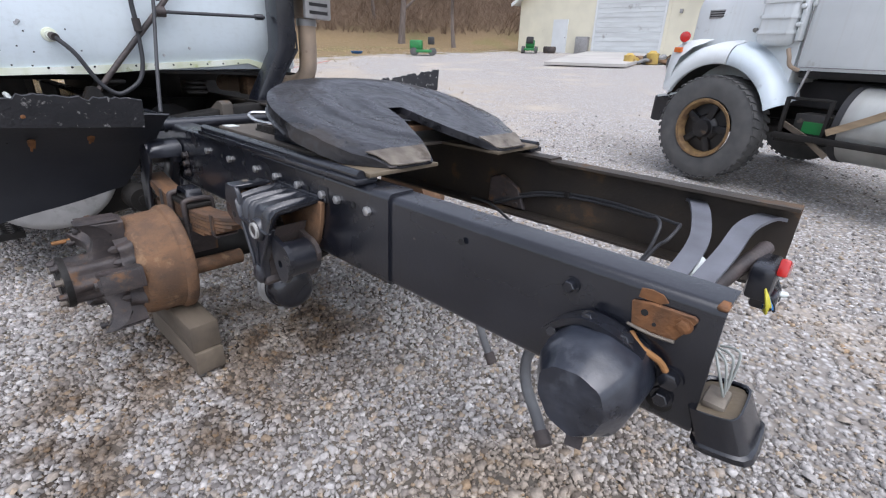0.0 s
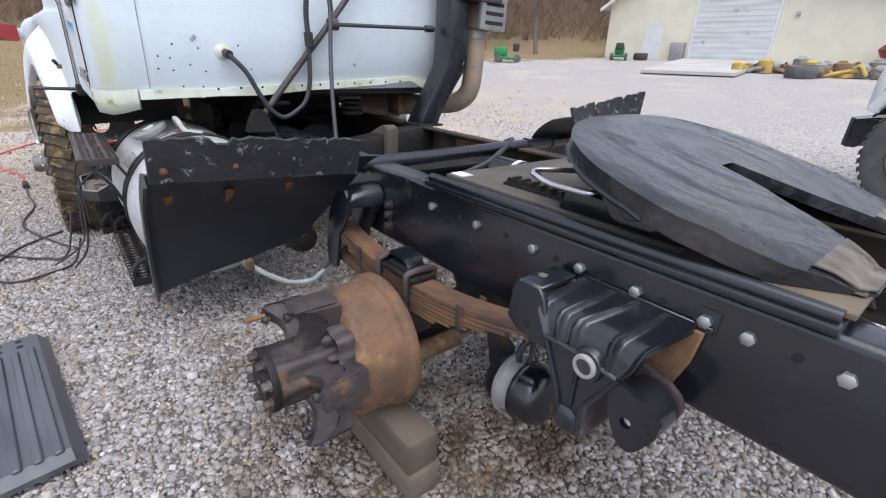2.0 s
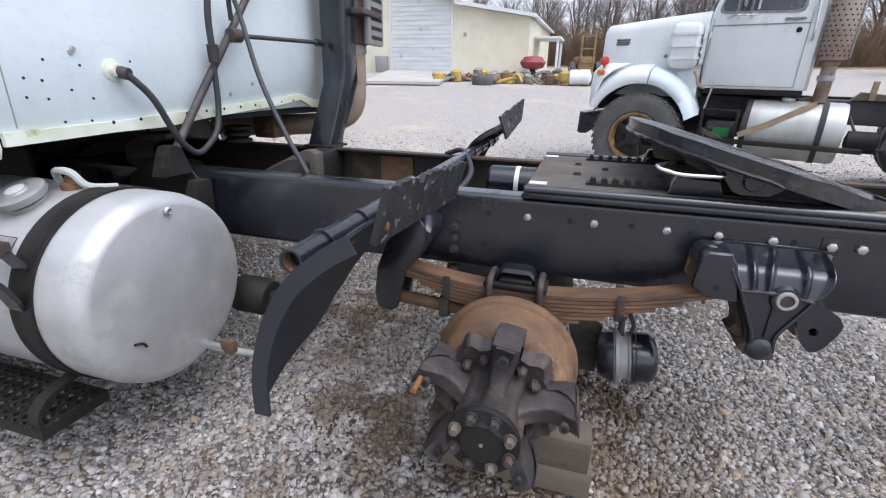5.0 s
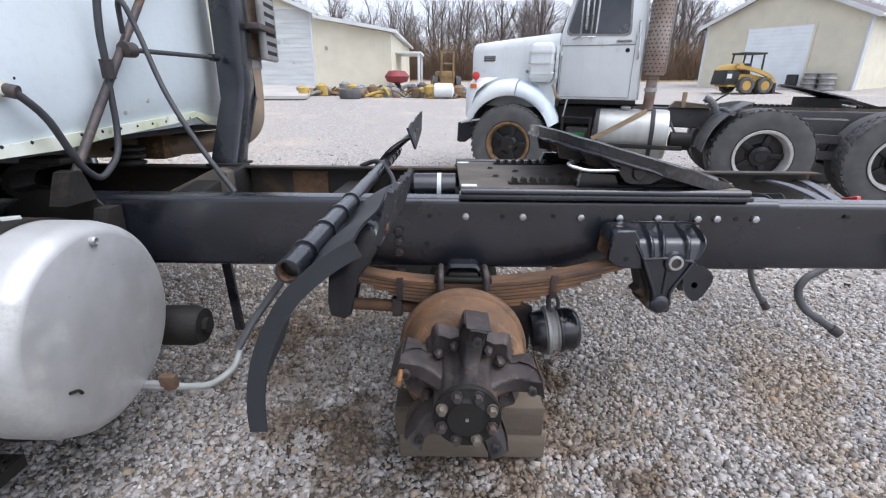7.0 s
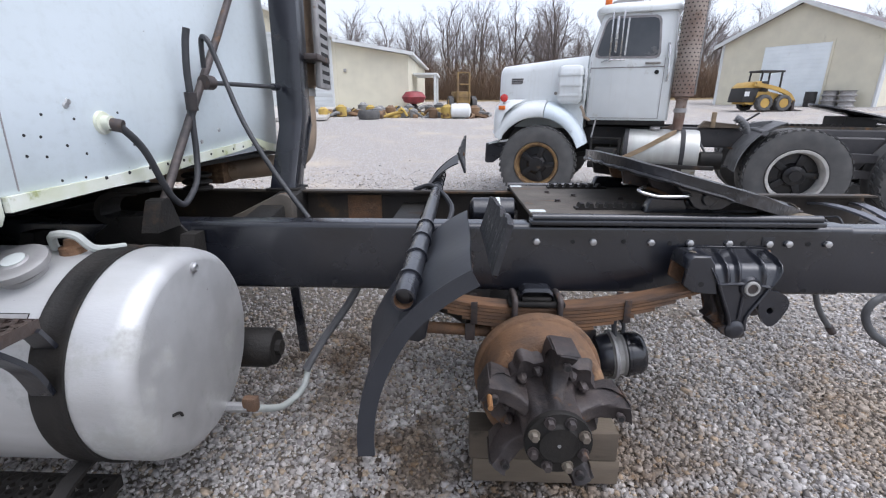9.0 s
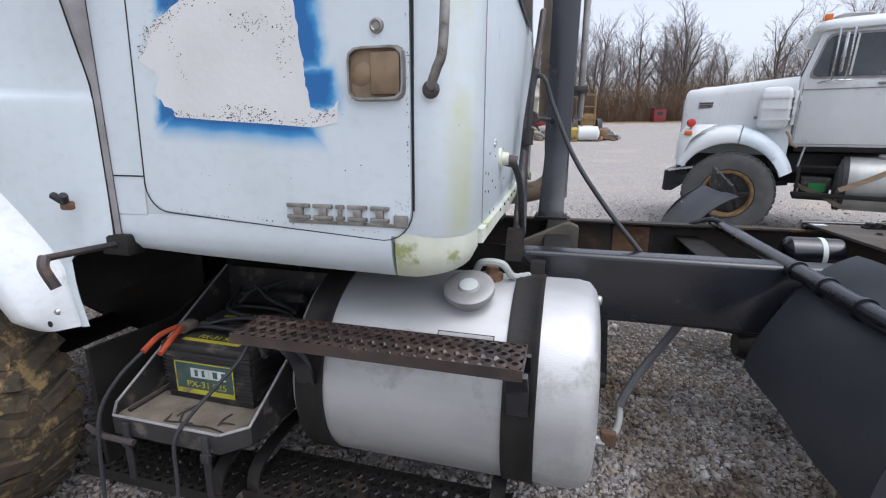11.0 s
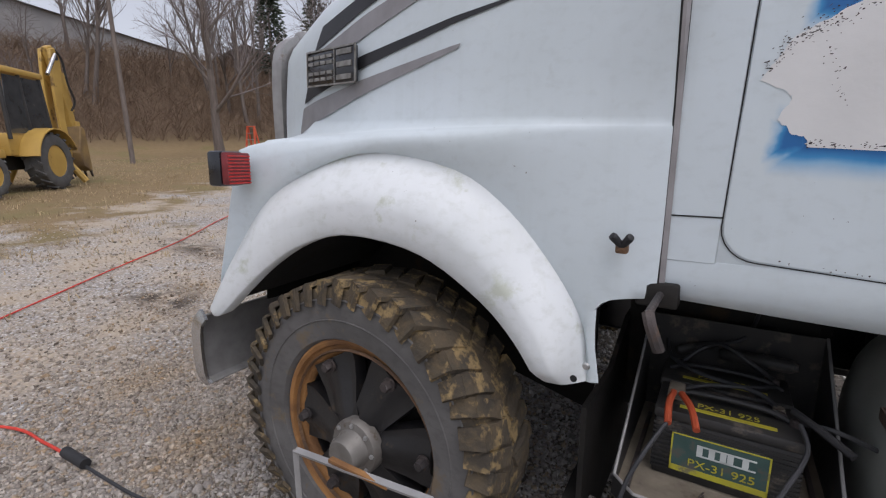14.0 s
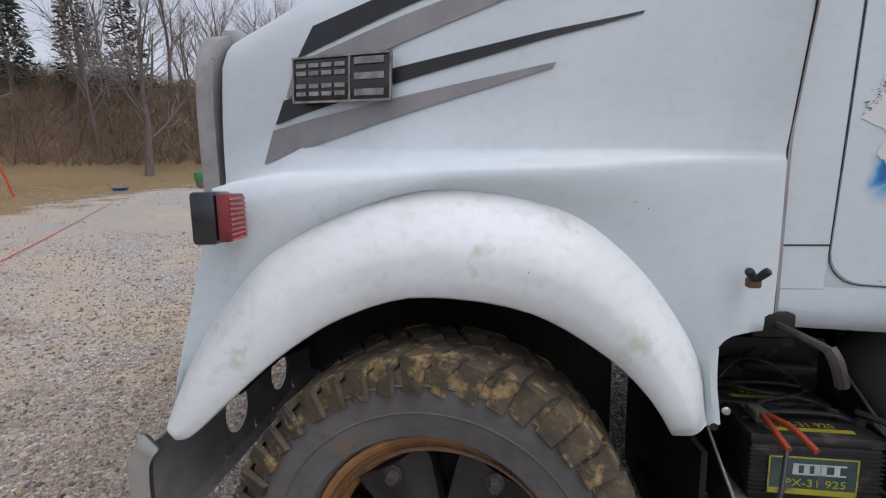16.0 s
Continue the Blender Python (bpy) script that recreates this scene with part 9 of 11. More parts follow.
        for x0, x1, z0, z1 in ((0.575, 0.581, 1.12, 1.80), (1.425, 1.431, 1.12, 1.82), (0.58, 1.43, 1.115, 1.121), (0.58, 1.425, 1.715, 1.727)):
            box(bm, x0, x1, s * 0.871 - 0.003, s * 0.871 + 0.003, z0, z1)
        part("door_seam", bm, GREY_RUBBER, t)
        hd = part("door_handle", box(B(), 1.21, 1.385, s * 0.885 - 0.01, s * 0.885 + 0.01, 1.752, 1.776, 0.006), BRUSHED_HANDLE, t)
        part("lock", revolve(B(), (1.35, s * 0.87, 1.66), (0, s, 0), [(0, 0.026), (0.008, 0.024), (0.01, 0.01)], 14), SEAM, hd)
        bm = B()
        for x in (0.80, 0.92):
            sweep(bm, [(x, s * 0.86, 1.80), (x, s * 1.03, 1.80), (x, s * 1.045, 1.84), (x, s * 1.045, 2.28), (x, s * 1.03, 2.32), (x, s * 0.83, 2.34)], 0.010, 6, n=1)
        sweep(bm, [(0.70, s * 0.87, 1.79), (0.80, s * 1.03, 1.80), (0.98, s * 1.03, 1.80)], 0.010, 6, n=1)
        arm = part("mirror_arm", bm, CHROME, t)
        part("mirror", box(B(), 0.845, 0.875, s * 1.05 - 0.085, s * 1.05 + 0.085, 1.88, 2.27, 0.014), CHROME, arm, "tall chromed mirror head")
        bm = B()
        sweep(bm, [(1.47, s * 0.865, 1.56), (1.475, s * 0.905, 1.60), (1.47, s * 0.90, 1.78), (1.455, s * 0.885, 1.94), (1.45, s * 0.855, 1.98)], 0.012, 8)
        part("grab_rail", bm, CHROME, t)
        part("door_hinge", box(B(), 0.565, 0.592, s * 0.875 - 0.008, s * 0.875 + 0.008, 1.60, 1.66, 0.004), WHITE_FAR, t)
    part("windscreen", prism(B(), [(0.53, 1.86), (0.545, 1.86), (0.675, 2.30), (0.66, 2.30)], "xz", -0.74, 0.74), GLASS_DARK, t)
    part("roof_light_bar", bevel_all(prism(B(), [(0.72, 2.47), (1.12, 2.48), (1.10, 2.535), (0.85, 2.55), (0.75, 2.52)], "xz", -0.55, 0.1), 0.012, 1), STEEL_GREY, t)
    part("roof_lamp", box(B(), 0.66, 0.74, -0.62, -0.54, 2.47, 2.545, 0.014), AMBER, t)
    # exhaust stack with perforated shield
    st = part("muffler", revolve(B(), (1.675, -0.82, 0.98), (0, 0, 1), [(0, 0.055), (0.34, 0.058), (0.36, 0.075), (0.39, 0.075), (0.40, 0.125), (1.52, 0.125), (1.535, 0.11), (1.545, 0.062), (1.86, 0.06)], 28), STACK_RUST, t, "rust-stained perforated exhaust stack")
    holes = B()
    for k in range(24):
        for j in range(16):
            a = 2 * math.pi * (j + 0.5 * (k % 2)) / 16
            p = Vector((1.675 + 0.125 * math.cos(a), -0.82 + 0.125 * math.sin(a), 1.42 + 0.044 * k))
            if math.sin(a) < 0.4:
                revolve(holes, p - Vector((math.cos(a), math.sin(a), 0)) * 0.001, (math.cos(a), math.sin(a), 0), [(0, 0.009), (0.003, 0.009)], 6)
    tagged(part("shield_hole", holes, SEAM, st), kind="stuff")
    part("shield_edge", box(B(), 1.795, 1.812, -0.86, -0.78, 1.40, 2.50, 0.004), STEEL_GREY, st)
    part("exhaust_elbow", sweep(B(), [(1.675, -0.82, 1.36), (1.675, -0.82, 1.12), (1.66, -0.76, 1.0), (1.55, -0.6, 0.95)], 0.062, 16), STACK_RUST, t, "rusty exhaust elbow")
    part("exhaust_clamp", revolve(B(), (1.675, -0.82, 1.19), (0, 0, 1), [(0, 0.066), (0, 0.075), (0.05, 0.075), (0.05, 0.066)], 20, False), STEEL_GREY, t)
    # tank with straps and the board leaning on it
    tank = part("fuel_tank", revolve(B(), (1.06, -0.76, 0.68), (1, 0, 0), [(-0.02, 0.02), (0.0, 0.18), (0.02, 0.28), (0.05, 0.305), (0.83, 0.305), (0.87, 0.29), (0.875, 0.26), (0.87, 0.02)], 48), TANK_FAR, t, "tarnished aluminium fuel tank")
    for x in (1.075, 1.72):
        part("tank_strap", revolve(B(), (x, -0.76, 0.68), (1, 0, 0), [(0, 0.306), (0, 0.313), (0.05, 0.313), (0.05, 0.306)], 48, False), RUBBER_BLACK, tank)
    part("tank_cap", revolve(B(), (1.42, -0.82, 0.975), (0, -0.2, 1), [(0, 0.06), (0.03, 0.06), (0.04, 0.05), (0.042, 0.01)], 18), STEEL_GREY, tank)
    bm = B()
    sweep(bm, [(1.06, -1.085, 0.63), (1.30, -1.075, 0.76), (1.56, -1.0, 0.92), (1.66, -0.92, 0.965)], 0.028, flat=0.006, side=(0.3, 0, 1), n=3)
    part("strap_board", bm, WOOD_LIGHT, tank, "tan board lying across the tank")
    part("side_rail", box(B(), 0.66, 2.10, -1.115, -1.075, 0.535, 0.585, 0.006), BLACK_DUSTY, t, "long dark step bar along the tank")
    # open battery carrier between fender and tank
    car = part("battery_carrier", box(B(), 0.66, 1.04, -1.06, -0.60, 0.50, 0.53, 0.006), BLACK_DUSTY, t)
    part("battery", box(B(), 0.72, 1.0, -0.92, -0.70, 0.53, 0.74, 0.012), BATTERY_BLACK, car)
    part("battery_label", box(B(), 0.80, 0.96, -0.923, -0.918, 0.58, 0.68), GREEN, car)
    for x in (0.68, 1.02):
        part("carrier_post", box(B(), x - 0.015, x + 0.015, -1.05, -1.02, 0.53, 0.88, 0.004), BLACK_DUSTY, car)
    part("carrier_rail", box(B(), 0.68, 1.02, -1.05, -1.03, 0.86, 0.885, 0.004), BLACK_DUSTY, car)
    part("loose_board", sweep(B(), [(0.66, -1.0, 0.66), (0.9, -1.06, 0.57), (1.12, -1.1, 0.44)], 0.022, flat=0.008, side=(0, 0, 1), n=1), WOOD, car, "loose weathered batten")
    part("cab_stay", cyl(B(), (0.665, -0.92, 0.86), (0.70, -0.90, 1.1), 0.011, seg=8), STEEL_GREY, t)
    bm = B()
    sweep(bm, [(0.50, -0.93, 1.26), (0.54, -0.96, 1.2), (0.56, -0.95, 1.13), (0.62, -0.9, 1.09)], 0.018, 8)
    part("intake_drain_hose", bm, TAN_PIPE, t, "perished tan hose behind the fender")
    part("cab_floor_edge", box(B(), 0.60, 1.52, -0.84, 0.84, 1.03, 1.09, 0.01), BLACK_DUSTY, t)
    for s in (-1, 1):
        part("frame_rail", channel(B(), -0.6, 5.4, s, 0.43, 0.75, 1.0), FRAME_DUSTY, t)
    for x in (1.7, 2.4, 3.6, 5.2):
        part("crossmember", box(B(), x - 0.05, x + 0.05, -0.42, 0.42, 0.79, 0.93), BLACK_DUSTY, t)
    part("engine", box(B(), -0.5, 0.9, -0.35, 0.35, 0.6, 1.2, 0.05), BLACK_DUSTY, t)
    part("gearbox", revolve(B(), (0.85, 0, 0.72), (1, 0, 0), [(0, 0.25), (0.2, 0.22), (0.6, 0.17), (0.8, 0.08)], 18), BLACK_DUSTY, t)
    part("front_axle", cyl(B(), (0, -0.9, 0.5), (0, 0.9, 0.5), 0.06, seg=12), BLACK_DUSTY, t)
    part("leaf_spring", sweep(B(), [(-0.6, -0.45, 0.62), (0, -0.45, 0.55), (0.62, -0.45, 0.62)], 0.04, flat=0.03, side=(0, 1, 0)), BLACK_DUSTY, t)
    for k in range(17):
        x = 2.0 + 0.2 * k
        part("frame_bolt", revolve(B(), (x, -0.432, 0.83 + 0.09 * (k % 2)), (0, -1, 0), [(0, 0.018), (0.014, 0.016), (0.015, 0.004)], 8), FRAME_DUSTY, t)
    # equaliser, springs and brake gear between the drive axles
    A1, A2 = 2.93, 4.21
    bm = B()
    prism(bm, [(3.30, 0.92), (3.85, 0.92), (3.77, 0.72), (3.65, 0.5), (3.51, 0.5), (3.39, 0.72)], "xz", -0.56, -0.44)
    part("spring_hanger", bevel_all(bm, 0.015, 1), FRAME_DUSTY, t)
    for x in (A1, A2):
        bm = B()
        for k in range(5):
            sweep(bm, [(x - 0.62 + 0.09 * k, -0.5, 0.76 - 0.016 * k), (x, -0.5, 0.68 - 0.016 * k), (x + 0.62 - 0.09 * k, -0.5, 0.76 - 0.016 * k)], 0.035, flat=0.007, side=(0, 1, 0), n=5)
        part("leaf_spring", bm, RUST_SPRING, t)
        part("brake_chamber", cyl(B(), (x + 0.32, -0.6, 0.62), (x + 0.32, -0.42, 0.62), 0.085, seg=16), FRAME_DUSTY, t)
    for z, r in ((0.70, 0.06), (0.52, 0.05)):
        part("brake_beam", sweep(B(), [(3.42, -0.72, z), (3.55, -0.74, z + 0.01), (3.72, -0.72, z)], r, flat=0.045, side=(0, 1, 0), n=2), FRAME_DUSTY, t)
    # loose pieces left on the frame behind the cab
    bm = B()
    sweep(bm, [(2.30, -0.72, 1.13), (2.36, -0.72, 1.10), (2.42, -0.72, 1.03), (2.45, -0.72, 0.95)], 0.04, 12)
    pipe = part("flexible_pipe", bm, HOSE_GREY, t, "short grey ribbed flexible pipe")
    for k in range(6):
        p = Vector((2.315 + 0.024 * k, -0.72, 1.122 - 0.028 * k))
        part("pipe_rib", revolve(B(), p, (0.6, 0, -0.75), [(-0.006, 0.04), (-0.004, 0.046), (0.004, 0.046), (0.006, 0.04)], 14, False), HOSE_GREY, pipe)
    part("board_scrap", box(B(), 2.08, 2.13, -0.5, -0.44, 1.0, 1.19, 0.004), WOOD_LIGHT, t, "upright scrap of board")
    part("board_scrap", prism(B(), [(1.95, 1.0), (2.42, 1.0), (2.40, 1.04), (2.02, 1.08)], "xz", -0.48, -0.3), WOOD, t, "scrap of board")
    part("bent_plate", prism(B(), [(2.42, 1.02), (2.66, 1.04), (2.70, 1.1), (2.58, 1.09), (2.46, 1.06)], "xz", -0.66, -0.6), HOSE_GREY, t)
    part("bent_plate", sweep(B(), [(2.38, -0.6, 1.05), (2.47, -0.6, 1.12), (2.56, -0.6, 1.19)], 0.03, flat=0.008, side=(0, 1, 0), n=2), BLACK_DUSTY, t)
    bm = B()
    sweep(bm, [(1.98, -0.5, 0.84), (2.05, -0.62, 0.7), (2.16, -0.66, 0.58), (2.3, -0.7, 0.54), (2.38, -0.8, 0.62)], 0.014, 7)
    part("air_line", bm, HOSE_BLACK, t)
    part("air_tank", revolve(B(), (1.98, -0.62, 0.60), (1, 0, 0), [(0, 0.03), (0.02, 0.11), (0.26, 0.11), (0.28, 0.03)], 20), BLACK_DUSTY, t)
    # drive wheels
    for x in (A1, A2):
        for s in (-1, 1):
            plain_wheel(t, x, s * 1.10, 0.51, 0.52, 0.25, s, RIM_WHITE, "rear_wheel", dish=0.12)
            part("inner_tyre", tyre_bm((x, s * 0.67, 0.51), 0.52, 0.25, 0.29, s, lug_h=0.006), TYRE, t)
        part("axle", cyl(B(), (x, -0.85, 0.5), (x, 0.85, 0.5), 0.09, seg=14), BLACK_DUSTY, t)
        part("rear_hub", revolve(B(), (x, -0.95, 0.51), (0, -1, 0), [(0, 0.12), (0.08, 0.11), (0.1, 0.07), (0.12, 0.06)], 20), HUB_BLACK, t)
    bm = B()
    rows = []
    for i in range(13):
        w = radians(178 - 70 * i / 12)
        rows.append([(A1 + 0.62 * math.cos(w), -1.10 + 0.66 * j, 0.51 + 0.62 * math.sin(w)) for j in (0, 1)])
    loft(bm, rows, closed=False, caps=False)
    bmesh.ops.solidify(bm, geom=bm.faces[:], thickness=0.01)
    part("mud_guard", bm, HOSE_GREY, t)
    part("mud_guard_tube", cyl(B(), (2.55, -1.1, 0.98), (2.55, 0.2, 1.0), 0.03, seg=12), HOSE_GREY, t)
    part("slider_deck", prism(B(), [(2.6, 1.0), (4.3, 1.0), (4.3, 1.03), (2.6, 1.03)], "xz", -0.4, 0.4), DECK, t)
    for x0, n in ((2.78, 12), (3.95, 10)):
        teeth = [(x0, 1.03)] + [q for k in range(n) for q in ((x0 + 0.06 * k, 1.06), (x0 + 0.035 + 0.06 * k, 1.06), (x0 + 0.04 + 0.06 * k, 1.04), (x0 + 0.055 + 0.06 * k, 1.04))] + [(x0 + 0.06 * n, 1.03)]
        part("toothed_rack", prism(B(), teeth, "xz", -0.38, -0.33), BLACK_DUSTY, t)
    # coupling plate tilted nose up
    bm = B()
    revolve(bm, (3.62, 0, 1.17), (0.22, 0, 1), [(0, 0.40), (0.02, 0.43), (0.035, 0.42), (0.036, 0.05)], 32)
    for y0, y1 in ((-0.36, -0.1), (0.1, 0.36)):
        prism(bm, [(3.75, 1.17), (4.14, 1.06), (4.14, 1.04), (3.75, 1.12)], "xz", y0, y1)
    part("coupling_plate", bm, GREASE, t)
    part("coupling_seat", box(B(), 3.5, 3.8, -0.35, 0.35, 1.03, 1.14), BLACK_DUSTY, t)
    return t


build_far_truck()


# ---------- buildings ----------
def ribbed_wall(bm, p0, p1, z0, ztop, t=0.15, step=0.3):
    """Sheet-metal wall between two plan points; ztop is a function of the distance along it; shallow ribs outside."""
    a, b = Vector((*p0, 0)), Vector((*p1, 0))
    L = (b - a).length
    d = (b - a) / L
    nrm = Vector((d.y, -d.x, 0))
    n = max(2, int(L / step) * 2)
    rows = []
    for i in range(n + 1):
        u = L * i / n
        o = a + d * u + nrm * (0.018 if i % 2 else 0.0)
        q = a + d * u - nrm * t
        rows.append([(o.x, o.y, z0), (o.x, o.y, ztop(u)), (q.x, q.y, ztop(u)), (q.x, q.y, z0)])
    loft(bm, rows)
    return bm


def roller_door(parent, p, d, w, h, z, slats, material, trim=None):
    """Door leaf with slats, set 4 cm proud of the wall plane, and a trim frame."""
    d = Vector((*d, 0)).normalized()
    nrm = Vector((d.y, -d.x, 0))
    m = Matrix.Translation((p[0], p[1], z)) @ Matrix(((d.x, nrm.x, 0, 0), (d.y, nrm.y, 0, 0), (0, 0, 1, 0), (0, 0, 0, 1)))
    door = part("roller_door", box(B(), 0, w, 0.02, 0.05, 0, h, m=m), material, parent)
    for k in range(slats):
        z0 = h * k / slats
        part("slat", box(B(), 0.01, w - 0.01, 0.05, 0.065, z0 + 0.015, z0 + h / slats - 0.015, 0.006, m=m, seg=1), material, door)
    for x0, x1, z0, z1 in ((-0.12, 0, 0, h + 0.12), (w, w + 0.12, 0, h + 0.12), (0, w, h, h + 0.12)):
        part("door_trim", box(B(), x0, x1, 0.02, 0.075, z0, z1, m=m), trim or OFFWHITE, door)
    return door


def build_left_shed():
    b = thing("metal_shed", "long cream sheet-metal workshop with a lean-to and a tall roller door", "building", m=W)
    z = 0.78
    y = 28.0
    def top(u):
        x = -17.95 + u
        return table([(-17.95, 3.95), (-13.0, 6.9), (-8.1, 5.0)], x)
    part("wall", ribbed_wall(B(), (-17.95, y), (-8.1, y), z - 0.6, top), CREAM, b)
    part("wall", ribbed_wall(B(), (-8.1, y + 0.02), (-3.6, y + 0.02), z - 0.6, lambda u: 4.72 - 0.165 * u), CREAM, b)
    part("wall", ribbed_wall(B(), (-3.6, y + 0.02), (-3.6, y + 14), z - 0.6, lambda u: 3.95), CREAM, b)
    part("wall", ribbed_wall(B(), (-17.95, y + 14), (-17.95, y), z - 0.6, lambda u: 3.95), CREAM, b)
    for pts in ([(-18.35, 3.72), (-13.0, 6.92), (-13.0, 7.04), (-18.4, 3.82)], [(-13.0, 6.92), (-7.8, 4.87), (-7.75, 4.98), (-13.0, 7.04)], [(-8.1, 4.76), (-3.25, 3.98), (-3.23, 4.09), (-8.1, 4.9)]):
        bm = prism(B(), pts, "xz", y - 0.45, y + 14.2)
        part("roof", bm, OFFWHITE, b, "pale metal roof sheet")
    for pts in ([(-18.4, 3.65), (-13.0, 6.85), (-13.0, 7.06), (-18.43, 3.84)], [(-13.0, 6.85), (-7.75, 4.8), (-7.72, 5.0), (-13.0, 7.06)], [(-8.1, 4.70), (-3.22, 3.92), (-3.2, 4.11), (-8.1, 4.92)]):
        part("rake_trim", prism(B(), pts, "xz", y - 0.5, y - 0.452), OFFWHITE, b, "white rake trim")
    roller_door(b, (-12.35, y), (1, 0), 3.95, 4.4, z, 17, DOOR_GREY)
    wd = part("walk_door", box(B(), -15.3, -14.25, y - 0.06, y, z, z + 2.05), OFFWHITE, b)
    part("door_knob", revolve(B(), (-14.35, y - 0.06, z + 1.0), (0, -1, 0), [(0, 0.03), (0.05, 0.03)], 10), STEEL_GREY, wd)
    part("utility_box", box(B(), -13.45, -12.65, y - 0.35, y - 0.02, z, z + 1.05, 0.02), STEEL_GREY, b)
    part("wall_lamp", box(B(), -7.6, -7.45, y - 0.13, y - 0.005, 3.0, 3.2, 0.02), STEEL_GREY, b)
    # porch at the right end
    part("porch_roof", box(B(), -3.55, -1.9, 30.2, 34, 2.95, 3.08, 0.02), OFFWHITE, b)
    for yy in (30.3, 33.8):
        part("porch_post", box(B(), -2.15, -2.0, yy, yy + 0.15, 0.6, 2.95, 0.01), OFFWHITE, b)
    ap = B()
    rows = []
    for i in range(12):
        f = i / 11
        a, b2 = (-9.3 - 3.3 * f, 17.3 + 10.7 * f), (-6.2 - 2.0 * f, 18.4 + 9.6 * f)
        rows.append([(*p, rise(*p) + 0.05) for p in (a, ((a[0] + b2[0]) / 2, (a[1] + b2[1]) / 2), b2)])
    loft(ap, rows, closed=False, caps=False)
    bmesh.ops.solidify(ap, geom=ap.faces[:], thickness=0.12)
    tagged(part("pavement", ap, CONCRETE, None), "pale concrete apron in front of the roller door", "pavement", kind="structure")


def build_right_shed():
    b = thing("metal_shed", "cream sheet-metal garage with white roller door and brown roof", "building", m=W)
    A, C = Vector((17.9, 33.0)), Vector((22.8, 25.6))
    d = (C - A).normalized()
    nrm = Vector((-d.y, d.x))
    if nrm.dot(Vector((1, 1))) < 0:
        nrm = -nrm
    L = (C - A).length
    z = 1.0
    eave, ridge = 5.0, 6.95
    part("wall", ribbed_wall(B(), A, C, z - 0.7, lambda u: eave + (ridge - eave) * (1 - abs(2 * u / L - 1))), CREAM, b)
    D = C + nrm * 14
    part("wall", ribbed_wall(B(), C, D, z - 0.7, lambda u: eave - 0.05), CREAM, b)
    E_ = A + nrm * 14
    part("wall", ribbed_wall(B(), E_, A, z - 0.7, lambda u: eave - 0.05), CREAM, b)
    mid = (A + C) / 2
    for P, s in ((A, -1), (C, 1)):
        o = P + d * s * 0.45
        oz = eave - 0.22
        f = nrm * -0.4
        g = nrm * 14.2
        rings = []
        for q in (f, g):
            rings.append([(o.x + q.x, o.y + q.y, oz), (mid.x + q.x, mid.y + q.y, ridge + 0.05), (mid.x + q.x, mid.y + q.y, ridge + 0.17), (o.x + q.x, o.y + q.y, oz + 0.12)])
        part("roof", loft_bm(rings), ROOF_BROWN, b, "brown metal roof")
        rings = []
        for q in (f * 1.12, f):
            rings.append([(o.x + q.x, o.y + q.y, oz - 0.12), (mid.x + q.x, mid.y + q.y, ridge - 0.06), (mid.x + q.x, mid.y + q.y, ridge + 0.19), (o.x + q.x, o.y + q.y, oz + 0.14)])
        part("rake_trim", loft_bm(rings), OFFWHITE, b, "white rake trim")
    o = C + d * 0.45
    bm = B()
    cyl(bm, (*(o + nrm * -0.4), eave - 0.2), (*(o + nrm * 14), eave - 0.2), 0.08, seg=10)
    part("gutter", bm, OFFWHITE, b, "white eaves gutter")
    p = C + nrm * 0.1 + d * 0.06
    part("downpipe", cyl(B(), (p.x, p.y, z - 0.3), (p.x, p.y, eave - 0.1), 0.06, seg=8), OFFWHITE, b, "white downpipe")
    part("corner_trim", cyl(B(), (C.x, C.y, z - 0.5), (C.x, C.y, eave), 0.1, seg=6), OFFWHITE, b)
    part("corner_trim", cyl(B(), (A.x, A.y, z - 0.5), (A.x, A.y, eave), 0.1, seg=6), OFFWHITE, b)
    q = A + d * 2.7
    roller_door(b, q, d, 3.6, 3.6, z, 16, DOOR_WHITE, CREAM)
    # louvred drums beside the door
    for k in range(2):
        c = A + d * (7.0 + 0.8 * k) - nrm * 0.6
        th = thing("ribbed_culvert", "short ribbed galvanised culvert ring standing by the garage", "culvert pipe", "culvert rings", m=pose(c.x, c.y, rise(c.x, c.y)))
        part("shell", revolve(B(), (0, 0, 0), (0, 0, 1), [(0.012 + 0.3 * (i // 4) + (0.0, 0.03, 0.12, 0.24)[i % 4], (0.44, 0.46, 0.36, 0.36)[i % 4]) for i in range(13)], 24), STEEL_GREY, th)
    c = A + d * 6.1 - nrm * 0.8
    solid("waste_drum", revolve(B(), (0, 0, 0), (0, 0, 1), [(0, 0.28), (0.02, 0.3), (0.3, 0.29), (0.31, 0.31), (0.6, 0.3), (0.85, 0.3), (0.86, 0.27)], 20), MACHINE_BLACK, "dark steel drum beside the garage door", "drum", m=at_ground(c.x, c.y))


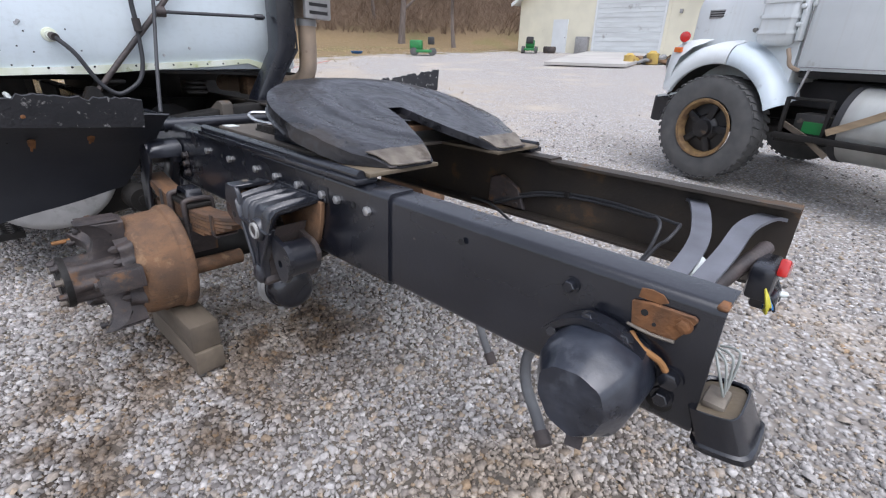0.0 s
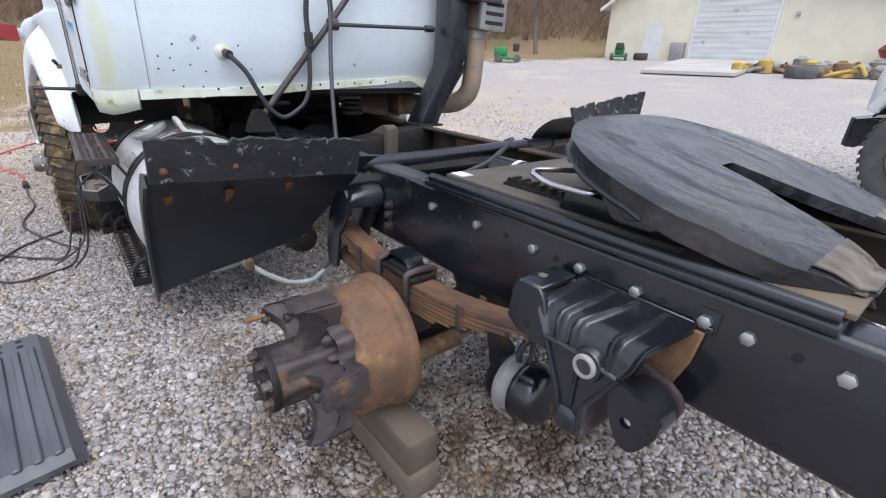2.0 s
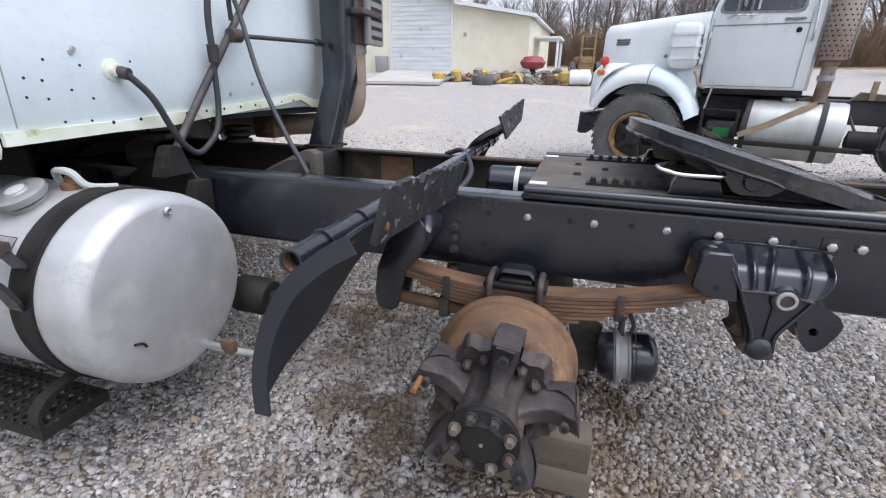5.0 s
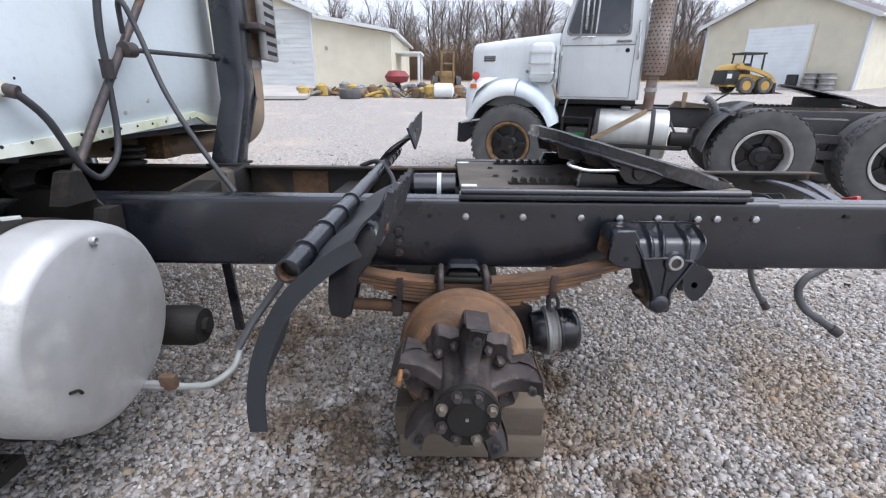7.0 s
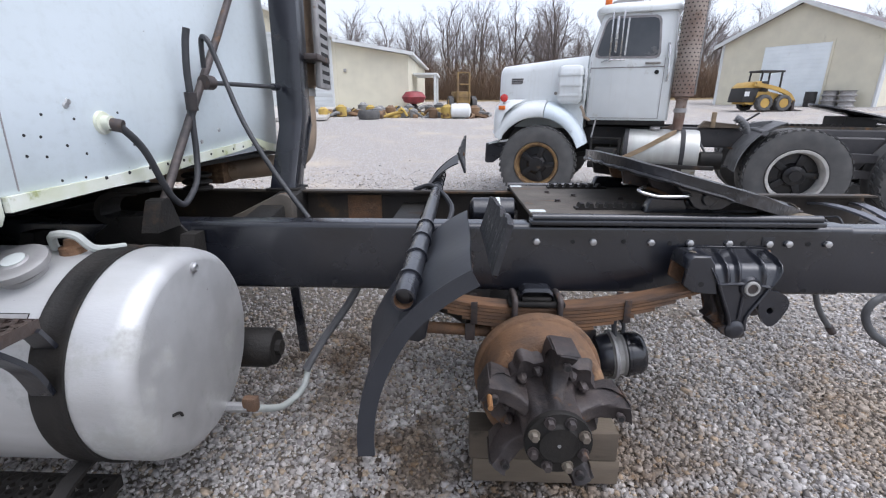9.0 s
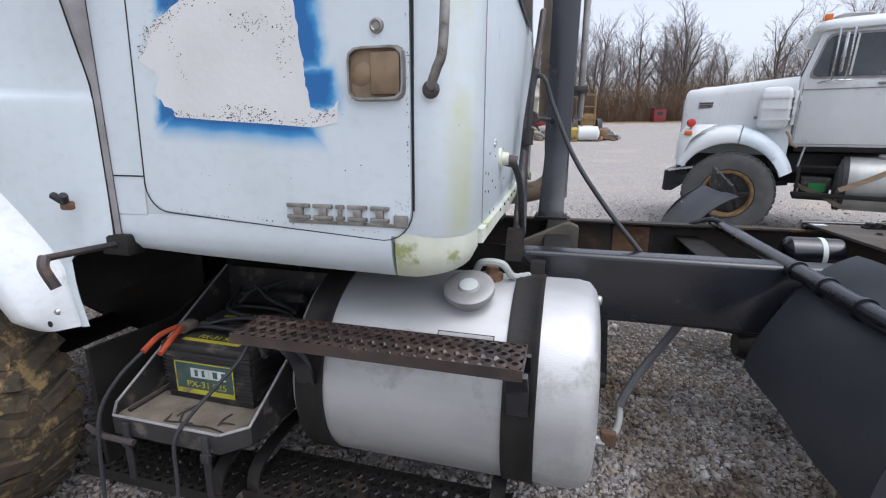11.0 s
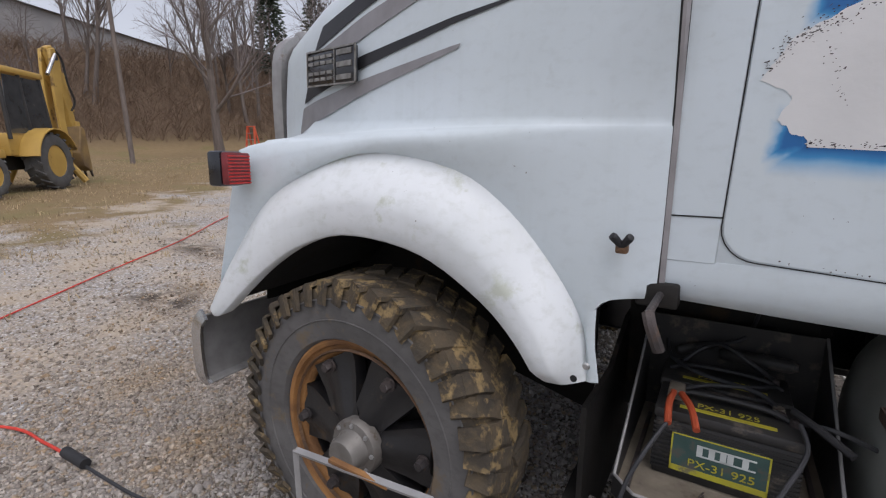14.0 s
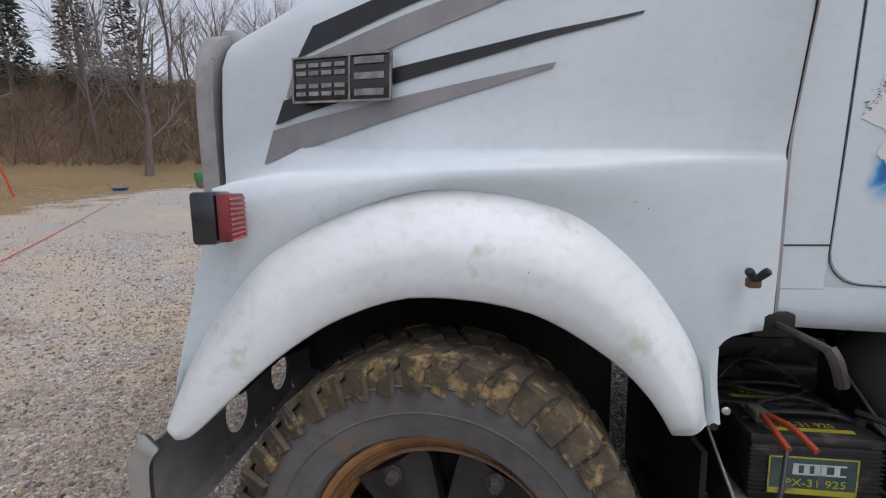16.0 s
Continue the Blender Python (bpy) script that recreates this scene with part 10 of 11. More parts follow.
def build_hill_houses():
    b = thing("far_building", "long grey industrial building on the hill behind bare trees", "building", m=pose(-78, 24, 10.5, 0, 0, -62))
    part("wall", box(B(), -24, 24, -8, 8, -4, 6.0), mat("grey_cladding", (0.36, 0.35, 0.34), (0.3, 0.295, 0.29), 0.4, 0.7, bump=0.05), b)
    part("roof", prism(B(), [(-8.5, 6.0), (8.5, 6.0), (0, 7.2)], "yz", -24.4, 24.4), STEEL_GREY, b)
    for k in range(7):
        part("window", box(B(), -20 + 6 * k, -17.5 + 6 * k, -8.06, -7.98, 1.5, 3.2), OFFWHITE, b)
    h = thing("far_house", "grey house roof showing between trees on the hill", "house", m=pose(-58, 40, 9.0, 0, 0, -50))
    part("wall", box(B(), -5, 5, -4, 4, -3, 3.0), CREAM, h)
    part("roof", prism(B(), [(-4.6, 2.9), (4.6, 2.9), (0, 5.2)], "yz", -5.4, 5.4), ROOF_BROWN, h)
    r = thing("red_shed", "small faded red shed at the edge of the wood", "shed", m=at_ground(6.9, 46.5, 8, 0.6))
    part("wall", box(B(), -0.9, 0.9, -0.9, 0.9, -0.2, 1.9, 0.02), RED_PAINT, r)
    part("window", box(B(), -0.5, 0.4, -0.93, -0.89, 1.0, 1.5), GLASS_DARK, r)
    part("roof", box(B(), -1.0, 1.0, -1.0, 1.0, 1.9, 2.0), ROOF_BROWN, r)


build_left_shed()
build_right_shed()
build_hill_houses()


# ---------- machines ----------
def machine_wheel(parent, x, y, z, r, w, s, lugs=14):
    t = part("tyre", tyre_bm((x, y, z), r, w, r * 0.55, s, lug_h=r * 0.05), TYRE, parent)
    lug = bpy.data.meshes.new("lug")
    bm = box(B(), -r * 0.05, r * 0.05, -w * 0.27, w * 0.27, -0.01, r * 0.05)
    bm.to_mesh(lug)
    bm.free()
    lug.materials.append(TYRE)
    for k in range(lugs):
        for row in (-1, 1):
            o = new("lug", lug)
            o.parent = t
            o.matrix_local = Matrix.Translation((x, y, z)) @ Matrix.Rotation(2 * math.pi * (k + 0.5 * (row > 0)) / lugs, 4, "Y") @ Matrix.Translation((0, row * w * 0.24, r * 0.955)) @ Matrix.Rotation(row * radians(35), 4, "Z")
    part("rim", revolve(B(), (x, y + s * w * 0.40, z), (0, s, 0), [(0, r * 0.56), (0.01, r * 0.54), (-w * 0.15, r * 0.48), (-w * 0.2, r * 0.2), (-w * 0.1, r * 0.18), (-w * 0.1, 0.01)], 28), YELLOW, t)
    return t


def build_skid_steer():
    t = thing("skid_steer", "yellow and black skid steer loader parked by the garage", "loader", m=at_ground(15.4, 24.0, 4))
    for x in (-0.15, 0.85):
        for s in (-1, 1):
            machine_wheel(t, x, s * 0.72, 0.42, 0.42, 0.3, s, 10)
    part("chassis", prism(B(), [(-1.0, 0.35), (1.2, 0.3), (1.25, 0.75), (0.3, 0.95), (-0.9, 1.0)], "xz", -0.55, 0.55), YELLOW, t)
    part("engine_cover", bevel_all(prism(B(), [(-1.25, 0.45), (-0.55, 0.45), (-0.4, 1.15), (-1.15, 1.2)], "xz", -0.6, 0.6), 0.05), MACHINE_BLACK, t)
    part("rear_bonnet", bevel_all(prism(B(), [(-1.2, 1.15), (-0.3, 1.15), (-0.35, 1.5), (-0.9, 1.42)], "xz", -0.6, 0.6), 0.05), YELLOW, t)
    part("rear_mark", box(B(), -1.15, -0.9, -0.615, -0.6, 0.75, 0.98), OFFWHITE, t, "plain white mark")
    for s in (-1, 1):
        bm = B()
        sweep(bm, [(-0.8, s * 0.66, 1.35), (0.3, s * 0.66, 1.15), (1.1, s * 0.66, 0.85), (1.45, s * 0.66, 0.45)], 0.08, flat=0.09, side=(0, 1, 0))
        part("lift_arm", bm, YELLOW, t)
        for x in (-0.35, 0.75):
            part("cab_post", cyl(B(), (x, s * 0.45, 1.0), (x + (0.05 if x < 0 else -0.02), s * 0.45, 1.95), 0.045, seg=8), MACHINE_BLACK, t)
    part("cab_roof", box(B(), -0.4, 0.85, -0.52, 0.52, 1.93, 2.02, 0.03), MACHINE_BLACK, t)
    part("seat", box(B(), -0.1, 0.3, -0.25, 0.25, 0.9, 1.5, 0.05), MACHINE_BLACK, t)
    part("bucket", bevel_all(prism(B(), [(1.35, 0.02), (2.0, 0.0), (2.0, 0.03), (1.5, 0.12), (1.45, 0.55), (1.35, 0.55)], "xz", -0.8, 0.8), 0.01, 1), RUST_DARK, t)


OLD_YELLOW = mat("rust_worn_yellow", (0.26, 0.17, 0.06), (0.14, 0.09, 0.045), 2.5, 0.6, 0.85, bump=0.1)


def build_backhoe():
    t = thing("backhoe_loader", "yellow backhoe loader with its boom folded upright", "backhoe", m=at_ground(-17.97, 1.65, 134))
    for s in (-1, 1):
        machine_wheel(t, 0.6, s * 0.85, 0.74, 0.74, 0.45, s, 16)
        machine_wheel(t, -1.7, s * 0.85, 0.5, 0.5, 0.32, s, 12)
        bm = B()
        rows = []
        for i in range(11):
            w = radians(170 - 150 * i / 10)
            rows.append([(0.6 + 0.9 * math.cos(w), s * (0.6 + 0.55 * j), 0.74 + 0.86 * math.sin(w)) for j in (0, 1)])
        loft(bm, rows, closed=False, caps=False)
        bmesh.ops.solidify(bm, geom=bm.faces[:], thickness=0.03)
        part("mudguard", bm, YELLOW, t)
        part("side_glass", prism(B(), [(-0.5, 1.45), (1.2, 1.45), (1.08, 2.82), (-0.3, 2.82)], "xz", s * 0.70, s * 0.72), GLASS_DARK, t)
        for x in (-0.5, 0.3, 1.2):
            part("cab_post", cyl(B(), (x, s * 0.73, 1.3), (x * 0.9, s * 0.70, 2.9), 0.045, seg=8), MACHINE_BLACK, t)
        part("stabiliser", cyl(B(), (1.8, s * 0.5, 0.95), (1.9, s * 1.0, 0.12), 0.09, seg=8), YELLOW, t)
    part("bonnet", box(B(), -2.3, -0.5, -0.45, 0.45, 0.8, 1.5, 0.08), YELLOW, t)
    part("chassis", box(B(), -2.2, 1.85, -0.4, 0.4, 0.55, 0.95, 0.05), MACHINE_BLACK, t)
    part("cab_base", box(B(), -0.55, 1.25, -0.70, 0.70, 0.9, 1.45, 0.04), YELLOW, t)
    part("cab_roof", box(B(), -0.55, 1.2, -0.78, 0.78, 2.86, 3.02, 0.06), YELLOW, t)
    part("swing_post", bevel_all(prism(B(), [(1.75, 0.6), (2.3, 0.65), (2.35, 1.25), (2.1, 1.3), (1.75, 1.0)], "xz", -0.56, -0.24), 0.03, 1), YELLOW, t)
    for y in (-0.56, -0.32):
        part("boom_plate", bevel_all(prism(B(), [(2.0, 0.85), (2.34, 0.9), (2.3, 1.9), (2.42, 2.75), (2.6, 3.5), (2.56, 3.82), (2.4, 3.92), (2.2, 3.85), (2.1, 3.4), (2.02, 2.7), (2.0, 1.8)], "xz", y, y + 0.08), 0.015, 1), YELLOW, t)
        part("pivot_pin", cyl(B(), (2.4, y - 0.02, 3.65), (2.4, y + 0.1, 3.65), 0.08, seg=12), MACHINE_BLACK, t)
    part("dipper", bevel_all(prism(B(), [(2.2, 3.9), (2.46, 4.0), (2.66, 3.8), (2.86, 2.9), (3.0, 2.0), (2.98, 1.65), (2.76, 1.65), (2.7, 2.1), (2.5, 2.9), (2.28, 3.5)], "xz", -0.475, -0.325), 0.02, 1), YELLOW, t)
    part("hydraulic_ram", cyl(B(), (1.75, -0.6, 3.1), (2.3, -0.6, 3.72), 0.05, seg=10), CHROME, t)
    part("ram_barrel", cyl(B(), (2.86, -0.4, 3.3), (3.06, -0.4, 2.2), 0.06, seg=10), YELLOW, t)
    part("ram_rod", cyl(B(), (3.06, -0.4, 2.2), (3.1, -0.4, 1.75), 0.03, seg=10), CHROME, t)
    for o in (0.0, 0.06):
        part("boom_hose", sweep(B(), [(2.42, -0.58, 3.8 + o), (2.6 + o, -0.59, 3.6), (2.68 + o, -0.59, 3.0), (2.9 + o, -0.58, 2.5), (2.8 + o, -0.5, 2.2)], 0.018, 6), MACHINE_BLACK, t)
    for y in (-0.52, -0.32):
        part("bucket_link", bevel_all(prism(B(), [(2.9, 1.9), (3.12, 1.9), (3.1, 1.15), (2.94, 1.1)], "xz", y, y + 0.04), 0.01, 1), YELLOW, t)
    part("bucket", bevel_all(prism(B(), [(2.74, 1.75), (2.96, 1.7), (3.0, 1.2), (3.02, 0.45), (2.94, 0.38), (2.55, 0.55), (2.45, 0.95), (2.55, 1.2)], "xz", -0.7, -0.1), 0.03, 1), OLD_YELLOW, t)
    for y in (-0.64, -0.47, -0.33, -0.16):
        part("bucket_tooth", bevel_all(prism(B(), [(2.93, 0.46), (3.03, 0.46), (3.06, 0.2)], "xz", y - 0.03, y + 0.03), 0.006, 1), RUST_DARK, t)
    part("loader_arm", box(B(), -2.9, -0.8, -0.75, -0.65, 0.85, 1.05, 0.03), YELLOW, t)
    part("loader_bucket", bevel_all(prism(B(), [(-3.4, 0.1), (-2.8, 0.1), (-2.7, 0.8), (-2.9, 0.85)], "xz", -1.1, 1.1), 0.02, 1), YELLOW, t)


def build_forklift():
    t = thing("rough_forklift", "rusty dull yellow mast forklift by the scrap heap", "forklift", m=at_ground(-0.2, 26.6, 102))
    for s in (-1, 1):
        machine_wheel(t, 0.3, s * 0.7, 0.45, 0.45, 0.3, s, 12)
        part("mast_rail", box(B(), -0.15, 0.0, s * 0.35 - 0.05, s * 0.35 + 0.05, 0.2, 2.2, 0.01), OLD_YELLOW, t)
    part("body", box(B(), -0.1, 1.4, -0.45, 0.45, 0.5, 1.15, 0.06), OLD_YELLOW, t)
    for z in (0.8, 1.5, 2.15):
        part("mast_bar", box(B(), -0.14, -0.02, -0.35, 0.35, z, z + 0.08, 0.01), OLD_YELLOW, t)


def build_small_things():
    m = thing("lawn_mower", "green ride-on lawn mower at the edge of the grass", "mower", "green mowers", m=at_ground(-17.7, 18.4, 40))
    for x in (-0.5, 0.5):
        for s in (-1, 1):
            part("wheel", revolve(B(), (x, s * 0.4, 0.2), (0, s, 0), [(-0.08, 0.15), (-0.07, 0.2), (0.07, 0.2), (0.08, 0.15), (0.08, 0.02)], 16), TYRE, m)
    part("bonnet", box(B(), -0.75, -0.05, -0.28, 0.28, 0.3, 0.78, 0.08), GREEN, m)
    part("deck", box(B(), -0.4, 0.5, -0.5, 0.5, 0.15, 0.3, 0.05), GREEN, m)
    part("seat", box(B(), 0.25, 0.6, -0.22, 0.22, 0.55, 0.95, 0.06), MACHINE_BLACK, m)
    m2 = copy_thing(m, at_ground(-15.5, 25.7, -60))
    tagged(m2, "green ride-on lawn mower beside the workshop wall")
    ld = thing("step_ladder", "orange fibreglass step ladder standing on the grass", "ladder", m=at_ground(-21.9, 11.9, 110, 1.0))
    for s in (-1, 1):
        part("front_rail", sweep(B(), [(-0.28, s * 0.28, 0), (0, s * 0.18, 1.8)], 0.05, flat=0.022, side=(1, 0, 0), n=1), LADDER_ORANGE, ld)
        part("back_rail", sweep(B(), [(0.5, s * 0.27, 0), (0.04, s * 0.17, 1.75)], 0.042, flat=0.018, side=(1, 0, 0), n=1), LADDER_ORANGE, ld)
    for k in range(5):
        f = (k + 1) / 6
        part("rung", box(B(), -0.28 + 0.28 * f - 0.04, -0.28 + 0.28 * f + 0.05, -0.27 + 0.09 * f, 0.27 - 0.09 * f, 1.8 * f - 0.012, 1.8 * f + 0.012), STEEL_GREY, ld)
    part("cap", box(B(), -0.07, 0.09, -0.2, 0.2, 1.78, 1.83, 0.01), LADDER_ORANGE, ld)
    solid("utility_pole", cyl(B(), (0, 0, -0.3), (-0.9, 0.5, 8.5), 0.12, 0.09, seg=10), BARK, "leaning weathered wooden utility pole", "pole", m=at_ground(-27.7, 9.15))
    solid("tub", revolve(B(), (0, 0, 0), (0, 0, 1), [(0, 0.25), (0.12, 0.35), (0.13, 0.33)], 18), BLUE, "blue plastic tub lying on the gravel", "tub", m=at_ground(-20.6, 16.0))


def build_scrap():
    """Row of scrap parts, tyres and drums before the workshop."""
    rnd = random.Random(21)
    YOLD = mat("faded_yellow_scrap", (0.42, 0.3, 0.07), (0.3, 0.2, 0.06), 3, 0.7, 0.85, bump=0.1, dirt=(0.12, 0.07, 0.03), dscale=3, damount=0.5, vary=0.25)
    TAN = mat("rusty_scrap", (0.18, 0.11, 0.06), (0.1, 0.065, 0.04), 4, 0.8, 0.95, bump=0.2, vary=0.35)
    GREYS = mat("grey_scrap", (0.2, 0.2, 0.195), (0.12, 0.12, 0.115), 4, 0.6, 0.8, bump=0.1, vary=0.35)
    n = 0
    for k in range(120):
        u = rnd.random()
        x = -7.6 + 8.6 * u + rnd.gauss(0, 0.2)
        y = 21.3 + rnd.uniform(-1.3, 1.5) + 0.8 * u
        mt = rnd.choice((YOLD, YOLD, TAN, TAN, GREYS, GREYS, TYRE))
        bm = B()
        kind = rnd.randrange(4)
        if kind == 0:
            revolve(bm, (0, 0, 0), (rnd.uniform(-0.4, 0.4), rnd.uniform(-0.4, 0.4), 1), [(0, 0.2), (0.02, 0.32), (0.14, 0.33), (0.17, 0.22), (0.1, 0.18), (0.03, 0.19)], 14, False)
            nm, lb, ct = "scrap_ring", "worn round part lying in the scrap row", "scrap"
        elif kind == 1:
            L = rnd.uniform(0.5, 1.3)
            a = rnd.uniform(0, 6.28)
            p = [(-L / 2 * math.cos(a), -L / 2 * math.sin(a), 0.08), (0, 0, rnd.uniform(0.1, 0.5)), (L / 2 * math.cos(a), L / 2 * math.sin(a), rnd.uniform(0.05, 0.4))]
            sweep(bm, p, rnd.uniform(0.04, 0.08), 7, n=3)
            nm, lb, ct = "scrap_bar", "bent steel arm lying in the scrap row", "scrap"
        elif kind == 2:
            s = rnd.uniform(0.2, 0.45)
            prism(bm, [(-s, 0), (s * 0.9, 0), (s, s * 0.5), (s * 0.3, s * 0.9), (-s * 0.7, s * 0.7)], "xz", -s * 0.5, s * 0.5)
            bevel_all(bm, 0.02, 1)
            bmesh.ops.transform(bm, matrix=Matrix.Rotation(rnd.uniform(0, 6.28), 4, "Z"), verts=bm.verts[:])
            nm, lb, ct = "scrap_casting", "broken machine casting in the scrap row", "scrap"
        else:
            s = rnd.uniform(0.15, 0.3)
            revolve(bm, (0, 0, 0), (0, 0, 1), [(0, s * 0.6), (0.04, s), (s * 1.8, s), (s * 1.9, s * 0.7), (s * 2.2, s * 0.4)], 12)
            nm, lb, ct = "scrap_housing", "upright axle housing in the scrap row", "scrap"
        solid(nm, bm, mt, lb, ct, "scrap row", m=at_ground(x, y, rnd.uniform(0, 360), 1.0, -0.02))
    for x, y, r, mt, lb in ((-4.6, 19.9, 0.5, TYRE, "large worn tyre lying flat by the scrap row"), (-14.6, 26.6, 0.4, RUST_DARK, "rusty drum by the workshop wall")):
        solid("scrap_ring", revolve(B(), (0, 0, 0), (0, 0, 1), [(0.02, r * 0.6), (0, r * 0.9), (0.12, r), (0.3, r), (0.4, r * 0.9), (0.38, r * 0.6), (0.2, r * 0.55)], 24), mt, lb, "tyre", m=at_ground(x, y))
    solid("white_tank", revolve(B(), (-0.5, 0, 0.35), (1, 0, 0), [(0, 0.1), (0.08, 0.32), (0.9, 0.32), (1.0, 0.1)], 20), OFFWHITE, "small white plastic tank at the end of the scrap row", "tank", m=at_ground(-0.35, 20.6))
    r = thing("red_hopper", "round red machine hopper beside the workshop", "hopper", m=at_ground(-3.2, 27.2))
    part("bowl", revolve(B(), (0, 0, 0.4), (0, 0, 1), [(0, 0.15), (0.1, 0.6), (0.4, 0.75), (0.7, 0.5), (0.75, 0.1)], 20), RED_PAINT, r)
    part("stand", revolve(B(), (0, 0, 0), (0, 0, 1), [(0, 0.4), (0.4, 0.15)], 8), MACHINE_BLACK, r)


build_skid_steer()
build_backhoe()
build_forklift()
build_small_things()
build_scrap()


# ---------- trees and brush ----------
def tube_into(verts, faces, pts, radii, sides):
    base = len(verts)
    n = len(pts)
    u = None
    for i, p in enumerate(pts):
        d = (pts[min(i + 1, n - 1)] - pts[max(i - 1, 0)]).normalized()
        u = frame_of(d)[1] if u is None else (u - d * u.dot(d)).normalized()
        v = d.cross(u)
        for k in range(sides):
            w = 2 * math.pi * k / sides
            verts.append(p + (u * math.cos(w) + v * math.sin(w)) * radii[i])
    for i in range(n - 1):
        for k in range(sides):
            j = (k + 1) % sides
            a = base + i * sides
            faces.append((a + k, a + j, a + sides + j, a + sides + k))


def tree_meshes(seed, height, spread, levels=5, lean=0.0, fork=0.28, stout=0.0125):
    rnd = random.Random(seed)
    trunk, crown = ([], []), ([], [])

    def grow(p, d, length, r, level):
        n = 5 if level < 2 else 3 if level < 3 else 2
        pts, rad, q, dd = [p], [r], p, d
        for i in range(n):
            dd = (dd + Vector((rnd.gauss(0, 0.1), rnd.gauss(0, 0.1), rnd.gauss(0.03, 0.06))) * (0.6 + 0.35 * level)).normalized()
            q = q + dd * length / n
            pts.append(q)
            rad.append(r * (1 - 0.62 * (i + 1) / n))
        if level == 0:
            rad[0] *= 1.35
        tgt = trunk if level < 2 else crown
        tube_into(tgt[0], tgt[1], pts, rad, 9 if level == 0 else 6 if level == 1 else 4 if level == 2 else 3)
        if level >= levels:
            return
        kids = (10, 7, 5, 4, 3)[min(level, 4)]
        for k in range(kids):
            f = fork + (1 - fork) * (k + rnd.random() * 0.8) / kids if level == 0 else 0.2 + 0.8 * (k + rnd.random()) / kids
            i = min(int(f * n), n - 1)
            t = f * n - i
            o = pts[i].lerp(pts[i + 1], min(t, 1))
            axis = (pts[i + 1] - pts[i]).normalized()
            _, u, v = frame_of(axis)
            w = rnd.uniform(0, 6.28)
            side = u * math.cos(w) + v * math.sin(w)
            a = rnd.uniform(0.5, 0.95) * spread
            nd = (axis * math.cos(a) + side * math.sin(a) + Vector((0, 0, 0.14))).normalized()
            grow(o, nd, length * rnd.uniform(0.42, 0.66) * (1.05 - 0.35 * f), max(rad[i] * rnd.uniform(0.42, 0.6), 0.009), level + 1)

    grow(Vector((0, 0, -0.3)), Vector((lean, 0, 1)).normalized(), height * 0.72, height * stout, 0)
    out_ = []
    for nm, (v, f) in (("trunk", trunk), ("crown", crown)):
        me = bpy.data.meshes.new(nm)
        me.from_pydata(v, [], f)
        me.polygons.foreach_set("use_smooth", [True] * len(me.polygons))
        me.materials.append(BARK if nm == "trunk" else TWIG)
        out_.append(me)
    return out_


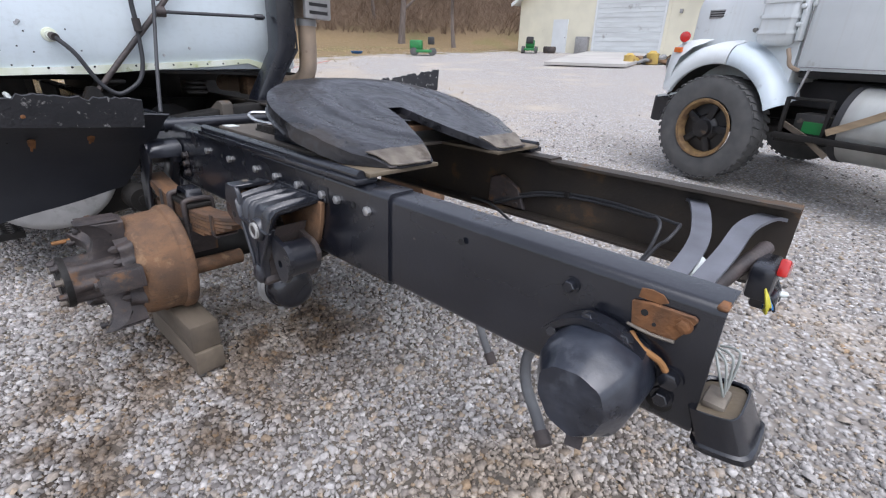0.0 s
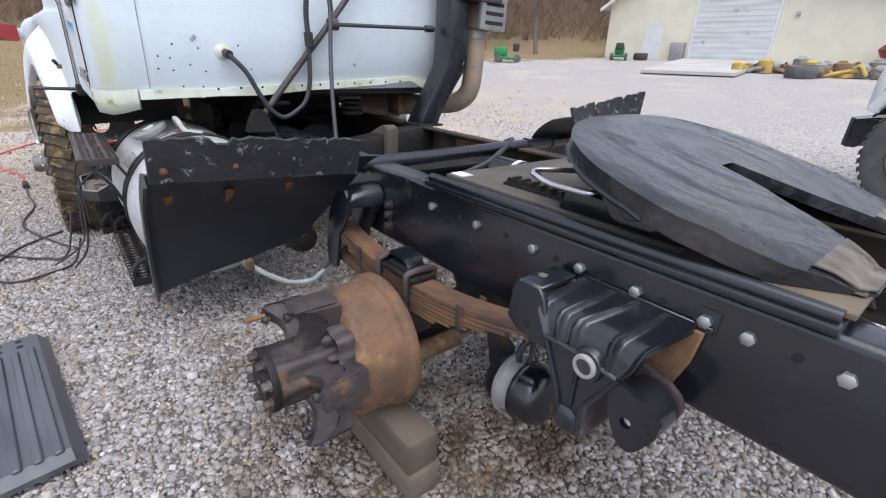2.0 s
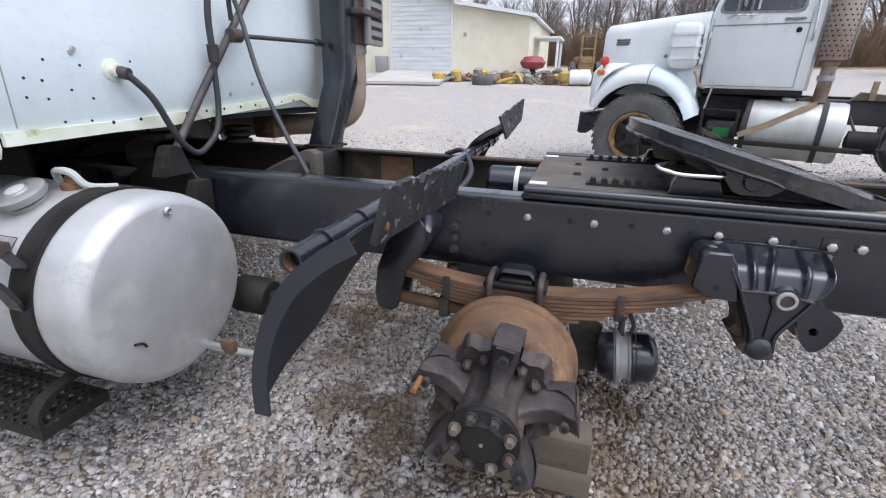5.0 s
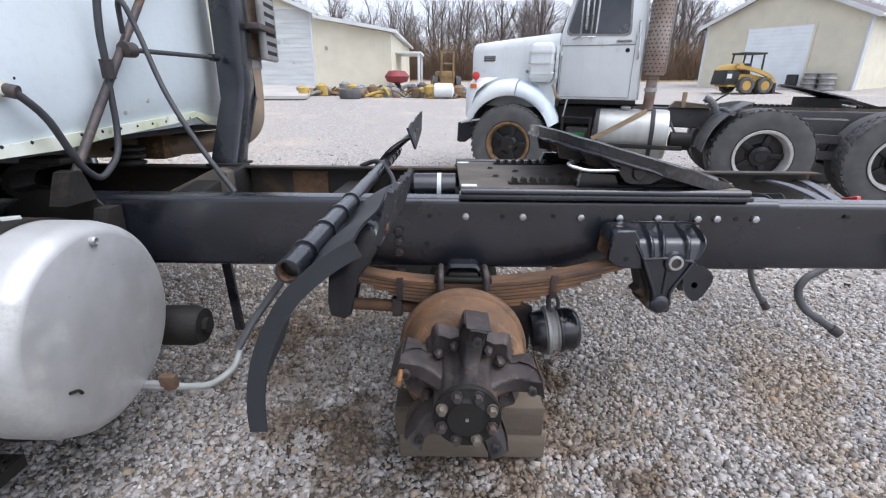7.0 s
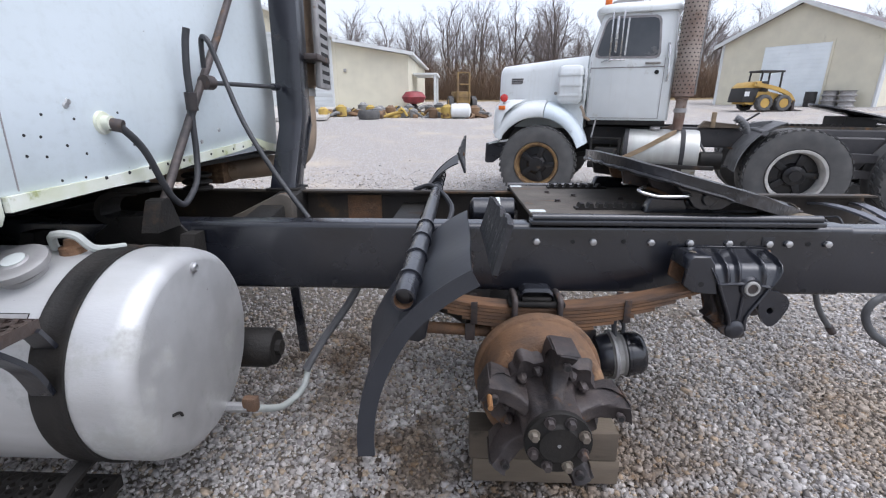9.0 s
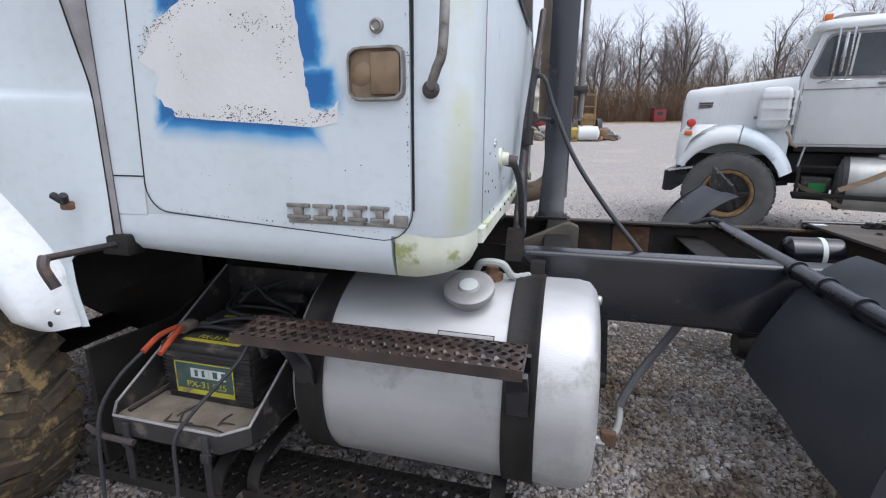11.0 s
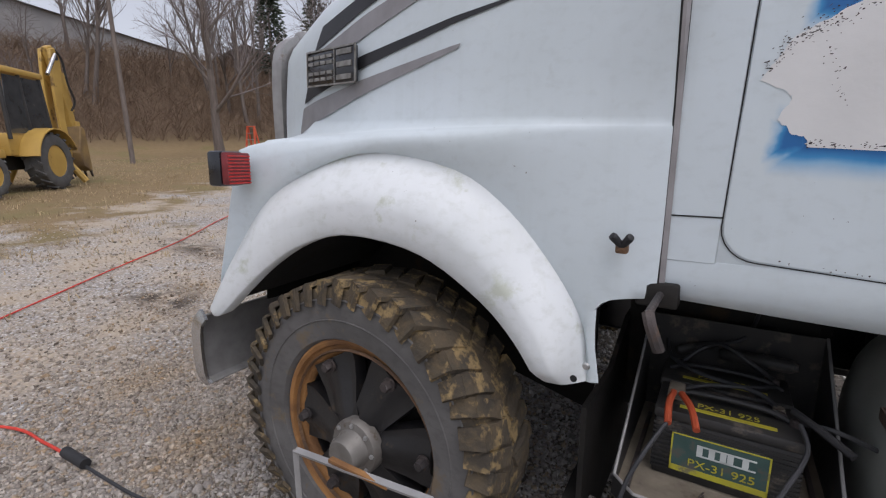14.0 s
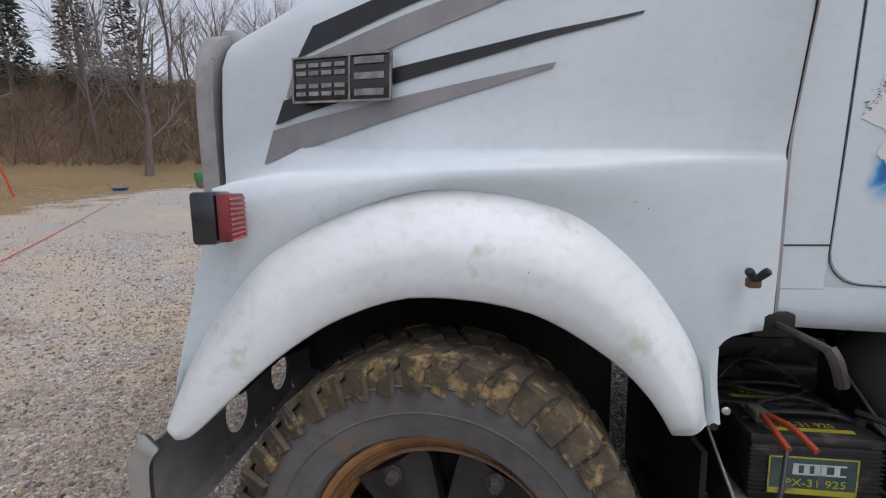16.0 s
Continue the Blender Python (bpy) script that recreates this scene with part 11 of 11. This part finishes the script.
def build_woods():
    rnd = random.Random(31)
    kinds = []
    for seed, h, sp, lv, ln in ((1, 13, 0.8, 3, 0.02), (2, 14, 0.7, 3, 0.05), (3, 11, 1.0, 3, 0.1), (4, 15, 0.6, 3, -0.04), (5, 9, 1.1, 3, 0.06), (6, 14, 1.0, 4, 0.05)):
        kinds.append(tree_meshes(seed, h, sp, lv, ln, stout=0.019 if lv == 4 else 0.0125))

    def plant(kind, x, y, s, label, group):
        t = new("tree")
        t.matrix_world = at_ground(x, y, rnd.uniform(0, 360), s)
        tagged(t, label, "tree", group)
        for me in kinds[kind]:
            o = new(me.name.split(".")[0], me)
            o.parent = t
        return t

    plant(5, -28.8, 14.6, 1.0, "large bare spreading tree standing on the grass", "yard trees")
    plant(5, -27.5, 25.7, 0.95, "large bare tree at the edge of the grass", "yard trees")
    plant(0, -23.5, 27.5, 0.9, "bare tree at the edge of the grass", "yard trees")
    for k in range(42):
        a = radians(rnd.uniform(-8, 62))
        d = rnd.uniform(39, 66)
        plant(rnd.choice((0, 1, 2, 3, 4)), -d * math.cos(a), d * math.sin(a), rnd.uniform(0.7, 1.05), "bare winter tree on the brushy bank", "bank trees")
    for k in range(150):
        x = rnd.uniform(-34, 62)
        y = rnd.uniform(49, 78)
        if -20 < x < -2 and y < 46:
            continue
        plant(rnd.choice((2, 4, 5, 2, 4, 5, 0)), x, y, rnd.uniform(0.55, 0.95), "bare winter tree in the wood behind the yard", "wood trees")
    # a few evergreens on the bank
    for k, (x, y) in enumerate(((-40, 34), (-43, 30.5), (-38, 37), (-46, 33))):
        t = thing("pine_tree", "dark evergreen pine on the bank", "tree", "bank pines", m=at_ground(x, y))
        part("trunk", cyl(B(), (0, 0, -0.3), (0, 0, 11), 0.18, 0.04, seg=7), BARK, t)
        v, f = [], []
        for i in range(900):
            z = rnd.uniform(1.5, 11.5)
            R = 2.3 * (1 - z / 12.2) ** 0.8
            a = rnd.uniform(0, 6.28)
            r = R * rnd.uniform(0.25, 1.0)
            c = Vector((r * math.cos(a), r * math.sin(a), z - 0.25 * r))
            d = Vector((math.cos(a), math.sin(a), rnd.uniform(-0.5, 0.3))).normalized() * rnd.uniform(0.3, 0.6)
            s = Vector((-math.sin(a), math.cos(a), rnd.uniform(-0.4, 0.4))) * 0.12
            b = len(v)
            v += [c - s, c + d, c + s, c + d * 0.5 + Vector((0, 0, 0.12))]
            f += [(b, b + 1, b + 3), (b + 1, b + 2, b + 3), (b + 2, b, b + 3)]
        me = bpy.data.meshes.new("crown")
        me.from_pydata(v, [], f)
        me.materials.append(PINE)
        o = new("crown", me)
        o.parent = t

    def stems(name, label, count, where, hmin, hmax, material, r=0.012, arms=3, lean=0.28):
        v, f = [], []
        for k in range(count):
            x, y = where()
            z = rise(x, y)
            h = rnd.uniform(hmin, hmax)
            for j in range(arms):
                dx, dy = rnd.gauss(0, lean) * h, rnd.gauss(0, lean) * h
                p = [Vector((x, y, z - 0.05)), Vector((x + dx * 0.4, y + dy * 0.4, z + h * 0.6)), Vector((x + dx, y + dy, z + h))]
                tube_into(v, f, p, (r, r * 0.8, r * 0.3), 3)
        me = bpy.data.meshes.new(name)
        me.from_pydata(v, [], f)
        me.materials.append(material)
        tagged(new(name, me), label, "brush", kind="stuff")

    def bank():
        a, d = radians(rnd.uniform(-12, 64)), rnd.uniform(40, 64)
        return -d * math.cos(a), d * math.sin(a)

    def edge():
        return rnd.uniform(-36, 62), rnd.triangular(46, 60, 48)

    stems("bank_brush", "tangle of dead brown brush covering the bank", 7600, bank, 0.4, 1.9, BRUSH, 0.02, 3, 0.75)
    stems("wood_brush", "dead brown undergrowth along the edge of the wood", 7000, edge, 0.8, 4.2, BRUSH, 0.016, 4, 0.42)


build_woods()


def build_tufts():
    """Dead grass tufts thinning out into the gravel."""
    rnd = random.Random(77)
    v, f = [], []
    n = 0
    while n < 5200:
        a, d = radians(rnd.uniform(-34, 58)), rnd.uniform(5.5, 34)
        x, y = -d * math.cos(a), d * math.sin(a)
        if rnd.random() > 0.004 + grassiness(x, y) ** 1.5:
            continue
        n += 1
        z = rise(x, y)
        for j in range(6):
            w, h = rnd.uniform(0, 6.28), rnd.uniform(0.03, 0.11)
            ox, oy = rnd.gauss(0, 0.05), rnd.gauss(0, 0.05)
            b = len(v)
            dx, dy = 0.008 * math.cos(w), 0.008 * math.sin(w)
            v += [(x + ox - dx, y + oy - dy, z - 0.005), (x + ox + dx, y + oy + dy, z - 0.005), (x + ox + rnd.gauss(0, 0.04), y + oy + rnd.gauss(0, 0.04), z + h)]
            f.append((b, b + 1, b + 2))
    me = bpy.data.meshes.new("dead_grass")
    me.from_pydata(v, [], f)
    me.materials.append(GRASS_DEAD)
    tagged(new("dead_grass", me), "dormant tan grass tufts at the edge of the gravel", "grass", kind="stuff")


build_tufts()

# ---------- small things round the truck ----------
def build_near_things():
    # ribbed black plastic cover lying on the gravel
    mt = thing("plastic_cover", "scuffed black ribbed plastic cover lying on the gravel", "cover", m=pose(-1.035, -1.63, 0.03, 0, 0, 6))
    L, Wd = 0.46, 0.155
    rings = []
    for x in (-L, -L + 0.03, L - 0.03, L):
        e = 0 if abs(x) < L - 0.01 else -0.03
        rings.append([(x, -Wd - 0.03, 0.0), (x, -Wd, 0.05 + e), (x, Wd, 0.05 + e), (x, Wd + 0.03, 0.0)])
    part("panel", loft_bm(rings), COVER_BLACK, mt)
    for k in range(6):
        y = -0.125 + 0.05 * k
        part("rib", bevel_all(box(B(), -L + 0.16, L - 0.02, y - 0.013, y + 0.013, 0.046, 0.06), 0.005, 1), COVER_BLACK, mt)
    for i in range(4):
        for j in range(2):
            part("hole", revolve(B(), (-L + 0.06 + 0.05 * j, -0.1 + 0.065 * i, 0.0495), (0, 0, 1), [(0, 0.012), (0.0015, 0.012)], 10), SEAM, mt)
    # bent flat-bar stand
    st = thing("bar_stand", "grey flat-bar steel stand with a rust patch standing on the gravel", "stand", m=LEAN)
    a, b = Vector((-3.018, -1.765, 0.695)), Vector((-2.69, -1.765, 0.724))
    part("top_bar", sweep(B(), [a, b], 0.006, flat=0.003, side=(0, 1, 0.3), n=1), STEEL_GREY, st)
    for p in (a, b):
        part("leg", sweep(B(), [p, Vector((p.x + 0.01, p.y + 0.01, -0.08))], 0.0055, flat=0.003, side=(0.7, 0.7, 0), n=1), STEEL_GREY, st)
    part("foot_bar", sweep(B(), [(-3.008, -1.755, -0.07), (-2.68, -1.755, -0.07)], 0.0055, flat=0.003, side=(0, 1, 0), n=1), STEEL_GREY, st)
    part("rust_patch", box(B(), -2.92, -2.78, -1.771, -1.759, 0.708, 0.7155, 0.001), RUST_BRIGHT, st)

    def cord(name, pts, r, material, label, category="cable"):
        q = [(x, y, rise(x, y) + r + 0.012 + dz) for x, y, dz in pts]
        return solid(name, sweep(B(), q, r, 7), material, label, category, m=W)
    cord("extension_cord", [(-16.5, 11.4, 0), (-13.2, 6.9, 0), (-11.4, 4.5, 0), (-9.87, 2.40, 0), (-8.85, 1.15, 0), (-8.05, -0.06, 0), (-7.56, -0.75, 0), (-7.33, -1.07, 0), (-6.9, -1.6, 0), (-6.3, -1.95, 0)], 0.0075, RED_CORD, "red extension cord trailing across the gravel")
    cord("extension_cord", [(-6.3, -1.95, 0.0), (-5.7, -1.85, 0), (-5.25, -1.68, 0), (-5.0, -1.65, 0), (-4.78, -1.63, 0)], 0.0075, RED_CORD, "red extension cord end with plug on the gravel")
    cord("black_cord", [(-4.62, -1.62, 0.0), (-4.29, -1.60, 0), (-3.91, -1.56, 0), (-3.4, -1.62, 0), (-2.9, -1.45, 0), (-2.65, -1.32, 0)], 0.007, HOSE_BLACK, "black power cord lying on the gravel")
    solid("cord_plug", cyl(B(), (-4.78, -1.63, 0.03), (-4.60, -1.62, 0.03), 0.024, seg=10), RUBBER_BLACK, "black cord plug joining two cables", "plug", m=W)
    cord("black_cord", [(-2.55, -1.30, 0.1), (-2.42, -1.36, 0.0), (-2.33, -1.47, 0), (-2.30, -1.62, 0), (-2.40, -1.72, 0), (-2.6, -1.75, 0), (-2.9, -1.62, 0), (-3.1, -1.4, 0)], 0.007, HOSE_BLACK, "loop of black cable on the gravel beside the step")
    cord("black_cord", [(-2.5, -1.3, 0.3), (-2.46, -1.38, 0.05), (-2.6, -1.5, 0), (-2.75, -1.65, 0), (-3.0, -1.8, 0), (-3.6, -1.95, 0)], 0.006, HOSE_BLACK, "loop of thin black cable on the gravel")


build_near_things()


# ---------- loose stones ----------
def build_stones():
    rng = np.random.default_rng(9)
    iv = np.array([(x, y, z) for x in (-1, 1) for y in (-1, 1) for z in (-1, 1)]) * 0.62
    fa = np.array([(0, 1, 3), (0, 3, 2), (4, 6, 7), (4, 7, 5), (0, 4, 5), (0, 5, 1), (2, 3, 7), (2, 7, 6), (1, 5, 7), (1, 7, 3)])
    N = 246000
    # denser near the walk
    K, Q = int(N * 0.68), int(N * 0.2)
    xs = np.concatenate([rng.uniform(-5.2, 2.7, K), rng.uniform(-6.8, 3.4, Q), rng.uniform(-11, 6.5, N - K - Q)])
    ys = np.concatenate([rng.uniform(-1.85, 0.5, K), rng.uniform(-2.2, 2.8, Q), rng.uniform(-2.4, 6, N - K - Q)])
    loose = np.random.default_rng(10)
    spread = np.concatenate([np.full(K, 0.22), np.full(Q, 0.45), np.full(N - K - Q, 0.8)])
    xs, ys = xs + loose.normal(0, 1.3, N) * spread, ys + loose.normal(0, 1, N) * spread
    size = np.clip(rng.lognormal(math.log(0.0073), 0.34, N), 0.004, 0.019) * np.concatenate([np.ones(K), np.full(Q, 1.15), np.full(N - K - Q, 1.35)])
    zs = np.array([rise(float(a), float(b)) for a, b in zip(xs, ys)])
    sc = size[:, None] * rng.uniform(0.62, 1.25, (N, 3)) * np.array([1.1, 1.0, 0.72])
    ang = rng.uniform(0, 2 * math.pi, N)
    tilt = rng.normal(0, 0.55, N)
    v = iv[None] * (1 + rng.uniform(-0.42, 0.42, (N, 8, 3))) * sc[:, None, :]
    ct, st_ = np.cos(tilt)[:, None], np.sin(tilt)[:, None]
    y2, z2 = v[..., 1] * ct - v[..., 2] * st_, v[..., 1] * st_ + v[..., 2] * ct
    ca, sa = np.cos(ang)[:, None], np.sin(ang)[:, None]
    x3, y3 = v[..., 0] * ca - y2 * sa, v[..., 0] * sa + y2 * ca
    P = np.stack([x3 + xs[:, None], y3 + ys[:, None], z2 + (zs + size * 0.42)[:, None]], -1).reshape(-1, 3)
    F = (fa[None] + 8 * np.arange(N)[:, None, None]).reshape(-1, 3)
    me = bpy.data.meshes.new("gravel")
    me.vertices.add(len(P))
    me.vertices.foreach_set("co", P.ravel())
    me.loops.add(F.size)
    me.loops.foreach_set("vertex_index", F.ravel())
    me.polygons.add(len(F))
    me.polygons.foreach_set("loop_start", np.arange(0, F.size, 3))
    me.polygons.foreach_set("loop_total", np.full(len(F), 3))
    me.update(calc_edges=True)
    oil = np.array([oiliness(float(a), float(b)) for a, b in zip(xs, ys)])
    soil = np.array([soil_cover(float(a), float(b)) for a, b in zip(xs, ys)])
    me.attributes.new("soil", "FLOAT", "POINT").data.foreach_set("value", np.repeat(soil, 8))
    me.attributes.new("oil", "FLOAT", "POINT").data.foreach_set("value", np.repeat(oil, 8))
    m = bpy.data.materials.new("limestone_gravel")
    m.use_nodes = True
    n, l = m.node_tree.nodes, m.node_tree.links
    b = n["Principled BSDF"]
    geo = n.new("ShaderNodeNewGeometry")
    ramp = n.new("ShaderNodeValToRGB")
    ramp.color_ramp.interpolation = "CONSTANT"
    stops = [(0.0, (0.224, 0.209, 0.199)), (0.16, (0.295, 0.280, 0.265)), (0.38, (0.358, 0.341, 0.324)), (0.6, (0.295, 0.258, 0.217)), (0.74, (0.429, 0.409, 0.389)), (0.86, (0.320, 0.257, 0.187)), (0.92, (0.143, 0.129, 0.119)), (0.985, (0.496, 0.481, 0.462))]
    while len(ramp.color_ramp.elements) < len(stops):
        ramp.color_ramp.elements.new(0.5)
    for e, (p, c) in zip(ramp.color_ramp.elements, stops):
        e.position, e.color = p, (*c, 1)
    l.new(geo.outputs["Random Per Island"], ramp.inputs[0])
    tc = n.new("ShaderNodeTexCoord")
    ns = n.new("ShaderNodeTexNoise")
    ns.inputs["Scale"].default_value, ns.inputs["Detail"].default_value = 120, 4
    l.new(tc.outputs["Object"], ns.inputs["Vector"])
    hv = n.new("ShaderNodeHueSaturation")
    mr = n.new("ShaderNodeMapRange")
    mr.inputs[3].default_value, mr.inputs[4].default_value = 0.6, 1.4
    l.new(ns.outputs[0], mr.inputs[0])
    l.new(mr.outputs[0], hv.inputs["Value"])
    l.new(ramp.outputs[0], hv.inputs["Color"])
    at = n.new("ShaderNodeAttribute")
    at.attribute_name = "oil"
    n4 = n.new("ShaderNodeTexNoise")
    n4.inputs["Scale"].default_value, n4.inputs["Detail"].default_value = 5, 6
    l.new(tc.outputs["Object"], n4.inputs["Vector"])
    r4 = n.new("ShaderNodeMapRange")
    r4.inputs[1].default_value, r4.inputs[2].default_value = 0.42, 0.56
    l.new(n4.outputs[0], r4.inputs[0])
    mu = n.new("ShaderNodeMath")
    mu.operation = "MULTIPLY"
    l.new(at.outputs["Fac"], mu.inputs[0])
    l.new(r4.outputs[0], mu.inputs[1])
    mx = n.new("ShaderNodeMix")
    mx.data_type = "RGBA"
    mx.blend_type = "MULTIPLY"
    mx.inputs[7].default_value = (0.46, 0.38, 0.3, 1)
    l.new(mu.outputs[0], mx.inputs[0])
    l.new(hv.outputs[0], mx.inputs[6])
    # brown earth patches between the grey stones
    n5 = n.new("ShaderNodeTexNoise")
    n5.inputs["Scale"].default_value, n5.inputs["Detail"].default_value = 1.1, 7
    l.new(tc.outputs["Object"], n5.inputs["Vector"])
    r5 = n.new("ShaderNodeMapRange")
    r5.inputs[1].default_value, r5.inputs[2].default_value, r5.inputs[4].default_value = 0.54, 0.68, 0.7
    l.new(n5.outputs[0], r5.inputs[0])
    mz = n.new("ShaderNodeMix")
    mz.data_type = "RGBA"
    mz.blend_type = "MULTIPLY"
    mz.inputs[7].default_value = (1.0, 0.84, 0.64, 1)
    at5 = n.new("ShaderNodeAttribute")
    at5.attribute_name = "soil"
    ad = n.new("ShaderNodeMath")
    ad.operation, ad.use_clamp = "MULTIPLY_ADD", True
    ad.inputs[1].default_value = 0.85
    l.new(at5.outputs["Fac"], ad.inputs[0])
    l.new(r5.outputs[0], ad.inputs[2])
    l.new(ad.outputs[0], mz.inputs[0])
    l.new(mx.outputs[2], mz.inputs[6])
    l.new(mz.outputs[2], b.inputs["Base Color"])
    b.inputs["Roughness"].default_value = 0.85
    me.materials.append(m)
    tagged(new("gravel", me), "loose grey limestone gravel stones covering the yard", "gravel", kind="stuff")


build_stones()
